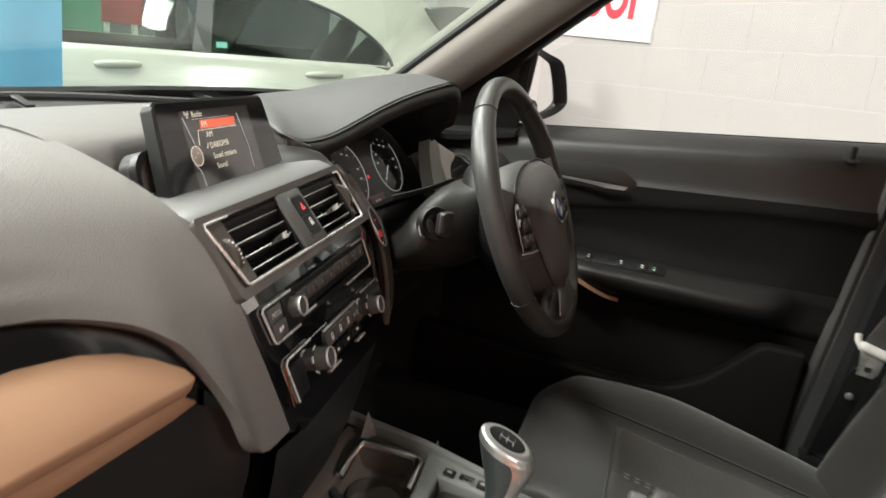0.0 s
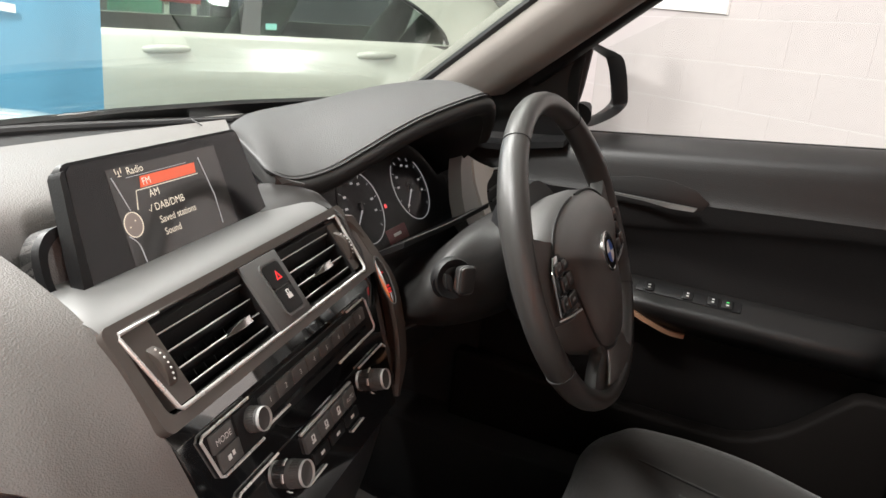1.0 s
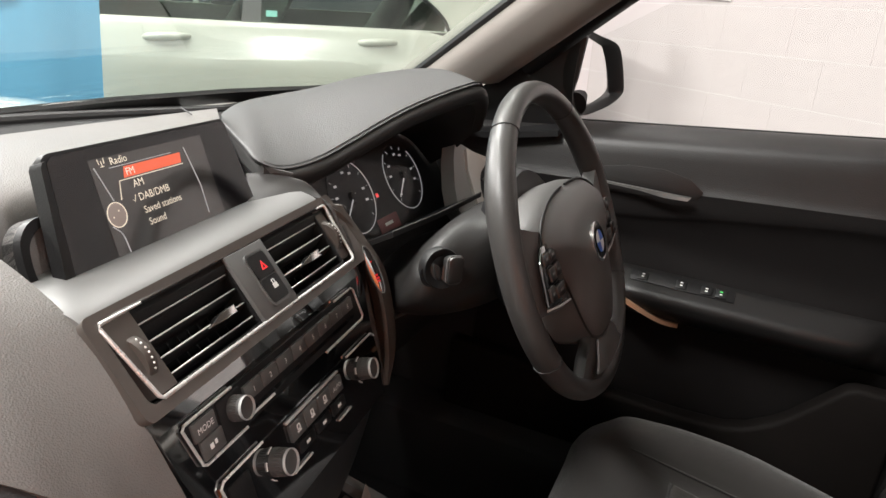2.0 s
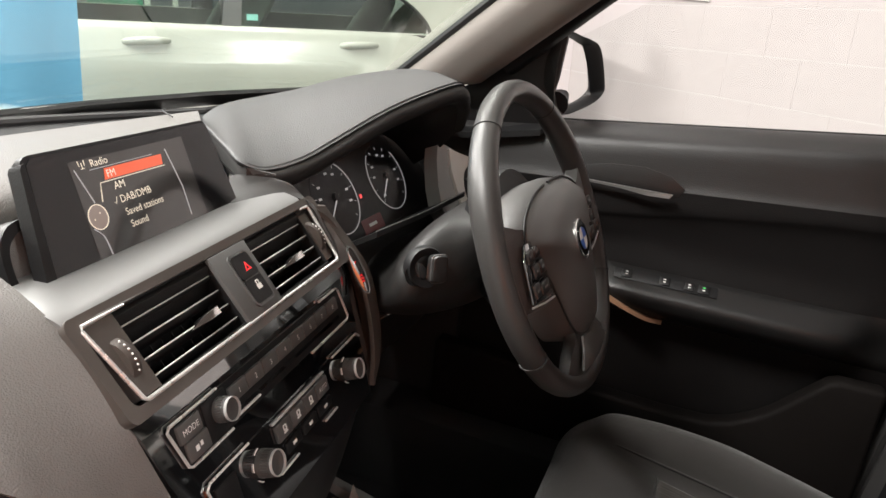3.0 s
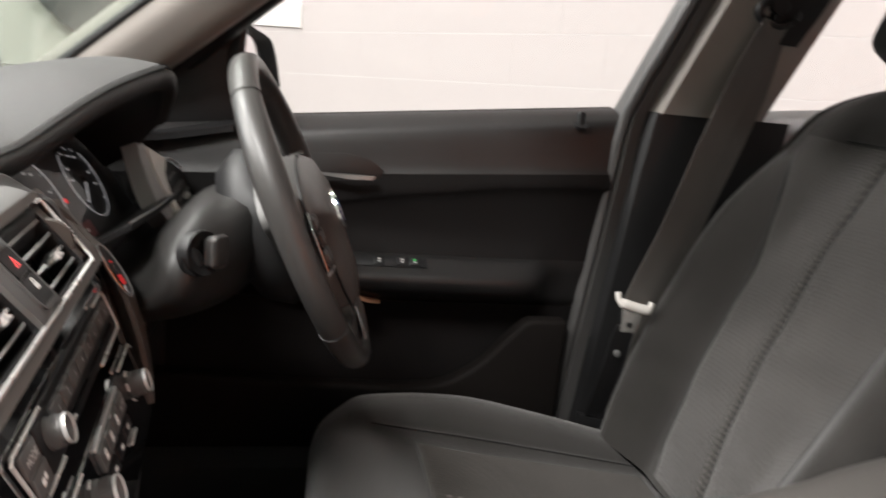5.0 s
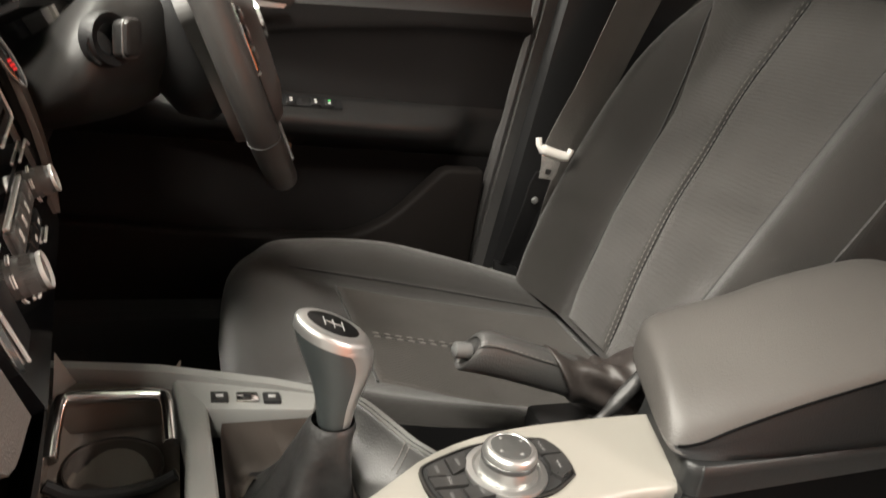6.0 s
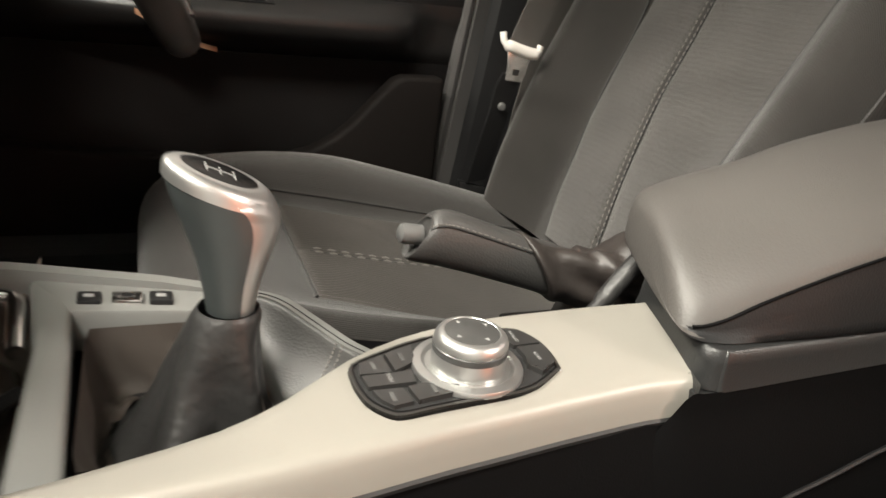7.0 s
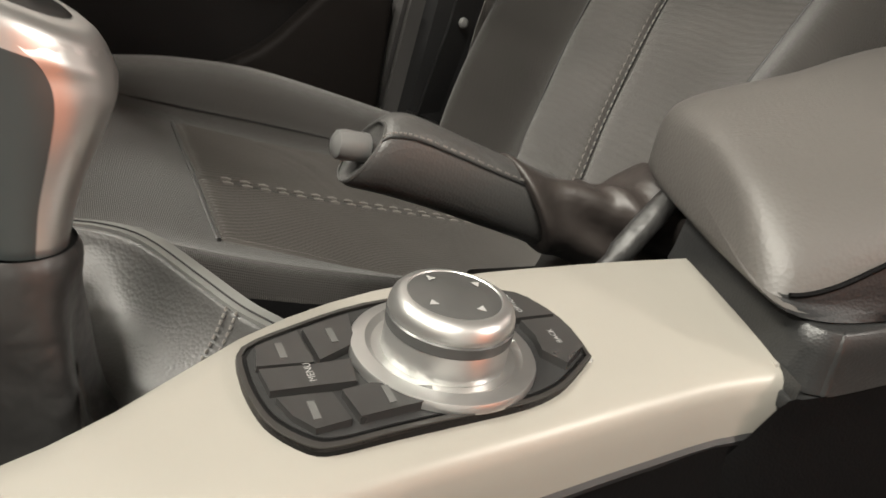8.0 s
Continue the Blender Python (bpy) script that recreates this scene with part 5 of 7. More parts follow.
part("panel", skin([[(x, y + 0.03 * abs(x - 0.42), z) for x in (0.16, 0.28, 0.42, 0.56, 0.70)] for y, z in ((0.23, 0.82), (0.19, 0.79), (0.17, 0.75), (0.19, 0.68), (0.26, 0.6), (0.36, 0.56))], 3, 3), BLACK, knee)
part("edge_line", tube(spline([(0.21, 0.165, 0.765), (0.3, 0.155, 0.76), (0.42, 0.155, 0.76)], 4), 0.002, 6), GREY, knee)

# --- driver's side vent ---
side = thing("side_vent", "round end air vent in a grey panel with pale crescent", "air vent", (0.57, 0.18, 0.8))


def fv(x, z, d):
    return Vector((x + 0.045 * d, 0.203 + 0.05 * (x - 0.528) + 0.5 * (z - 0.873) - 0.893 * d, z + 0.447 * d))


part("end_panel", plate(fv, [(0.507, 0.911), (0.53, 0.9045), (0.60, 0.876), (0.58, 0.83), (0.54, 0.79), (0.48, 0.79), (0.445, 0.835), (0.457, 0.863), (0.482, 0.892)], -0.02, 0.0, 0.003), ENDGREY, side, "pale grey end panel")
cres = [(p.x, p.y) for p in spline([(0.532, 0.898, 0), (0.565, 0.887, 0), (0.61, 0.873, 0)], 3) + spline([(0.590, 0.867, 0), (0.560, 0.861, 0), (0.545, 0.850, 0), (0.538, 0.838, 0), (0.538, 0.815, 0)], 3) + spline([(0.510, 0.815, 0), (0.510, 0.845, 0), (0.513, 0.872, 0)], 3)]
part("crescent", plate(fv, cres, 0.0, 0.004, 0.0012), CREAMPLASTIC, side, "pale satin crescent trim")
disc = [(p.x, p.y) for p in spline([(0.606, 0.869, 0), (0.660, 0.860, 0), (0.70, 0.838, 0), (0.712, 0.81, 0), (0.68, 0.785, 0), (0.60, 0.775, 0), (0.545, 0.79, 0), (0.541, 0.83, 0), (0.555, 0.856, 0)], 4, True)]
part("vent_disc", plate(fv, disc, -0.03, 0.001, 0.0006), BLACK, side, "black round air vent")
part("vent_edge", tube(spline([fv(x, z, 0.003) for x, z in ((0.606, 0.874), (0.660, 0.865), (0.704, 0.842), (0.716, 0.812))], 4), 0.0016, 8), SILVERBLADE, side, "thin silver vent edge")
for k in range(5):
    z = 0.795 + 0.014 * k
    part("slat", mapbox(fv, 0.556, 0.695 - 0.02 * abs(k - 1), z - 0.0012, z + 0.0012, 0.001, 0.004, 0), GREY, side)
part("vent_tab", mapbox(fv, 0.600, 0.625, 0.818, 0.824, 0.004, 0.010, 0.001), SILVERBLADE, side)

# ================= STEERING WHEEL =================
WH_C = Vector((0.3394, 0.0094, 0.8643))
WH_A = Vector((-0.036, -0.912, 0.408)).normalized()
WH_X = Vector((1, 0, 0))
WH_X = (WH_X - WH_A * WH_X.dot(WH_A)).normalized()
WH_Y = WH_A.cross(WH_X)
WR = 0.1667


def wh(x, y, d):
    return WH_C + WH_X * x + WH_Y * y + WH_A * d


wheel = thing("steering_wheel", "black leather three-spoke steering wheel with pale lower spokes", "steering wheel", WH_C)
N = 96
rows = []
for i in range(N + 1):
    a = 2 * math.pi * i / N
    # thumb rests fatten the rim at ten and two
    g = 1 + 0.10 * math.exp(-((math.degrees(a) % 360 - 28) / 14) ** 2) + 0.10 * math.exp(-((math.degrees(a) % 360 - 152) / 14) ** 2)
    row = []
    for k in range(16):
        b = 2 * math.pi * k / 16
        row.append(wh((WR + 0.0122 * g * math.cos(b)) * math.cos(a), (WR + 0.0122 * g * math.cos(b)) * math.sin(a), 0.0145 * g * math.sin(b)))
    rows.append(row)
part("rim", loft(rows, True), WHEELM, wheel, "black leather rim", sharp=80)
for deg in (55, 125, 212, 328):
    a = radians(deg)
    c = wh(WR * math.cos(a), WR * math.sin(a), 0)
    t = (WH_X * -math.sin(a) + WH_Y * math.cos(a))
    part("rim_seam", tube([c + (wh(math.cos(a), math.sin(a), 0) - WH_C) * 0.0125 * math.cos(b) + WH_A * 0.0148 * math.sin(b) for b in [2 * math.pi * k / 28 for k in range(29)]], 0.0006, 5, False), RUBBER, wheel)
# airbag cover
half = [(0.0, 0.062), (0.055, 0.058), (0.098, 0.042), (0.112, 0.020), (0.094, 0.000), (0.072, -0.035), (0.052, -0.085), (0.030, -0.112)]
loop = half + [(0.0, -0.120)] + [(-x, y) for x, y in half[:0:-1]]
rows = []
for k, d in ((1.0, -0.03), (1.02, -0.01), (0.98, 0.012), (0.86, 0.024), (0.6, 0.031), (0.25, 0.033)):
    rows.append(spline([wh(x * k, -0.02 + (y + 0.02) * k, d) for x, y in loop], 4, True))
part("airbag_cover", loft(rows, True, True), HUBM, wheel, "grained black airbag cover", sharp=50)
part("cover_crease", tube([p + WH_A * 0.001 for p in spline([wh(x * 0.985, -0.02 + (y + 0.02) * 0.985, 0.0125) for x, y in loop], 4, True)], 0.0013, 6), RUBBER, wheel)
badge = part("badge", lathe([(0.0205, 0.0), (0.0225, 0.001), (0.0225, 0.004), (0.0205, 0.0045), (0.0195, 0.0038), (0.0001, 0.0046)], wh(0, -0.009, 0.0325), WH_A, 40), CHROME, wheel, "round chrome badge")
BADGE_B = surface("badge_blue", (0.03, 0.12, 0.5), 0.3, bump=0.0)
for q in range(4):
    A = [radians(90 * q + 90 * k / 8) for k in range(9)]
    for r0, r1, mat in ((0.001, 0.0125, (BADGE_B, WHITEINK)[q % 2]), (0.0128, 0.0192, PIANO)):
        pts = [wh(r1 * math.cos(a), -0.009 + r1 * math.sin(a), 0.0371) for a in A] + [wh(r0 * math.cos(a), -0.009 + r0 * math.sin(a), 0.0371) for a in A[::-1]]
        part("badge_field", slab(pts, WH_A * 0.0004, 0), mat, badge)
# spokes
for s in (-1, 1):
    rows = [[wh(s * x, y, d) for x, y, d in ((0.060, 0.030, -0.004), (0.060, 0.030, 0.012), (0.060, -0.050, 0.012), (0.060, -0.050, -0.004))],
            [wh(s * x, y, d) for x, y, d in ((0.105, 0.034, -0.006), (0.105, 0.034, 0.012), (0.105, -0.048, 0.012), (0.105, -0.048, -0.006))],
            [wh(s * x, y, d) for x, y, d in ((0.152, 0.052, -0.008), (0.152, 0.052, 0.008), (0.148, -0.040, 0.008), (0.148, -0.040, -0.008))]]
    sp = part("spoke", bevelled(skin(rows, 3, 1, closed=True, caps=True), 0.003, 2, 50), HUBM, wheel, "grained side spoke with button pad")
    pad_ = part("button_pad", bevelled(slab([wh(s * x, y, 0.0125) for x, y in ((0.088, 0.004), (0.104, 0.022), (0.122, 0.022), (0.134, 0.008), (0.140, -0.034), (0.082, -0.044), (0.080, -0.020))], WH_A * 0.004, 0), 0.0015), PIANO, sp, "gloss black button pad")
    for bx, by, bw, bh in ((0.104, 0.010, 0.008, 0.006), (0.122, 0.010, 0.008, 0.006), (0.098, -0.007, 0.007, 0.007), (0.115, -0.007, 0.008, 0.007), (0.104, -0.027, 0.012, 0.007), (0.127, -0.024, 0.008, 0.007)):
        part("button", mapbox(lambda x, y, d: wh(x, y, d), s * bx - bw, s * bx + bw, by - bh, by + bh, 0.0165, 0.0200, 0.0018), KEYM, pad_)
        part("symbol", mapbox(lambda x, y, d: wh(x, y, d), s * bx - bw * 0.4, s * bx + bw * 0.4, by - 0.0012, by + 0.0012, 0.0200, 0.0203, 0), KEYPRINT, pad_)
    part("pad_edge", tube([wh(s * 0.080, -0.046, 0.0165), wh(s * 0.11, -0.042, 0.0165), wh(s * 0.142, -0.036, 0.0145)], 0.0011, 6), SILVERBLADE, sp)
# lower spoke: one broad web with a satin inlay and an open slot each side
rows = []
for y, w, d in ((-0.090, 0.034, 0.014), (-0.112, 0.040, 0.014), (-0.134, 0.056, 0.011), (-0.150, 0.078, 0.009), (-0.162, 0.092, 0.006)):
    rows.append([wh(x * w, y + 0.012 * x * x * (1 if y < -0.13 else 0), dd) for x, dd in ((-1, d - 0.006), (-0.9, d), (0, d + 0.002), (0.9, d), (1, d - 0.006), (0.9, d - 0.018), (0, d - 0.02), (-0.9, d - 0.018))])
lsp = part("lower_spoke", skin(rows, 3, 2, closed=True, caps=True), WHEELM, wheel, "leather-covered lower spoke", sharp=60)
inlay = [(-0.030, -0.112), (-0.040, -0.128), (-0.056, -0.142), (-0.020, -0.150), (0.020, -0.150), (0.056, -0.142), (0.040, -0.128), (0.030, -0.112), (0.0, -0.118)]
part("satin_inlay", slab([wh(x, y, 0.0145) for x, y in inlay], WH_A * 0.003, 0.001), GREY, lsp, "satin grey inlay")
part("hub", lathe([(0.085, -0.03), (0.09, -0.045), (0.075, -0.07), (0.05, -0.08)], WH_C, WH_A, 36), BLACK, wheel, "black hub shell behind the rim", sharp=60)
for s, tilt in ((1, 0.0),):
    part("stalk", tube(spline([wh(s * 0.05, 0.01, -0.06), wh(s * 0.11, 0.02 + tilt, -0.055), wh(s * 0.155, 0.03 + tilt, -0.048)], 4), [0.007] * 4 + [0.008] * 4 + [0.006], 10), BLACK, wheel, "black column stalk")

# ================= DRIVER'S DOOR =================
door = thing("driver_door", "closed black driver's door with chrome inner handle", "car door", (0.72, -0.12, 0.36))


def zb(y):
    return 0.934 - 0.104 * (y - 0.089)


def lerp_table(tab, y):
    for (a, va), (b, vb) in zip(tab, tab[1:]):
        if y >= b:
            k = min(max((a - y) / (a - b), 0), 1)
            return va + (vb - va) * k
    return tab[-1][1]


CREASE = [(0.3, 0.84), (-0.094, 0.863), (-0.493, 0.889), (-0.52, 0.891)]
PTOP = [(0.3, 0.77), (-0.061, 0.814), (-0.132, 0.826), (-0.317, 0.849), (-0.443, 0.857), (-0.52, 0.858)]
ARM = [(0.3, 0.0), (0.15, 0.15), (0.05, 0.7), (-0.05, 1.0), (-0.33, 1.0), (-0.39, 0.85), (-0.425, 0.2), (-0.45, 0.0), (-0.53, 0.0)]


def rear_shift(z):
    return 0.0 if z > 0.95 else 0.14 * (0.95 - z) * 0.75


rows = []
for y in (0.30, 0.22, 0.15, 0.05, -0.05, -0.14, -0.23, -0.31, -0.37, -0.40, -0.425, -0.45, -0.48, -0.505):
    c, p, a, b = lerp_table(CREASE, y), lerp_table(PTOP, y), lerp_table(ARM, y), zb(y)
    base = [(0.772, b - 0.012), (0.757, b), (0.736, b - 0.003), (0.715, b - 0.013), (0.701, b - 0.029), (0.693, c + 0.014), (0.688, c - 0.001), (0.6855, p + 0.008), (0.6885, p - 0.002), (0.6915, p - 0.02), (0.693, 0.77),
            (0.692 - 0.008 * a, 0.735), (0.692 - 0.034 * a, 0.716), (0.694 - 0.048 * a, 0.702), (0.696 - 0.044 * a, 0.68), (0.698 - 0.022 * a, 0.662), (0.706, 0.648), (0.71, 0.60), (0.705, 0.52), (0.70, 0.40)]
    k = max((0.2 - y) / 0.7, 0)
    rows.append([(x, y + rear_shift(z) * k * k, z) for x, z in base])
part("top_pad", backed(skin([r[:7] for r in rows], 3, 3), (0.01, 0, 0)), DOORTOP, door, "dark grey grained door top pad, lightened for the light on it", sharp=50)
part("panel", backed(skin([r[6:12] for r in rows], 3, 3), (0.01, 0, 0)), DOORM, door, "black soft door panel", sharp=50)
part("door_armrest", backed(skin([r[11:17] for r in rows], 3, 3), (0.01, 0, 0)), DOORARM, door, "black padded door armrest", sharp=50)
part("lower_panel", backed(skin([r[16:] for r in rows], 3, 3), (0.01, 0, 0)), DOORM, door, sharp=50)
pocket = [(0.25, 0.53), (0.12, 0.522), (0.03, 0.513), (-0.155, 0.509), (-0.22, 0.512), (-0.251, 0.522), (-0.285, 0.542), (-0.306, 0.56), (-0.345, 0.603), (-0.368, 0.628), (-0.382, 0.634), (-0.445, 0.634), (-0.445, 0.36), (0.25, 0.36)]
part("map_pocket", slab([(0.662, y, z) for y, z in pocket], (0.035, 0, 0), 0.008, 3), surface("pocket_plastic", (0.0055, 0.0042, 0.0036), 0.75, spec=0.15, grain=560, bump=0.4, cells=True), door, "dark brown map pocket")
# window lining strip and sill seal
part("sill_seal", tube(spline([(0.760, y, zb(y)) for y in (0.24, 0.0, -0.25, -0.505)], 3), 0.0022, 6), RUBBER, door)
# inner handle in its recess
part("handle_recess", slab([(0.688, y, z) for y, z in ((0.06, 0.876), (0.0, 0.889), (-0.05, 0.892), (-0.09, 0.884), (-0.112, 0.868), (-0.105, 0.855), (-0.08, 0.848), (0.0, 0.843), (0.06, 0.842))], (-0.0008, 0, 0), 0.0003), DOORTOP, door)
part("inner_handle", loft([[(0.674, 0.06, 0.8605), (0.674, 0.06, 0.8582), (0.680, 0.06, 0.8582), (0.680, 0.06, 0.8605)], [(0.668, -0.02, 0.8610), (0.668, -0.02, 0.8575), (0.676, -0.02, 0.8575), (0.676, -0.02, 0.8610)], [(0.664, -0.055, 0.8615), (0.664, -0.06, 0.8545), (0.672, -0.06, 0.8545), (0.672, -0.055, 0.8615)], [(0.668, -0.097, 0.8605), (0.668, -0.093, 0.8550), (0.676, -0.093, 0.8550), (0.676, -0.097, 0.8605)]], True, True), SPINEM, door, "satin chrome inner release handle")
# window switches on the armrest


def on_arm(y, s, d):
    """A place on the sloping top of the door's armrest: s down the slope, d proud of it."""
    return Vector((0.684 - 0.026 * s - 0.59 * d, y, 0.735 - 0.019 * s + 0.807 * d))


sw = part("switch_pod", mapbox(on_arm, -0.19, -0.035, 0.28, 0.88, 0.0, 0.0022, 0.0008), BLACK, door)
for y, n in ((-0.054, 3), (-0.112, 2), (-0.149, 2), (-0.170, 2)):
    part("window_switch", mapbox(on_arm, y - 0.008, y + 0.008, 0.34, 0.82, 0.0022, 0.005, 0.0014), BLACK, sw)
    for k in range(2):
        part("switch_symbol", mapbox(on_arm, y - 0.002, y + 0.002, 0.47 + 0.15 * k, 0.53 + 0.15 * k, 0.0050, 0.0054, 0), GREENGLOW if (y < -0.16 and k == 0) else SYMBOL, sw)
# pale grab strip under the armrest front
part("grab_strip", strip(spline([(0.63, -0.02, 0.70), (0.645, -0.06, 0.678), (0.662, -0.095, 0.661), (0.68, -0.12, 0.653)], 4), (0.003, 0, 0.006), (0.006, 0, 0.0), 0.001), TRIMM, door, "pale curved grab strip")
# lock pin
pin = part("lock_pin", lathe([(0.006, -0.01), (0.0065, 0.0), (0.006, 0.01), (0.0075, 0.018), (0.006, 0.022), (0.0001, 0.023)], (0.705, -0.434, 0.964), (0.12, 0, 1), 16), BLACK, door, "black lock pin")
part("pin_collar", lathe([(0.012, -0.004), (0.011, 0.002), (0.006, 0.003)], (0.704, -0.434, 0.965), (-0.6, 0, 1), 16), BLACK, pin)


# window frame, A-side triangle and glass
def door_frame(y0, z):
    return (0.757 - 0.27 * (z - 0.99), y0 - 0.33 * (z - 0.99), z)


rows = []
for z in (0.96, 1.0, 1.06, 1.12, 1.18, 1.24, 1.30):
    f, g = door_frame(-0.508, z), door_frame(-0.552, z)
    rows.append([(f[0], f[1], z), (f[0] - 0.035, f[1] - 0.004, z), (g[0] - 0.045, g[1], z), (g[0], g[1], z)])
part("rear_frame", bevelled(loft(rows, True, True), 0.004, 2, 50), GREY, door, "dark grey window frame post")
part("mirror_triangle", slab([(0.728, y, z) for y, z in ((0.36, 0.885), (0.345, 0.915), (0.24, 0.985), (0.115, 1.080), (0.108, 1.062), (0.113, 1.0), (0.122, 0.95), (0.126, 0.925))], (0.012, 0, 0), 0.003), BLACK, door, "black mirror triangle trim")
part("triangle_ledge", strip([(0.70, 0.34, 0.893), (0.705, 0.22, 0.905), (0.712, 0.12, 0.925)], (0.05, 0, 0.006), (0, 0, -0.01), 0.002), BLACK, door)
gl = [(0.762, 0.10, zb(0.10) - 0.01), (0.762, -0.515, zb(-0.515) - 0.01), (0.68, -0.62, 1.29), (0.66, -0.40, 1.30), (0.69, -0.18, 1.235), (0.735, 0.10, 1.06)]
wg = part("window_glass", slab(gl, (0.004, 0, 0), 0), CLEAR, door)
wg.visible_shadow = False
# roof rail above the door
part("upper_frame", tube(spline([pillar_at(0.10) + Vector((0.045, -0.12, 0.0)), pillar_at(0.35) + Vector((0.05, -0.13, 0.02)), pillar_at(0.6) + Vector((0.06, -0.15, 0.03)), (0.60, -0.35, 1.33), (0.60, -0.62, 1.335)], 4), 0.022, 10), BLACK, door)

# ================= DOOR MIRROR =================
mirror = thing("door_mirror", "black exterior door mirror showing pale surroundings", "wing mirror", (0.80, 0.12, 0.93))
def fm(a, z, d):
    """On the mirror glass, which is turned towards the driver; d out of the glass."""
    return Vector((0.865 + 0.934 * a - 0.357 * d, 0.085 - 0.357 * a - 0.934 * d, z))


rim_loop = [(-0.126, 1.072), (-0.105, 1.070), (-0.082, 1.065), (-0.053, 1.060), (-0.026, 1.051), (-0.007, 1.028), (0.011, 0.990), (0.013, 0.972), (-0.014, 0.956), (-0.057, 0.945), (-0.10, 0.939), (-0.13, 0.948), (-0.143, 0.985), (-0.142, 1.045)]
glass_loop = [(-0.1, 1.0595), (-0.0875, 1.0585), (-0.078, 1.056), (-0.064, 1.0515), (-0.050, 1.0455), (-0.026, 1.013), (-0.0085, 0.9815), (-0.002, 0.968), (-0.015, 0.9625), (-0.041, 0.955), (-0.08, 0.9485), (-0.099, 0.955), (-0.116, 0.985), (-0.110, 1.0355)]


def mirror_row(k, d, m=0.0):
    """The housing's outline grown by k about its middle, drawn in towards the glass by m."""
    pts = []
    for (a, z), (b, y) in zip(rim_loop, glass_loop):
        a, z = -0.055 + (a + 0.055) * k, 1.005 + (z - 1.005) * k
        pts.append(fm(a + (b - a) * m, z + (y - z) * m, d))
    return spline(pts, 3, True)


rows = [mirror_row(1, -0.003, 1.0), mirror_row(1, 0.004, 0.93), mirror_row(1, 0.016, 0.22), mirror_row(1, 0.0195, 0.10), mirror_row(1, 0.020, 0.02), mirror_row(1.012, 0.017), mirror_row(1.03, 0.002), mirror_row(1.02, -0.03), mirror_row(0.95, -0.065), mirror_row(0.7, -0.10), mirror_row(0.3, -0.115)]
part("housing", loft(rows, True, True), BLACK, mirror, "black mirror housing", sharp=50)
part("glass", slab(spline([fm(a, z, 0.0) for a, z in glass_loop], 3, True), fm(0, 0, 0.003) - fm(0, 0, 0), 0), MIRROR, mirror, "silvered mirror glass")
part("stalk", tube([(0.76, 0.12, 0.955), (0.80, 0.125, 0.965), (0.84, 0.13, 0.985)], [0.022, 0.018, 0.022], 12), BLACK, mirror)

# ================= B-PILLAR AND BELT =================
bp = thing("door_pillar", "centre pillar with pale upper and black lower trim", "pillar trim", (0.68, -0.6, 0.4))


def bx(z):
    return 0.668 - 0.25 * max(z - 0.99, 0)


def by(y, z):
    return y - 0.33 * (z - 0.99) if z > 0.99 else y + 0.105 * (0.99 - z)


UP = (0.997, 1.06, 1.13, 1.20, 1.27, 1.33)
part("upper_trim", bevelled(loft([[(bx(z) + 0.03, by(-0.54, z), z), (bx(z) - 0.004, by(-0.552, z), z), (bx(z) - 0.012, by(-0.60, z), z), (bx(z) - 0.012, by(-0.68, z), z), (bx(z), by(-0.735, z), z), (bx(z) + 0.05, by(-0.75, z), z)] for z in UP], True, True), 0.004, 2, 40), PILLAR, bp, "pale fabric upper trim")
LO = (0.9985, 0.9, 0.8, 0.7, 0.6, 0.5, 0.4, 0.25)
part("lower_trim", bevelled(loft([[(bx(z) + 0.03, by(-0.535, z), z), (bx(z) + 0.002, by(-0.547, z), z), (bx(z) - 0.008, by(-0.60, z), z), (bx(z) - 0.008, by(-0.70, z), z), (bx(z) + 0.004, by(-0.79, z), z), (bx(z) + 0.06, by(-0.80, z), z)] for z in LO], True, True), 0.004, 2, 40), BLACK, bp, "black lower trim")
ALL = (1.33, 1.2, 1.1, 0.993, 0.9, 0.8, 0.7, 0.6, 0.5, 0.42)
part("door_seal", tube(spline([(bx(z) + 0.028, by(-0.507, z), z) for z in ALL], 2), 0.010, 8), DARKSEAL, bp)
part("seal_lip", strip(spline([(bx(z) + 0.018, by(-0.528, z), z) for z in ALL], 2), (0.004, -0.022, 0), (0.012, 0.002, 0), 0.001), DARKSEAL, bp, "dark rubber edge strip")

belt = thing("seat_belt", "grey-brown seat belt with pale tongue hanging at the pillar", "seat belt", (0.6, -0.55, 0.55))
part("slide_cover", loft([[(bx(z) - 0.013, by(y0, z), z), (bx(z) - 0.022, by(y0 - 0.005, z), z), (bx(z) - 0.022, by(y1 + 0.005, z), z), (bx(z) - 0.013, by(y1, z), z)] for z, y0, y1 in ((1.12, -0.635, -0.70), (1.17, -0.62, -0.705), (1.3, -0.62, -0.705))], True, True), BLACK, belt)
DR = Vector((0.607, -0.69, 1.158))
part("guide_loop", joined(tube(spline([DR + Vector((0, y, z)) for y, z in ((-0.03, 0.0), (-0.028, 0.018), (0.0, 0.024), (0.028, 0.018), (0.03, 0.0), (0.0, -0.012))], 4, True), 0.007, 8), lathe([(0.016, -0.01), (0.016, 0.006), (0.0001, 0.009)], DR + Vector((-0.002, 0.0, 0.02)), (-1, 0, 0), 20)), BLACK, belt, "black pillar guide loop")


def strap(pts, wide, name, mat=STRAPM, th=0.0018):
    P = spline(pts, 5)
    return part(name, strip(P, [Vector(wide)] * len(P), Vector((-th, 0, 0))), mat, belt)


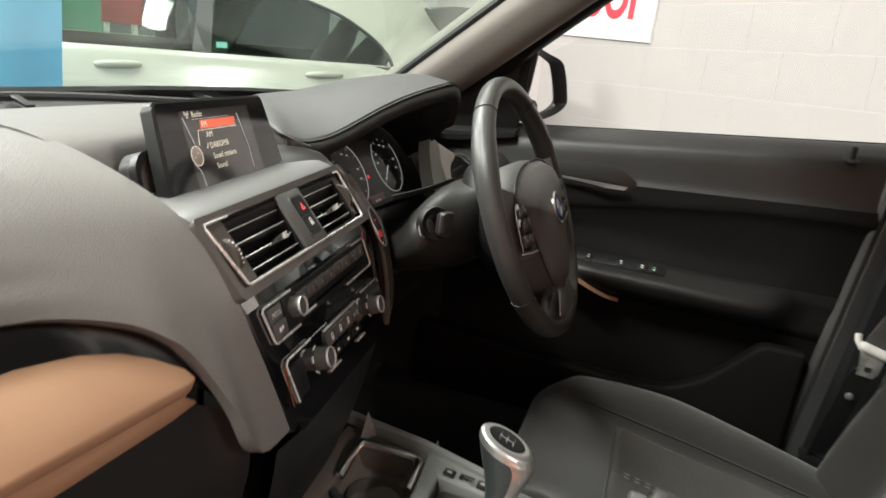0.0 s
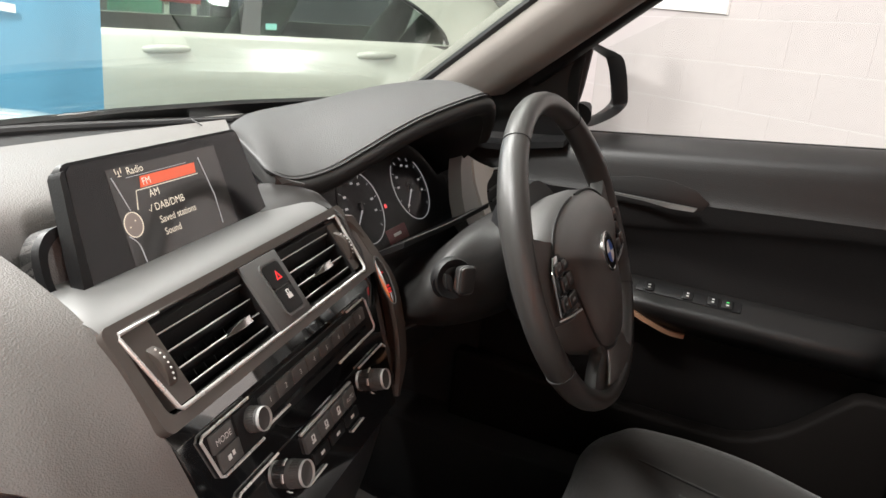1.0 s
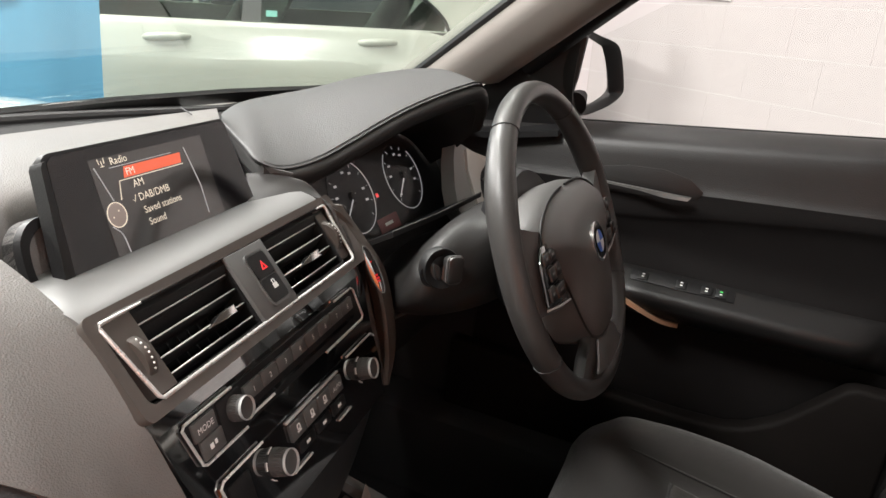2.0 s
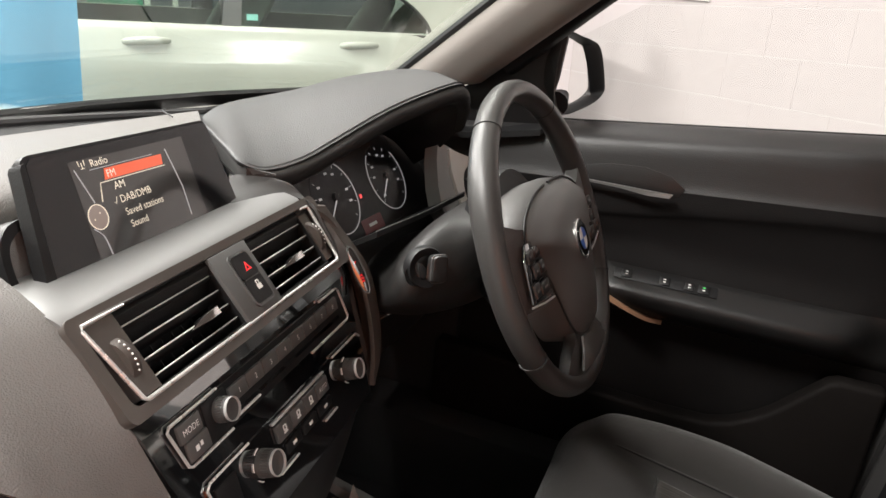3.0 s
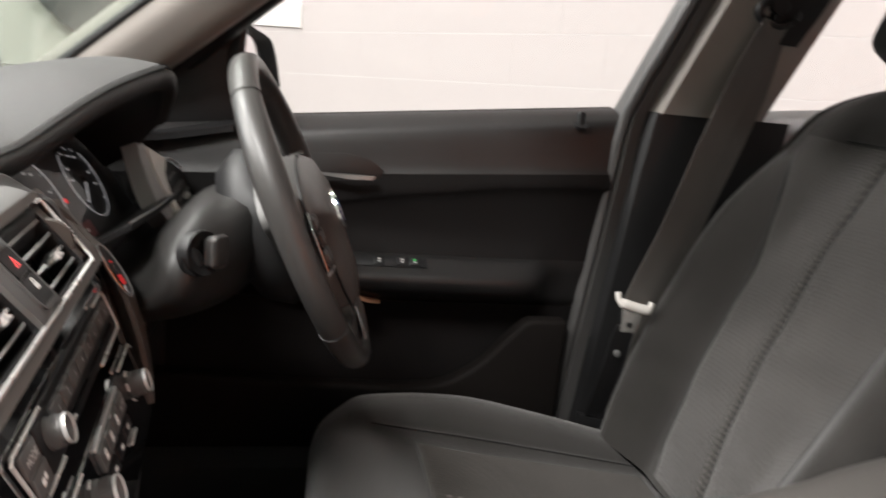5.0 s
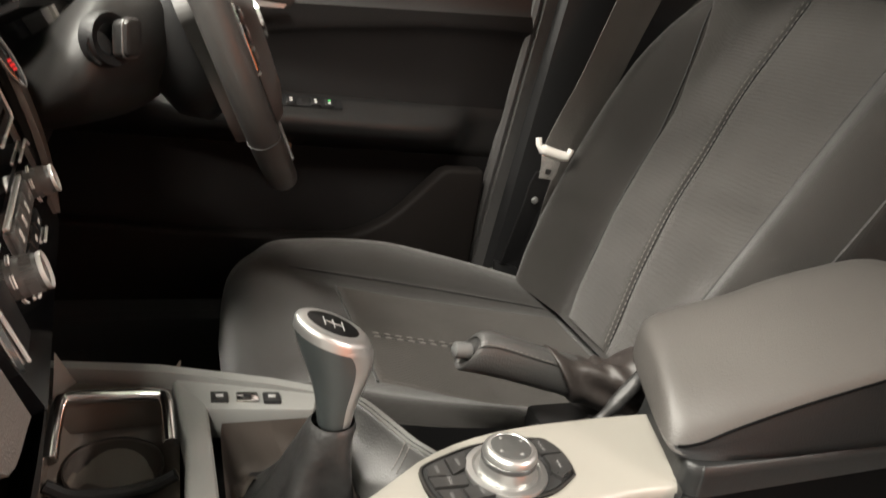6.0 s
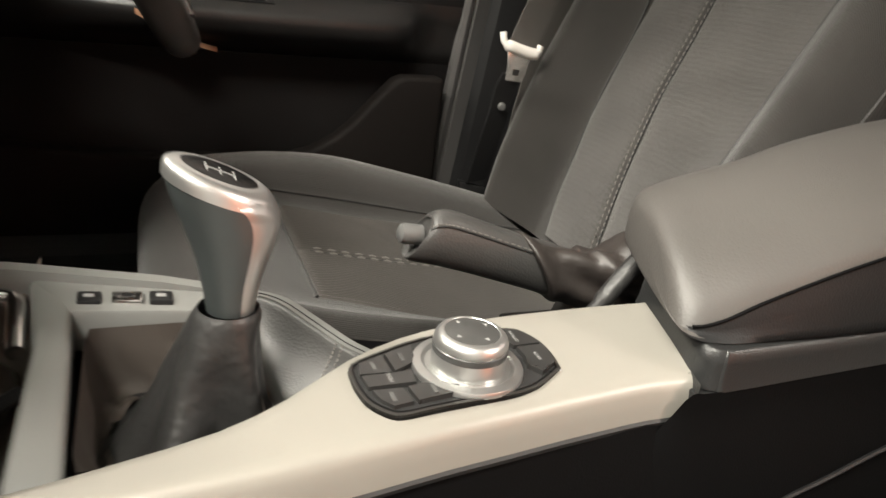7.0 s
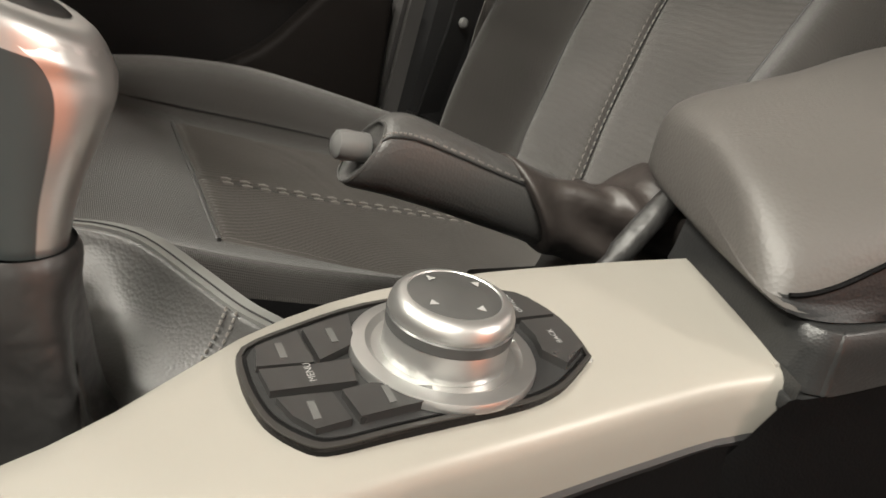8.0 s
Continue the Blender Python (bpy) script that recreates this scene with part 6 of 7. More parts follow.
strap([(0.604, -0.688, 1.15), (0.602, -0.648, 1.06), (0.597, -0.61, 0.95), (0.588, -0.567, 0.82), (0.578, -0.53, 0.735), (0.573, -0.516, 0.70)], (0.008, -0.046, -0.012), "webbing")
strap([(0.62, -0.70, 1.15), (0.63, -0.68, 1.0), (0.635, -0.62, 0.8), (0.632, -0.57, 0.6), (0.63, -0.56, 0.35)], (0.004, -0.045, 0), "lower_webbing")
TG = Vector((0.570, -0.510, 0.696))
part("tongue_bar", tube(spline([TG + Vector((0.003, 0.026, 0.022)), TG + Vector((0.0, 0.022, 0.008)), TG + Vector((-0.001, 0.0, 0.0)), TG + Vector((-0.003, -0.026, -0.004)), TG + Vector((-0.003, -0.032, 0.008))], 4), [0.005] * 5 + [0.0085] * 8 + [0.005] * 4, 10), CREAMPLASTIC, belt, "pale plastic tongue cover")
part("tongue_plate", slab([TG + Vector((-0.003, y, z)) for y, z in ((0.018, -0.002), (-0.018, -0.008), (-0.015, -0.034), (-0.009, -0.044), (0.016, -0.042), (0.015, -0.022))], (0.003, 0, 0), 0.0008), STEEL, belt, "bright steel tongue")
part("tongue_slot", slab([TG + Vector((-0.0036, y, z)) for y, z in ((0.006, -0.026), (-0.004, -0.027), (-0.003, -0.035), (0.006, -0.034))], (0.0006, 0, 0), 0), RUBBER, belt)
strap([(0.577, -0.508, 0.665), (0.575, -0.499, 0.645), (0.576, -0.495, 0.61), (0.582, -0.49, 0.57), (0.592, -0.482, 0.50)], (0.006, -0.034, 0.004), "anchor_sleeve", BLACK, 0.006)
part("stop_button", lathe([(0.006, 0), (0.006, 0.002), (0.004, 0.004), (0.0001, 0.0045)], (0.567, -0.495, 0.617), (-1, 0.1, 0), 16), GREY, belt, "small grey stop button")
part("anchor_bracket", slab([(0.588, y, z) for y, z in ((-0.455, 0.50), (-0.50, 0.488), (-0.51, 0.455), (-0.46, 0.46))], (0.012, 0, 0), 0.003), BLACK, belt, "black anchor bracket")

# rear door top seen behind the pillar
rd = thing("rear_door", "grey rear door top behind the centre pillar", "car door", (0.72, -1.1, 0.5))
part("panel", thicken(skin([[(0.772, y, zb(y) - 0.04), (0.76, y, zb(y) - 0.012), (0.735, y, zb(y) - 0.016), (0.715, y, zb(y) - 0.03), (0.70, y, zb(y) - 0.07), (0.69, y, 0.8), (0.69, y, 0.5)] for y in (-0.77, -0.9, -1.1, -1.5)], 2, 3), 0.01), GREY, rd)
part("upper_frame", tube([(0.60, -0.62, 1.335), (0.60, -1.0, 1.33), (0.58, -1.5, 1.27)], 0.022, 10), BLACK, rd)
rg = part("window_glass", slab([(0.762, -0.76, 1.0), (0.762, -1.5, 1.08), (0.66, -1.5, 1.27), (0.68, -0.80, 1.30)], (0.004, 0, 0), 0), CLEAR, rd)
rg.visible_shadow = False

# ================= DRIVER'S SEAT =================
seat = thing("driver_seat", "dark grey cloth driver's seat with ribbed centre panels", "car seat", (0.37, -0.3, 0.24))
SX = 0.372
CUSH = [(-0.012, 0.40), (-0.014, 0.46), (-0.022, 0.50), (-0.045, 0.522), (-0.085, 0.526), (-0.13, 0.515), (-0.178, 0.503), (-0.25, 0.489), (-0.33, 0.476), (-0.42, 0.462), (-0.52, 0.447), (-0.57, 0.445)]


def ease(a, b, x):
    t = min(max((x - a) / (b - a), 0), 1)
    return t * t * (3 - 2 * t)


# height of the outer bolster's crest along the cushion
FAR_CREST = [(0.0, 0.50), (-0.022, 0.512), (-0.045, 0.529), (-0.085, 0.544), (-0.13, 0.5495), (-0.178, 0.551), (-0.25, 0.546), (-0.33, 0.5285), (-0.42, 0.506), (-0.52, 0.479), (-0.60, 0.462)]


def cush_point(x, i):
    y, z = CUSH[i]
    q = abs(x - SX)
    k = min(i / 4, 1)
    crest = (lerp_table(FAR_CREST, y) - z) * (ease(0.105, 0.158, q) - 0.9 * ease(0.178, 0.225, q)) * k
    if x < SX:
        crest = 0.014 * (ease(0.15, 0.195, q) - 0.9 * ease(0.198, 0.228, q)) * k
    drop = 0.07 * ease(0.195, 0.232, q) * (1 if i > 2 else 0.3)
    setback = 0.03 * ease(0.14, 0.23, q) if i < 4 else 0
    return Vector((x, y - setback, z + crest - drop))


XS = [SX + s for s in (-0.232, -0.222, -0.205, -0.185, -0.165, -0.14, -0.118, -0.09, -0.045, 0, 0.045, 0.09, 0.118, 0.14, 0.165, 0.185, 0.205, 0.222, 0.232)]
grid = [[cush_point(x, i) for x in XS] for i in range(len(CUSH))]
part("cushion", skin(grid, 3, 2), SEATM, seat, "dark grey cloth cushion", sharp=80)
part("cushion_side", joined(loft([[cush_point(XS[0], i) for i in range(len(CUSH))], [cush_point(XS[0], i) * 1 + Vector((0.01, 0, -0.16)) for i in range(len(CUSH))]]), loft([[cush_point(XS[-1], i) for i in range(len(CUSH))], [cush_point(XS[-1], i) + Vector((-0.01, 0, -0.16)) for i in range(len(CUSH))]])), BLACK, seat)
part("seat_base", box(SX - 0.2, SX + 0.2, -0.52, -0.06, 0.26, 0.41, 0.02), BLACK, seat, "black seat base")
for s in (-1, 1):
    part("rail", box(SX + s * 0.17 - 0.02, SX + s * 0.17 + 0.02, -0.58, 0.0, 0.235, 0.262, 0.004), BLACK, seat)


def cush_at(x, y, up=0.0):
    for i in range(len(CUSH) - 1):
        if CUSH[i][0] >= y >= CUSH[i + 1][0] and i >= 3:
            k = (CUSH[i][0] - y) / (CUSH[i][0] - CUSH[i + 1][0])
            p = cush_point(x, i).lerp(cush_point(x, i + 1), k)
            return p + Vector((0, 0, up))
    return cush_point(x, 4) + Vector((0, 0, up))


# ribbed insert, laid 3 mm proud of the cushion
RIBS = 72
MIDX = SX - 0.03


def near_edge(y):
    return SX - 0.140 - 0.026 * ease(-0.17, -0.32, y)


ins_y = [-0.166, -0.170, -0.178] + [-0.19 - 0.011 * k for k in range(31)]
ins = []
for y in ins_y:
    row = []
    xl, xr = near_edge(y), SX + 0.108
    for k in range(RIBS * 4 + 1):
        x = xl + (xr - xl) * k / (RIBS * 4)
        edge_d = min(x - xl, xr - x, -0.166 - y + 0.0005)
        row.append(cush_at(x, y, (0.003 + 0.0014 * math.cos(k * math.pi / 2)) * ease(0.0, 0.006, edge_d) - 0.0022 * (1 - ease(0.0, 0.005, abs(x - MIDX)))))
    ins.append(row)
part("cushion_insert", loft(ins), RIBBED, seat, "ribbed cloth centre panel", sharp=80)
part("cross_seam", tube(spline([cush_at(SX + s, -0.164, 0.0012) for s in (-0.140, -0.07, 0, 0.06, 0.106)], 4), 0.0018, 6), SEAMM, seat)
# Dark tube drawn in for the shadow line in the crease under the bolster.
part("bolster_crease_shade", tube(spline([cush_at(SX + 0.124, y, 0.0006) for y in (-0.10, -0.18, -0.26, -0.36, -0.46, -0.52)], 4), 0.0017, 6), SEAMM, seat)


def stitches(pts, up, name="stitching", gap=0.007, r=0.0012, reach=0.36):
    """A row of small thread loops along a seam."""
    P = spline(pts, 12)
    out, acc = [], 0.0
    for a, b in zip(P, P[1:]):
        acc += (b - a).length
        if acc > gap:
            acc = 0.0
            d = (b - a).normalized() * gap * reach
            m = (a + b) / 2 + Vector(up)
            out.append(tube([m - d, m + Vector(up) * 0.3, m + d], [r * 0.6, r, r * 0.6], 5))
    return part(name, joined(*out), THREAD, seat)


for sx in (MIDX - 0.0045, MIDX + 0.0045):
    stitches([cush_at(sx, y, 0.003) for y in (-0.178, -0.27, -0.36, -0.45, -0.52)], (0, 0, 0.0012), gap=0.0085, r=0.0016, reach=0.5)
part("centre_seam", tube(spline([cush_at(MIDX, y, 0.002) for y in (-0.18, -0.27, -0.36, -0.45, -0.52)], 4), 0.0012, 6), RUBBER, seat)

# backrest, by height along the lean
LEAN_D, LEAN_N = Vector((0, -0.45, 0.893)), Vector((0, 0.893, 0.45))
BO = Vector((SX, -0.522, 0.462))
WID = [(0.0, 0.205), (0.06, 0.232), (0.15, 0.254), (0.28, 0.270), (0.40, 0.274), (0.49, 0.268), (0.56, 0.258), (0.62, 0.243), (0.665, 0.21), (0.695, 0.15), (0.712, 0.07)]


def back_point(h, w, q):
    """h along the lean, w the half width there, q from -1 to 1 across."""
    x = q * w
    b = 0.055 * (1 - ease(0.42, 0.6, h) * 0.75) * (ease(0.48, 0.78, abs(q)) - 0.85 * ease(0.84, 1.0, abs(q)))
    belly = 0.012 * math.sin(min(h / 0.6, 1) * math.pi)
    top = -0.035 * ease(0.62, 0.71, h)
    return BO + LEAN_D * h + Vector((x, 0, 0)) + LEAN_N * (b + belly + top)


QS = (-1, -0.97, -0.9, -0.82, -0.74, -0.62, -0.5, -0.36, -0.18, 0, 0.18, 0.36, 0.5, 0.62, 0.74, 0.82, 0.9, 0.97, 1)
front = [[back_point(h, w, q) for q in QS] for h, w in WID]
rear = [[BO + LEAN_D * h + Vector((q * w, 0, 0)) - LEAN_N * 0.09 for q in QS] for h, w in WID]
rows = [f + r[::-1] for f, r in zip(front, rear)]
part("backrest", skin(rows, 3, 2, closed=True, caps=True), SEATM, seat, "dark grey cloth backrest with bolsters", sharp=80)


def width_at(h):
    for (a, wa), (b, wb) in zip(WID, WID[1:]):
        if a <= h <= b:
            return wa + (wb - wa) * (h - a) / (b - a)
    return WID[-1][1]


def back_at(h, x, up):
    w = width_at(h)
    return back_point(h, w, x / w) + LEAN_N * up


def table_at(tab, h):
    for (a, va), (b, vb) in zip(tab, tab[1:]):
        if h <= b:
            return va + (vb - va) * ease(a, b, h) if h > a else va
    return tab[-1][1]


# the seams of the backrest: towards the door, in the middle, towards the console
FAR_SEAM = [(0.0, 0.070), (0.10, 0.102), (0.22, 0.124), (0.36, 0.138), (0.46, 0.165), (0.58, 0.215)]
MID_SEAM = [(0.0, -0.042), (0.06, -0.030), (0.15, -0.004), (0.25, 0.014), (0.45, 0.036), (0.58, 0.042)]
NEAR_SEAM = [(0.0, -0.128), (0.15, -0.148), (0.3, -0.150), (0.45, -0.152), (0.58, -0.165)]
for lo_t, hi_t in ((NEAR_SEAM, MID_SEAM), (MID_SEAM, FAR_SEAM)):
    panel_rows = []
    for h in (0.01, 0.06, 0.12, 0.18, 0.24, 0.30, 0.36, 0.42, 0.48, 0.54, 0.578):
        a, b = table_at(lo_t, h) + 0.003, table_at(hi_t, h) - 0.003
        panel_rows.append([back_at(h, a + (b - a) * k, u) for k, u in ((0, 0.0005), (0.04, 0.0038), (0.25, 0.0052), (0.5, 0.0056), (0.75, 0.0052), (0.96, 0.0038), (1, 0.0005))])
    part("back_panel", skin(panel_rows, 2, 2), BACKRIB, seat, "ribbed cloth backrest panel", sharp=80)
for tab in (FAR_SEAM, MID_SEAM, NEAR_SEAM):
    line = [back_at(h, table_at(tab, h), 0.001) for h in (0.02, 0.12, 0.22, 0.32, 0.42, 0.50, 0.57)]
    part("back_seam", tube(spline(line, 4), 0.0016, 8), RUBBER, seat)
    if tab is MID_SEAM:
        stitches([p + Vector((0.0045, 0, 0)) for p in line], LEAN_N * 0.0040, r=0.0008)
        stitches([p + Vector((-0.0045, 0, 0)) for p in line], LEAN_N * 0.0040, r=0.0008)
part("shoulder_seam", tube(spline([back_at(0.585, x, 0.001) for x in (-0.14, -0.07, 0, 0.07, 0.14)], 4), 0.0014, 6), RUBBER, seat)
part("side_panel", loft([[back_point(h, w, 1) + Vector((0.001, 0, 0)) for h, w in WID[:6]], [BO + LEAN_D * h + Vector((w + 0.002, 0, 0)) - LEAN_N * 0.09 for h, w in WID[:6]]]), BLACK, seat)
hr = part("headrest", skin([[Vector((SX + q * w, 0, 0)) + BO - Vector((SX, 0, 0)) + LEAN_D * h + LEAN_N * (d + 0.038) for q, d in ((-1, 0.0), (-0.9, 0.045), (-0.5, 0.06), (0, 0.063), (0.5, 0.06), (0.9, 0.045), (1, 0.0), (0.9, -0.045), (0, -0.055), (-0.9, -0.045))] for h, w in ((0.682, 0.075), (0.69, 0.11), (0.715, 0.134), (0.79, 0.142), (0.86, 0.13), (0.90, 0.09))], 3, 3, closed=True, caps=True), surface("headrest_cloth", (0.02, 0.02, 0.02), 0.8, grain=700, bump=0.4), seat, "black padded headrest", sharp=80)
for s in (-1, 1):
    part("headrest_post", tube([BO + Vector((s * 0.055, 0, 0)) + LEAN_D * 0.62 - LEAN_N * 0.02, BO + Vector((s * 0.055, 0, 0)) + LEAN_D * 0.76 + LEAN_N * 0.03], 0.006, 10), CHROME, hr)

# unseen seat further back on its rails, added to block light from the left
other = copy_thing(seat, pose(-0.395, -0.46, 0.24))
other.name = "unseen_passenger_seat"
tagged(other, "dark grey cloth passenger seat out of view, added to block light", "car seat")

# ================= CENTRE CONSOLE =================
console = thing("tunnel_console", "dark centre tunnel console with pale satin panel", "centre console", (0.02, -0.2, 0.24))
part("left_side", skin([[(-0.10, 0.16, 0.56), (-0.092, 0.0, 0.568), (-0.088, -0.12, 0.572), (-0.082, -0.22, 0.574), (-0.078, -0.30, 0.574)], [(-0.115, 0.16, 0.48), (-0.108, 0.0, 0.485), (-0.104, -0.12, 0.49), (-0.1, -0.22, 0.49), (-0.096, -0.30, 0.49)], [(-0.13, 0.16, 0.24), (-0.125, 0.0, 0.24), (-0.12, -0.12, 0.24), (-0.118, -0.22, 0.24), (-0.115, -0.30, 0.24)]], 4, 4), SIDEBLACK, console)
part("right_side", skin([[(0.165, 0.19, 0.575), (0.13, 0.05, 0.572), (0.11, -0.06, 0.57), (0.135, -0.16, 0.52), (0.14, -0.32, 0.50), (0.14, -0.6, 0.5)], [(0.16, 0.19, 0.4), (0.14, 0.05, 0.4), (0.13, -0.06, 0.4), (0.145, -0.16, 0.4), (0.15, -0.32, 0.4), (0.15, -0.6, 0.4)], [(0.16, 0.19, 0.24), (0.15, 0.05, 0.24), (0.14, -0.06, 0.24), (0.15, -0.16, 0.24), (0.15, -0.32, 0.24), (0.15, -0.6, 0.24)]], 4, 4), BLACK, console)
part("deck", joined(box(-0.085, 0.155, 0.035, 0.19, 0.49, 0.50, 0), box(-0.085, 0.11, -0.15, 0.04, 0.525, 0.535, 0), box(-0.07, 0.14, -0.6, -0.30, 0.505, 0.53, 0.004), box(-0.07, 0.10, -0.32, -0.14, 0.42, 0.45, 0.004)), BLACK, console)
# satin panel carrying the controller
edge = [(0.0125, -0.3425, 0.602), (0.0125, -0.300, 0.602), (0.011, -0.262, 0.602), (0.009, -0.228, 0.602), (0.004, -0.192, 0.602), (-0.004, -0.156, 0.6005), (-0.018, -0.122, 0.598), (-0.042, -0.084, 0.594), (-0.057, -0.05, 0.591), (-0.067, -0.004, 0.588), (-0.074, 0.04, 0.585), (-0.079, 0.10, 0.581), (-0.082, 0.16, 0.578)]
fold = [(-0.0715, -0.317, 0.600), (-0.0705, -0.285, 0.600), (-0.073, -0.255, 0.600), (-0.076, -0.225, 0.600), (-0.079, -0.192, 0.599), (-0.082, -0.156, 0.598), (-0.085, -0.122, 0.596), (-0.087, -0.084, 0.593), (-0.088, -0.05, 0.590), (-0.089, -0.004, 0.587), (-0.09, 0.04, 0.584), (-0.092, 0.10, 0.580), (-0.095, 0.16, 0.577)]
rows = [[], [], [], [], [], [], [], []]
for e, f in zip(edge, fold):
    e, f = Vector(e), Vector(f)
    rows[0].append(e + Vector((0.001, 0, -0.012)))
    rows[1].append(e + Vector((0, 0, -0.003)))
    rows[2].append(e.lerp(f, 0.04))
    rows[3].append(e.lerp(f, 0.5))
    rows[4].append(e.lerp(f, 0.86) + Vector((0, 0, -0.0002)))
    rows[5].append(f + Vector((-0.0006, 0, -0.0020)))
    rows[6].append(f + Vector((-0.0050, 0, -0.0085)))
    rows[7].append(f + Vector((-0.0075, 0, -0.0245)))
panel_bm = skin([[r[i] for r in rows] for i in range(len(edge))], 2, 2)
part("satin_panel", thicken(panel_bm, 0.003), SATIN, console, "pale satin silver console panel", sharp=60)
part("panel_end", slab([(0.0125, -0.343, 0.6015), (-0.0695, -0.3175, 0.5995), (-0.074, -0.3165, 0.593), (-0.078, -0.3145, 0.577), (0.0125, -0.3415, 0.577)], (0, 0.003, 0), 0), SATIN, console)
part("panel_gap", tube(spline([Vector(f) + Vector((-0.006, 0, -0.027)) for f in fold], 2), 0.003, 6), RUBBER, console)

# rotary controller with its keys
ctl = thing("rotary_controller", "chrome rotary controller with black keys around it", "controller", (-0.042, -0.18, 0.60))


def fz(x, y, d):
    return Vector((x, y, 0.5997 + 0.0022 * (x + 0.075) / 0.085 + d - 0.0028 * ease(-0.17, -0.11, y)))


outline = [(-0.027, -0.1205), (-0.0185, -0.140), (-0.011, -0.166), (-0.007, -0.198), (-0.0090, -0.2245), (-0.0157, -0.2325), (-0.0276, -0.2372), (-0.0412, -0.2376), (-0.0532, -0.2356), (-0.0548, -0.2344), (-0.062, -0.224), (-0.0682, -0.2131), (-0.072, -0.199), (-0.0735, -0.178), (-0.0750, -0.150), (-0.0757, -0.136), (-0.0735, -0.1290), (-0.064, -0.1215), (-0.054, -0.1185), (-0.04, -0.1175)]
outline = [(p.x, p.y) for p in spline([(x, y, 0) for x, y in outline], 3, True)]
part("surround", plate(fz, outline, -0.003, 0.0016, 0.0006), KEYBED, ctl, "dark key surround")
shrink = [(-0.0405 + (x + 0.0405) * 0.9, -0.18 + (y + 0.18) * 0.95) for x, y in outline]
part("well", plate(fz, shrink, 0.0012, 0.0019, 0), RUBBER, ctl)
lip = [(-0.0405 + (x + 0.0405) * 0.95, -0.18 + (y + 0.18) * 0.974) for x, y in outline]
part("bezel", ring(fz, outline, lip, 0.0005, 0.0022), BEZELM, ctl, "dark raised key bezel")
# Bright tube on the far arc only, standing in for a glint on the bevel.
part("bevel_glint", tube([fz(-0.0405 + (x + 0.0405) * 1.012, -0.18 + (y + 0.18) * 1.008, 0.0003) for x, y in outline if y < -0.222 and x > -0.056], 0.0006, 6), EDGEM, ctl)
CX, CY = -0.0425, -0.1825


def key(pts, tall, word):
    mx, my = sum(p[0] for p in pts) / len(pts), sum(p[1] for p in pts) / len(pts)
    pts = [(mx + (x - mx) * 0.94, my + (y - my) * 0.94) for x, y in pts]
    k = part("key", plate(fz, pts, 0.0010, tall - 0.0007, 0.0009), KEYM, ctl, "dark grey push key")
    if word:
        lettering(word, 0.0032, lambda a, b, c: fz(a, b, tall - 0.0005), mx, my - 0.0012, KEYPRINT, k, 1.0, "CENTER")
    else:
        part("print_bar", mapbox(fz, mx - 0.0038, mx + 0.0038, my - 0.0011, my + 0.0011, tall - 0.0008, tall - 0.0005, 0), BARPRINT, k)


key([(-0.0300, -0.1235), (-0.0405, -0.1215), (-0.0425, -0.1395), (-0.0245, -0.1385)], 0.0050, "")
key([(-0.0242, -0.1395), (-0.0422, -0.1405), (-0.036, -0.1545), (-0.0190, -0.1575)], 0.0050, "")
key([(-0.0415, -0.1215), (-0.0525, -0.1225), (-0.0545, -0.149), (-0.0432, -0.151), (-0.043, -0.136)], 0.0052, "MENU")
key([(-0.0545, -0.1238), (-0.0635, -0.1265), (-0.0705, -0.1315), (-0.0695, -0.1425), (-0.0565, -0.1405)], 0.0050, "")
key([(-0.0565, -0.1422), (-0.0695, -0.1440), (-0.0675, -0.168), (-0.0615, -0.1705), (-0.0555, -0.152)], 0.0052, "")
key([(-0.0160, -0.2085), (-0.0120, -0.2220), (-0.0180, -0.2305), (-0.0312, -0.2346), (-0.0318, -0.2165), (-0.0240, -0.2130)], 0.0052, "OPTION")
key([(-0.0330, -0.2170), (-0.0324, -0.2348), (-0.0412, -0.2352), (-0.0520, -0.2330), (-0.0605, -0.2205), (-0.0520, -0.2150), (-0.0430, -0.2175)], 0.0058, "BACK")
kr = part("base_ring", lathe([(0.0312, 0.0), (0.0312, 0.0022), (0.0307, 0.0031), (0.0298, 0.0034), (0.0262, 0.0040), (0.0252, 0.0034), (0.0240, 0.0022), (0.0200, 0.0020)], fz(CX, CY, 0.0008), (0, 0, 1), 64), KNOBMETAL, ctl, "brushed metal base ring")
kn = part("turning_knob", lathe([(0.0202, 0.0024), (0.0209, 0.0030), (0.0207, 0.0120), (0.0203, 0.0126)], fz(CX, CY, 0), (0, 0, 1), 64), KNOBMETAL, ctl, "brushed metal turning knob")
part("black_band", lathe([(0.0200, 0.0124), (0.0209, 0.0128), (0.0210, 0.0164), (0.0203, 0.0170)], fz(CX, CY, 0), (0, 0, 1), 64, False), BANDM, kn, "dark grey grip band")
part("top_bevel", lathe([(0.0204, 0.0168), (0.0207, 0.0174), (0.0206, 0.0190), (0.0198, 0.0212), (0.0184, 0.0228), (0.0166, 0.0237), (0.0156, 0.0238), (0.0152, 0.0234)], fz(CX, CY, 0), (0, 0, 1), 64, False), KNOBMETAL, kn)
part("top_disc", lathe([(0.0154, 0.0233), (0.0148, 0.0237), (0.0001, 0.0239)], fz(CX, CY, 0), (0, 0, 1), 48, False), KNOBTOP, kn, "dark grey knob top")
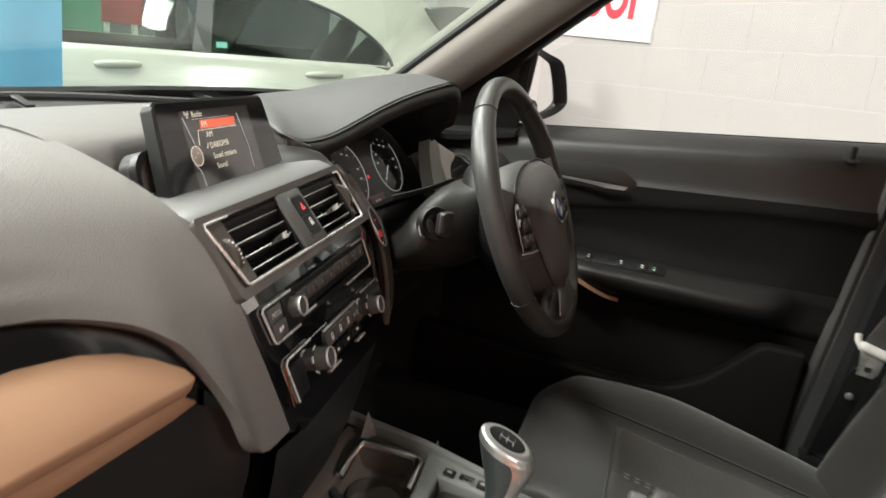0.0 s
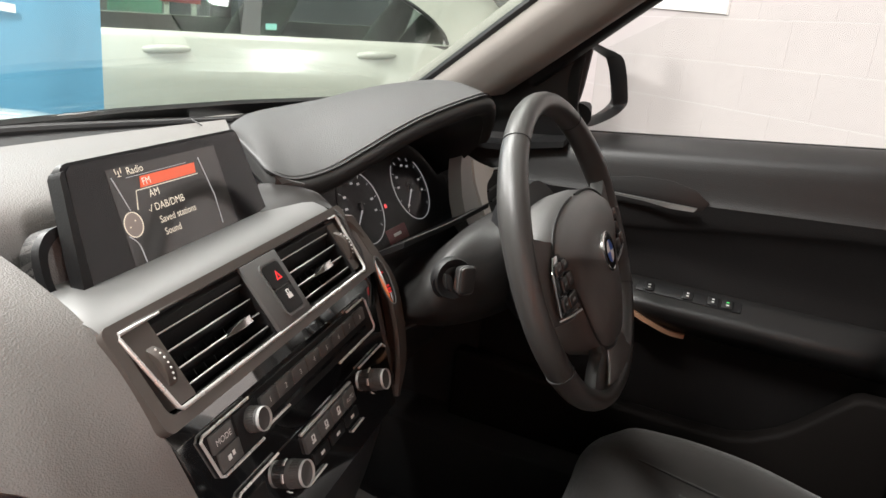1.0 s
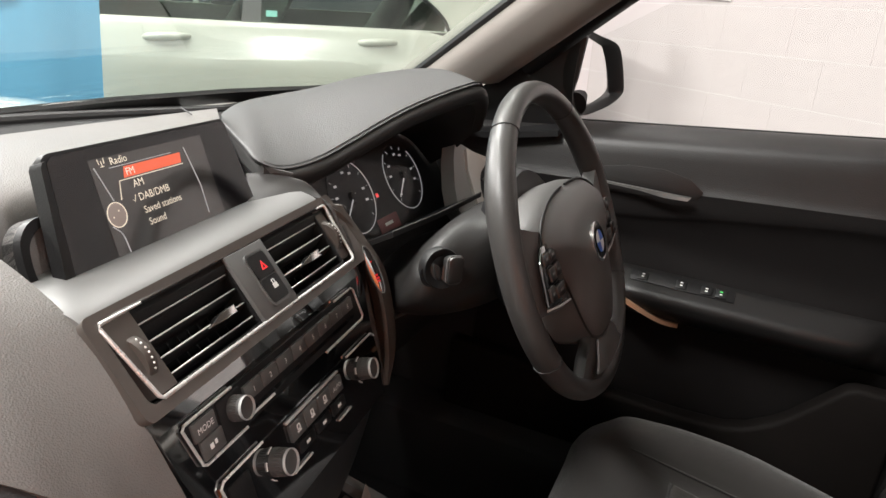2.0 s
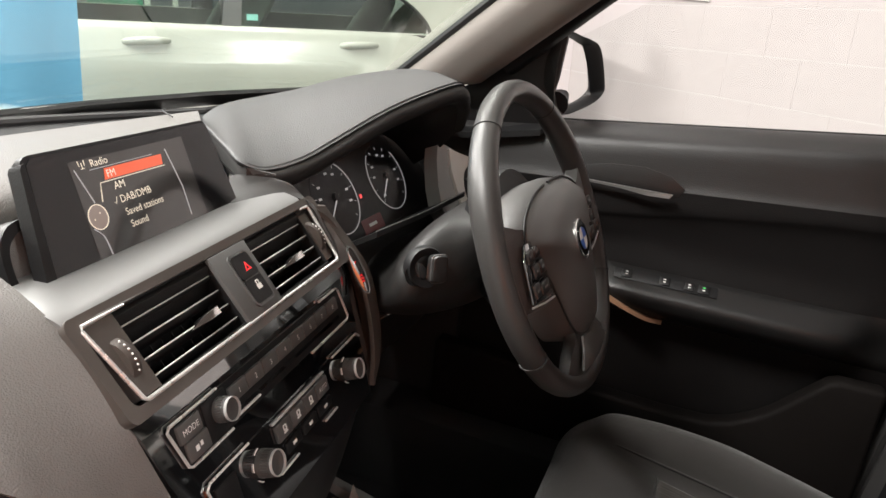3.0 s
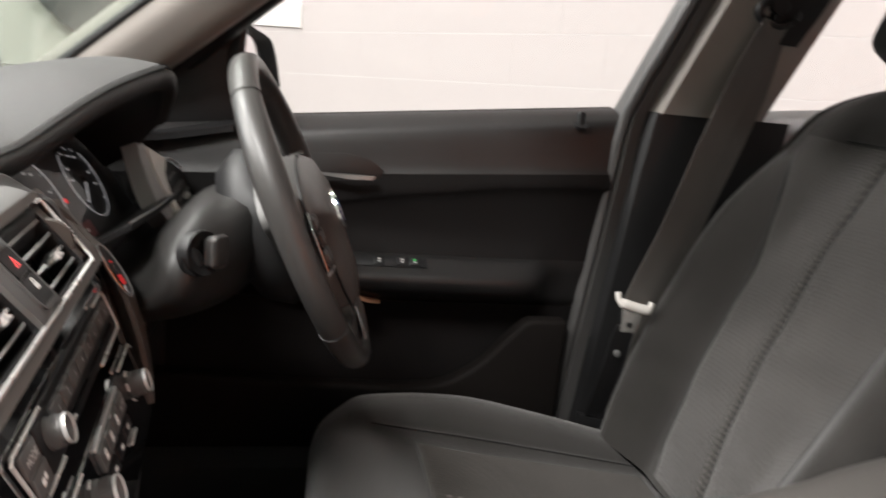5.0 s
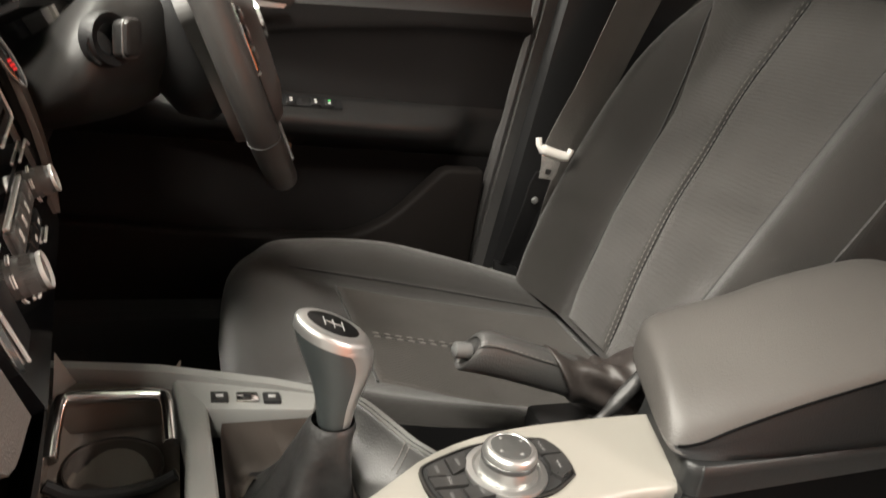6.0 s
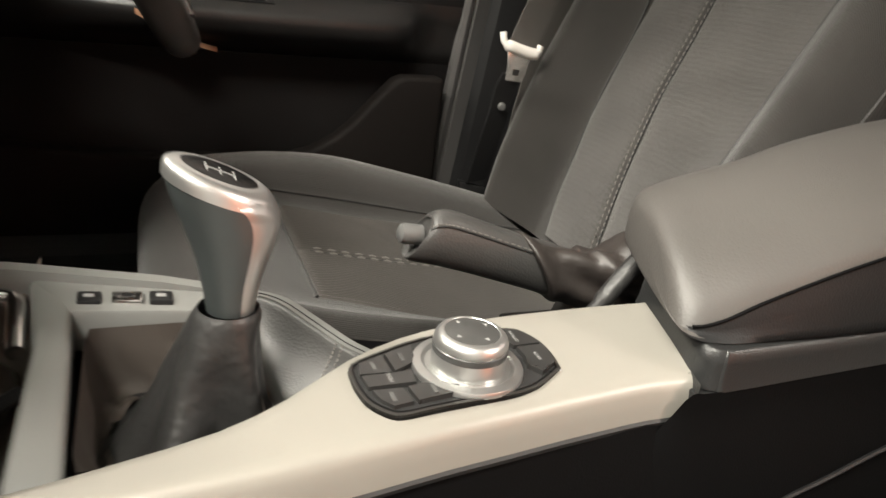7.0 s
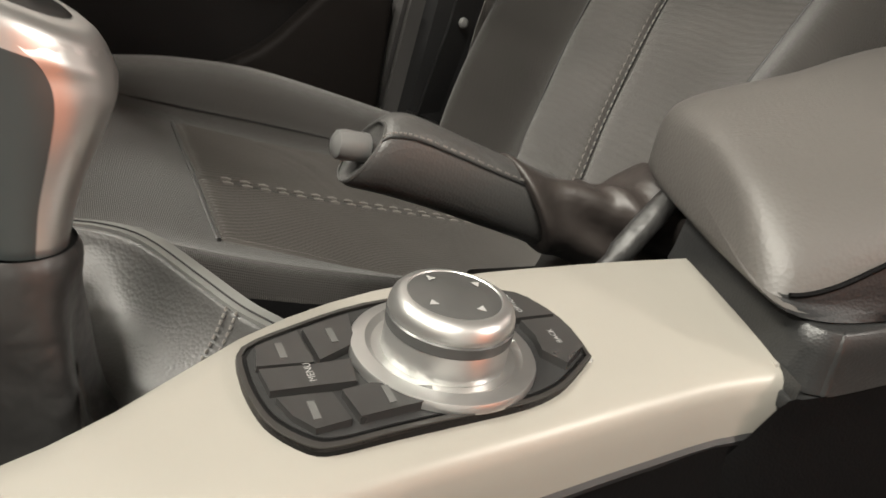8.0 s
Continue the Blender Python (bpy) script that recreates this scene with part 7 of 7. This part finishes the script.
for k in range(4):
    a = radians(45 + 90 * k - 20)
    c, r = (CX + 0.0108 * math.cos(a), CY + 0.0108 * math.sin(a)), 0.0018
    part("arrow", plate(lambda x, y, d: fz(x, y, d), [(c[0] + r * math.cos(a + b), c[1] + r * math.sin(a + b)) for b in (0, 2.1, 4.2)], 0.0240, 0.0242, 0), KEYPRINT, kn)

# gear surround: front bar, driver's side rail with keys, curved rear cheek
sur = thing("gear_surround", "dark grey gear surround with three small keys", "gear surround", (0.04, 0.0, 0.56))
part("front_bar", slab([(-0.078, 0.016, 0.580), (0.09, 0.022, 0.584), (0.135, 0.026, 0.584), (0.138, 0.050, 0.584), (0.05, 0.040, 0.583), (-0.078, 0.042, 0.579)], (0, 0, -0.03), 0.004, 3), SURROUND, sur)
rail = part("side_rail", slab([(0.135, 0.05, 0.585), (0.088, 0.024, 0.584), (0.08, -0.062, 0.582), (0.104, -0.07, 0.583)], (0, 0, -0.03), 0.003, 2), SURROUND, sur)
for y, w in ((0.013, 0.007), (-0.009, 0.009), (-0.029, 0.007)):
    part("key", mapbox(lambda x, yy, z: (x + 0.12 * (yy + 0.01), yy, z), 0.092, 0.106, y - w, y + w, 0.582, 0.5865, 0.0012), CHROME if w > 0.008 else BLACK, rail)
    part("key_mark", mapbox(lambda x, yy, z: (x + 0.12 * (yy + 0.01), yy, z), 0.097, 0.101, y - 0.003, y + 0.003, 0.5865, 0.5868, 0), KEYPRINT if w < 0.008 else BLACK, rail)
part("outer_rail", strip([(0.172, 0.19, 0.585), (0.14, 0.06, 0.592), (0.118, -0.03, 0.588), (0.106, -0.072, 0.584)], (0.012, 0.003, 0.0), (0, 0, -0.02), 0.003), SURROUND, sur)
cheek_o = [(0.101, -0.066, 0.583), (0.0968, -0.0855, 0.582), (0.0845, -0.1015, 0.581), (0.0543, -0.117, 0.580), (0.0265, -0.1295, 0.580), (0.012, -0.139, 0.580), (-0.002, -0.149, 0.579)]
cheek_i = [(0.070, -0.055, 0.574), (0.064, -0.066, 0.571), (0.048, -0.078, 0.566), (0.026, -0.088, 0.562), (0.004, -0.098, 0.560), (-0.012, -0.108, 0.560), (-0.024, -0.114, 0.560)]
part("rear_cheek", skin([[Vector(o) + Vector((0.006, -0.007, -0.05)), Vector(o) + Vector((0.003, -0.003, -0.008)), Vector(o), Vector(o).lerp(Vector(i), 0.12) + Vector((0, 0, -0.006)), Vector(o).lerp(Vector(i), 0.4) + Vector((0, 0, -0.014 + 0.003 * math.sin(2.2 * n))), Vector(i) + Vector((0, 0, -0.018 - 0.002 * math.sin(1.7 * n))), Vector(i) + Vector((-0.012, 0.014, -0.034))] for n, (o, i) in enumerate(zip(cheek_o, cheek_i))], 3, 3), GRIPM, sur, "grained leather-look cheek behind the gear lever", sharp=60)
part("cheek_rail", strip(spline([Vector(p) + Vector((0.0034, -0.0044, 0.0005)) for p in cheek_o], 4), (0.0068, -0.0088, -0.002), (0, 0, -0.02), 0.003), SURROUND, sur)
part("rail_line", tube(spline([Vector(p) + Vector((0.0022, -0.0030, 0.0014)) for p in cheek_o], 4), 0.0004, 5), RUBBER, sur)
cheek_seam = [Vector(cheek_o[4]).lerp(Vector(cheek_i[4]), k) + Vector((0, 0, dz)) for k, dz in ((0.02, 0.0012), (0.12, -0.0045), (0.25, -0.0095), (0.4, -0.0125))]
part("cheek_seam", joined(*[tube([p + o_, q + o_], 0.0006, 5) for o_ in (Vector((0.002, 0.0015, 0.0006)), Vector((-0.002, -0.0015, 0.0006))) for p, q in zip(spline(cheek_seam, 3), [a.lerp(b, 0.6) for a, b in zip(spline(cheek_seam, 3), spline(cheek_seam, 3)[1:])])]), THREAD, sur)
part("well_wall", skin([[(-0.072, 0.018, 0.578), (-0.066, -0.03, 0.58), (-0.05, -0.07, 0.582), (-0.02, -0.115, 0.585)], [(-0.062, 0.014, 0.535), (-0.056, -0.03, 0.535), (-0.04, -0.066, 0.535), (-0.015, -0.105, 0.535)]], 3, 3), LEATHER, sur)

# creased lining that falls from the surround to the lever's boot
lining = []
for k in range(49):
    a = 2 * math.pi * k / 48
    c, n = math.cos(a), math.sin(a)
    q = min(0.066 / max(abs(c), 1e-6), (0.040 if n > 0 else 0.050) / max(abs(n), 1e-6))
    outer = Vector((0.010 + q * c + 0.10 * q * n * 0, -0.026 + q * n, 0.577))
    inner = Vector((0.010 + 0.05 * c, -0.044 + 0.046 * n, 0.541))
    lining.append([outer.lerp(inner, t) + Vector((0, 0, -0.016 * math.sin(t * math.pi) + 0.008 * math.sin(t * math.pi) * math.sin(5 * a + 4 * t) + 0.003 * math.sin(13 * a - 9 * t) * t)) for t in (0, 0.12, 0.25, 0.4, 0.55, 0.7, 0.85, 1.0)])
part("lining", loft(lining), WELLM, sur, "creased brown lining round the boot", sharp=80)

gear = thing("gear_lever", "six-speed gear lever with silver-capped knob and leather boot", "gear lever", (0.01, -0.035, 0.535))


def boot_row(c, rx, ry, fold_, ph):
    return [Vector((c[0] + rx * math.cos(a) * (1 + fold_ * math.sin(5 * a + ph)), c[1] + ry * math.sin(a) * (1 + fold_ * math.sin(5 * a + ph)), c[2] + 0.004 * fold_ * 10 * math.sin(3 * a + ph))) for a in [2 * math.pi * k / 40 for k in range(40)]]


boot = [boot_row((0.010, -0.045, 0.536), 0.055, 0.054, 0.05, 0), boot_row((0.010, -0.046, 0.545), 0.044, 0.042, 0.14, 0.3), boot_row((0.010, -0.048, 0.557), 0.036, 0.035, 0.17, 0.7), boot_row((0.010, -0.051, 0.572), 0.030, 0.029, 0.16, 1.1), boot_row((0.010, -0.054, 0.590), 0.0255, 0.0245, 0.12, 1.5), boot_row((0.009, -0.057, 0.606), 0.0215, 0.0205, 0.05, 1.8), boot_row((0.009, -0.060, 0.617), 0.019, 0.0185, 0.01, 2), boot_row((0.009, -0.061, 0.622), 0.0165, 0.016, 0.0, 2)]
part("boot", skin(boot, 3, 1, closed=True), BOOTM, gear, "creased black leather boot", sharp=70)
# knob: neck, dark sides, silver spine and cap
def kn_row(c, rx, ry, tilt=0.0, n=24):
    return [Vector((c[0] + rx * math.cos(a), c[1] + ry * math.sin(a), c[2] + tilt * math.sin(a) + 0.05 * rx * math.cos(a) * (1 if tilt else 0))) for a in [2 * math.pi * k / n for k in range(n)]]


kb = [kn_row((0.008, -0.0615, 0.621), 0.0122, 0.0125), kn_row((0.010, -0.0620, 0.636), 0.0128, 0.0150), kn_row((0.014, -0.0632, 0.652), 0.0158, 0.0198), kn_row((0.019, -0.0622, 0.666), 0.0195, 0.0252, 0.003), kn_row((0.023, -0.0600, 0.676), 0.0222, 0.0282, 0.007), kn_row((0.0245, -0.0588, 0.683), 0.0228, 0.0286, 0.0105), kn_row((0.025, -0.058, 0.688), 0.0214, 0.0275, 0.0105), kn_row((0.025, -0.058, 0.6905), 0.0182, 0.0235, 0.0095)]
part("knob", skin(kb, 3, 1, closed=True, caps=True), KNOBSIDE, gear, "dark grey smooth knob", sharp=70)
cap = [kn_row((0.0245, -0.0585, 0.6815), 0.0233, 0.0296, 0.0105), kn_row((0.025, -0.058, 0.6885), 0.0219, 0.0281, 0.0105), kn_row((0.0252, -0.058, 0.6915), 0.0187, 0.0240, 0.0090), kn_row((0.0252, -0.058, 0.6920), 0.0148, 0.0195, 0.0075)]
part("cap_ring", skin(cap, 3, 1, closed=True), KNOBMETAL, gear, "satin silver cap ring", sharp=70)
part("shift_plate", loft([kn_row((0.0252, -0.058, 0.6918), 0.0150, 0.0197, 0.0076), kn_row((0.0252, -0.058, 0.6922), 0.013, 0.0165, 0.0064)], True, True), KEYBED, gear, "black shift pattern plate")
def fk(x, y, d):
    q = Vector((0.0252 + x, -0.058 + y, 0.6925 + d))
    q.z += 0.0074 * y / 0.019 + 0.05 * x
    return q
part("shift_pattern", joined(*[tube([fk(*p, 0.0), fk(*q, 0.0)], 0.0004, 4) for p, q in (((-0.006, -0.007), (0.006, -0.007)), ((-0.006, 0.0), (0.006, 0.0)), ((-0.006, 0.007), (0.006, 0.007)), ((0, -0.007), (0, 0.007)))]), KEYPRINT, gear)
spine = []
for j, (r, lo, hi) in enumerate(zip(kb[:7], (200, 200, 201, 203, 202, 192, 163), (340, 340, 339, 337, 338, 348, 377))):
    c = sum(r, Vector()) / len(r)
    row = []
    for i in range(11):
        a = (lo + (hi - lo) * i / 10) / 15
        p = r[int(a) % 24].lerp(r[(int(a) + 1) % 24], a - int(a))
        row.append(c + (p - c) * (1.008 + 0.030 * ease(0, 2, min(i, 10 - i))))
    spine.append(row)
part("silver_spine", skin(spine, 4, 2), SPINEM, gear, "satin silver rear spine", sharp=70)

# cup tray with chrome loop
tray = thing("cup_tray", "brown-black cup tray with a chrome edge loop", "cup holder", (0.05, 0.09, 0.50))
part("tray_floor", skin([[(x, y, 0.512 + 0.03 * (abs(x - 0.045) / 0.09) ** 4 + 0.02 * (abs(y - 0.09) / 0.045) ** 6) for x in (-0.06, -0.03, 0.01, 0.05, 0.09, 0.13, 0.15)] for y in (0.043, 0.06, 0.08, 0.1, 0.12, 0.14)], 3, 3), TRAYM, tray)
for cx in (0.085, 0.005):
    part("cup_well", lathe([(0.036, 0.0), (0.034, -0.012), (0.030, -0.02), (0.0001, -0.022)], (cx, 0.092, 0.535), (0, 0, 1), 32, False), surface("tray_rubber", (0.05, 0.04, 0.034), 0.6, grain=300, bump=0.2), tray, "round rubber cup well")
    part("well_rim", lathe([(0.0365, -0.002), (0.0375, 0.001), (0.0365, 0.003)], (cx, 0.092, 0.535), (0, 0, 1), 32, False), BROWN, tray)
part("chrome_loop", tube(spline([(0.060, 0.133, 0.566), (0.085, 0.1335, 0.573), (0.114, 0.133, 0.578), (0.1215, 0.127, 0.579), (0.119, 0.095, 0.580), (0.116, 0.062, 0.581), (0.109, 0.0545, 0.580), (0.085, 0.052, 0.576), (0.064, 0.050, 0.571)], 4), 0.0058, 10), CHROME, tray, "bright chrome edge loop")
part("tray_surround", joined(slab([(0.125, 0.05, 0.574), (0.122, 0.138, 0.572), (0.16, 0.16, 0.575), (0.135, 0.05, 0.576)], (0, 0, -0.03), 0.003), slab([(0.06, 0.137, 0.560), (0.165, 0.14, 0.57), (0.16, 0.17, 0.572), (-0.08, 0.17, 0.56), (-0.08, 0.137, 0.558)], (0, 0, -0.04), 0.003)), TRAYM, tray)
part("divider_bar", tube(spline([(0.045, 0.046, 0.556), (0.043, 0.07, 0.546), (0.043, 0.115, 0.546), (0.045, 0.135, 0.556)], 4), 0.005, 8), BLACK, tray)

# handbrake
hbk = thing("handbrake", "leather-covered handbrake lever lowered into its boot", "handbrake", (0.1, -0.27, 0.52))
HP = [(0.0975, -0.2010, 0.621), (0.0985, -0.2060, 0.6215), (0.0985, -0.2200, 0.6195), (0.0985, -0.2450, 0.6120), (0.0985, -0.2750, 0.602), (0.0985, -0.3000, 0.594), (0.0985, -0.3180, 0.588)]
GRIP_R = [0.0120, 0.0150, 0.0162, 0.0166, 0.0168, 0.0174, 0.0182]
grip_rows = []
for i, (p, r) in enumerate(zip(HP, GRIP_R)):
    p = Vector(p)
    shear = (0.62, 0.55, 0.4, 0.2, 0.1, 0.0, 0.0)[i]
    row = []
    for a in [2 * math.pi * k / 24 for k in range(24)]:
        cx, cz = math.copysign(abs(math.cos(a)) ** 0.85, math.cos(a)) * r * 0.96, math.sin(a) * r * 1.22
        row.append(p + Vector((cx, -shear * cz, cz)))
    grip_rows.append(row)
front_c = sum(grip_rows[0], Vector()) / 24
grip_rows.insert(0, [front_c.lerp(q, 0.86) + Vector((0, -0.002, 0)) for q in grip_rows[0]])
grip_rows.insert(0, [front_c.lerp(q, 0.55) + Vector((0, -0.004, 0)) for q in grip_rows[1]])
part("grip", skin(grip_rows, 4, 1, closed=True, caps=True), GRIPM, hbk, "stitched dark grey leather grip", sharp=70)
seam_line = spline([r[10] .lerp(r[9], 0.4) + Vector((-0.0004, 0, 0.0004)) for r in grip_rows[2:]], 5)
part("release_button", lathe([(0.0072, 0.0), (0.0075, 0.012), (0.0068, 0.0155), (0.004, 0.0175), (0.0001, 0.018)], (0.0977, -0.2035, 0.6225), (0.02, 1, 0.10), 24), GREY, hbk, "grey push button")
part("grip_seam", tube(seam_line, 0.0007, 5), RUBBER, hbk)
part("grip_stitching", joined(*[tube([p + Vector((-0.0003, 0, 0.0022)), q + Vector((-0.0003, 0, 0.0022))], 0.0005, 4) for p, q in zip(seam_line[::1], [a.lerp(b, 0.55) for a, b in zip(seam_line, seam_line[1:])])]), THREAD, hbk)
front_edge = [front_c.lerp(q, 1.0) for q in grip_rows[2]]
part("grip_collar", tube(front_edge + front_edge[:1], 0.0009, 5, False), GRIPM, hbk)
rows = []
for c, r, f in (((0.0985, -0.300, 0.592), 0.0220, 0.0), ((0.0985, -0.3005, 0.592), 0.0275, 0.0), ((0.0985, -0.304, 0.592), 0.0285, 0.01), ((0.098, -0.312, 0.590), 0.0268, 0.04), ((0.096, -0.322, 0.587), 0.0256, 0.12), ((0.093, -0.338, 0.584), 0.0275, 0.2), ((0.089, -0.350, 0.582), 0.0262, 0.24), ((0.087, -0.360, 0.581), 0.0315, 0.22), ((0.085, -0.372, 0.580), 0.030, 0.24), ((0.082, -0.384, 0.582), 0.036, 0.16), ((0.08, -0.40, 0.586), 0.040, 0.08)):
    rows.append([Vector((c[0] + r * math.cos(a) * (1 + f * math.sin(4 * a + 40 * c[1])), c[1] + 0.55 * r * math.sin(a), c[2] + r * math.sin(a) * (1 + f * math.sin(3 * a + 1)))) for a in [2 * math.pi * k / 32 for k in range(32)]])
part("boot", skin(rows, 3, 1, closed=True), surface("brown_black_leather", (0.026, 0.0215, 0.0195), 0.48, grain=40, bump=0.45, depth=0.005, vary=0.25, patch=25), hbk, "creased leather handbrake boot", sharp=70)
part("boot_edge", tube(spline([(0.046, -0.300, 0.548), (0.048, -0.318, 0.566), (0.049, -0.336, 0.586), (0.052, -0.352, 0.603), (0.056, -0.370, 0.617), (0.06, -0.39, 0.622)], 4), [0.0055] * 8 + [0.0075] * 8 + [0.0095] * 5, 10), BOOTM, hbk)
part("boot_skirt", skin([[(0.060, -0.345, 0.54), (0.1, -0.343, 0.545), (0.128, -0.345, 0.535)], [(0.058, -0.36, 0.562), (0.1, -0.358, 0.57), (0.135, -0.36, 0.55)], [(0.055, -0.40, 0.575), (0.09, -0.40, 0.575), (0.142, -0.40, 0.555)]], 4, 4), LEATHER, hbk)

# armrest on its box
arm = thing("armrest", "grey-brown padded centre armrest with stitched edge", "armrest", (0.01, -0.55, 0.62))


def arm_row(y, grow, side=1.0):
    """A section of the pad: flat underside, sides that grow taller to the rear, crowned top."""
    k = 0.2 * max(-0.315 - y, 0)
    f = ease(-0.41, -0.32, y)
    pts = [(-0.0725 - 0.002 * f, 0.632 + k * 1.25 - 0.012 * f), (-0.0785 + 0.004 * f, 0.624 + k * 0.5 - 0.005 * f), (-0.074, 0.6165), (0.0, 0.613), (0.082, 0.615), (0.092, 0.630 + k * 0.5), (0.090, 0.648 + k), (0.076, 0.661 + k), (0.04, 0.667 + k), (0.0, 0.667 + k - 0.002 * f), (-0.04, 0.660 + k - 0.006 * f), (-0.063, 0.6465 + k * 1.15 - 0.010 * f)]
    return [Vector((0.008 + (x - 0.008) * grow * side, y, 0.636 + (z - 0.636) * grow)) for x, z in pts]


rows = [arm_row(-0.310, 0.45), arm_row(-0.312, 0.72), arm_row(-0.320, 0.90), arm_row(-0.338, 0.975), arm_row(-0.37, 1.0), arm_row(-0.43, 1.0), arm_row(-0.52, 1.0, 1.02), arm_row(-0.62, 1.0, 1.02), arm_row(-0.66, 0.9)]
rows = [[Vector((p.x + 0.006 * (1 - ease(-0.33, -0.45, p.y)), p.y + 0.006 - 0.42 * max(p.x + 0.065, 0) * (1 - ease(-0.33, -0.55, p.y)), p.z + 0.003)) for p in r] for r in rows]
tip_c = sum(rows[0], Vector()) / 12 + Vector((0, 0.001, 0))
rows.insert(0, [tip_c.lerp(p, 0.05) for p in rows[0]])
part("pad", skin(rows, 3, 3, closed=True, caps=True), ARMM, arm, "grey-brown leatherette pad", sharp=80)
part("gusset", skin([[p + Vector((-d, 0, -e)) * min(n / 2, 1) for p, d, e in zip(r[:4], (0.0008, 0.0022, 0.0022, 0.0), (0.0, 0.0004, 0.0022, 0.0024))] for n, r in enumerate(rows[2:])], 3, 3), GUSSET, arm, "leatherette side under the seam, coloured dark for its shade", sharp=80)
rows = rows[1:]
seam = spline([r[0] for r in rows], 6)[13:46]
part("edge_seam", tube([p + Vector((-0.0008, 0.0006, 0.0002)) for p in seam], 0.0011, 6), SIDEBLACK, arm, "dark sewn edge seam")
bx_ = thing("console_box", "black plastic storage box under the armrest", "storage box", (0.01, -0.5, 0.24))
# grained rim wall: along the panel's end, round the front corner, then to the rear
plan = spline([(0.026, -0.3500, 0), (0.018, -0.3470, 0), (-0.02, -0.3350, 0), (-0.052, -0.3245, 0), (-0.063, -0.3208, 0), (-0.0705, -0.3192, 0), (-0.0765, -0.3215, 0), (-0.0805, -0.3275, 0), (-0.082, -0.337, 0), (-0.082, -0.40, 0), (-0.082, -0.55, 0), (-0.082, -0.70, 0)], 5)
rim_rows = []
for top, out in ((0.6185, -0.014), (0.6195, -0.002), (0.6185, 0.0), (0.610, 0.0012), (0.600, 0.002), (0.5935, 0.0035)):
    line = []
    for i, p in enumerate(plan):
        d = plan[min(i + 1, len(plan) - 1)] - plan[max(i - 1, 0)]
        o = Vector((d.y, -d.x, 0)).normalized()
        line.append(Vector((p.x, p.y, top + 0.05 * max(-0.33 - p.y, 0) * (0.6 - (top - 0.6) * 20))) + o * out)
    rim_rows.append(line)
part("rim", loft(rim_rows), RIMWALL, bx_, "grained rim under the armrest", sharp=70)
part("front_face", skin([[(x, -0.3305 - 0.32 * (x + 0.03) + 0.001, z) for x in (-0.0835, -0.07, -0.03, 0.0, 0.026)] for z in (0.600, 0.575, 0.53)], 3, 3), RIMWALL, bx_)
part("inner_wall", skin([[(0.026, -0.350, 0.617), (0.027, -0.45, 0.617), (0.027, -0.7, 0.62)], [(0.030, -0.350, 0.57), (0.03, -0.45, 0.57), (0.03, -0.7, 0.57)], [(0.034, -0.350, 0.53), (0.034, -0.45, 0.53), (0.034, -0.7, 0.53)]], 2, 2), BLACK, bx_)
part("corner_shelf", box(-0.0838, -0.058, -0.345, -0.3125, 0.586, 0.5925, 0.001), RIMWALL, bx_)
part("lid_top", box(-0.074, 0.024, -0.69, -0.352, 0.606, 0.6135, 0), BLACK, bx_)
SWY = (-0.285, -0.291, -0.299, -0.308, -0.325, -0.40, -0.55, -0.70)
SWO = (0.003, 0.001, -0.001, -0.0035, -0.0045, -0.0045, -0.0045, -0.0045)
side_rows = []
for k, (z, x) in enumerate(((0.594, -0.0805), (0.575, -0.0815), (0.54, -0.0885), (0.49, -0.0975), (0.40, -0.104), (0.24, -0.116))):
    side_rows.append([(x + o, y, min(z, 0.552 + 1.9 * (-0.285 - y)) + 0.04 * max(-0.33 - y, 0) * (k == 0)) for y, o in zip(SWY, SWO)])
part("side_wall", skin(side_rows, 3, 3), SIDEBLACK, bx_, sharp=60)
part("crease_line", tube(spline([(-0.0985, -0.36, 0.503), (-0.099, -0.42, 0.520), (-0.098, -0.49, 0.541), (-0.096, -0.6, 0.56)], 4), 0.0018, 6), BLACK, bx_)
buckle = thing("belt_buckle", "black belt buckle with a red release button", "belt buckle", (-0.15, -0.47, 0.40))
part("body", bevelled(mapbox(lambda x, y, z: (x, y - 0.3 * (z - 0.5), z), -0.165, -0.14, -0.475, -0.44, 0.41, 0.51, 0), 0.004), BLACK, buckle)
part("stalk", tube([(-0.152, -0.43, 0.42), (-0.15, -0.40, 0.25)], 0.009, 8), BLACK, buckle)
part("release_button", mapbox(lambda x, y, z: (x, y - 0.3 * (z - 0.5), z), -0.162, -0.143, -0.474, -0.45, 0.51, 0.516, 0.002), REDPLASTIC, buckle, "red release button")

# ---- blocks of the white wall, laid last ----
bm = mapbox(lambda s, z, o: (WALL_D * s - WALL_N * o + Vector((0, 0, z))), -0.21995, 0.21995, 0.0, 0.2150, -0.004, 0.0005, 0.0002, 1)
first = mesh_ob("block", bm, WALLM)
data = first.data
bpy.data.objects.remove(first)
tilt = Matrix.Rotation(math.atan(0.042), 4, -WALL_N)
for r in range(2, 12):
    for c in range(-7, 12):
        s = c * 0.44 + (0.22 if r % 2 else 0.0)
        ob = new("block", data)
        ob.matrix_basis = Matrix.Translation(wall_point(s, 1.062 + 0.219 * (r - 5) - 0.042 * s) - wall_point(0, GROUND)) @ tilt
        ob.parent = wall_blocks
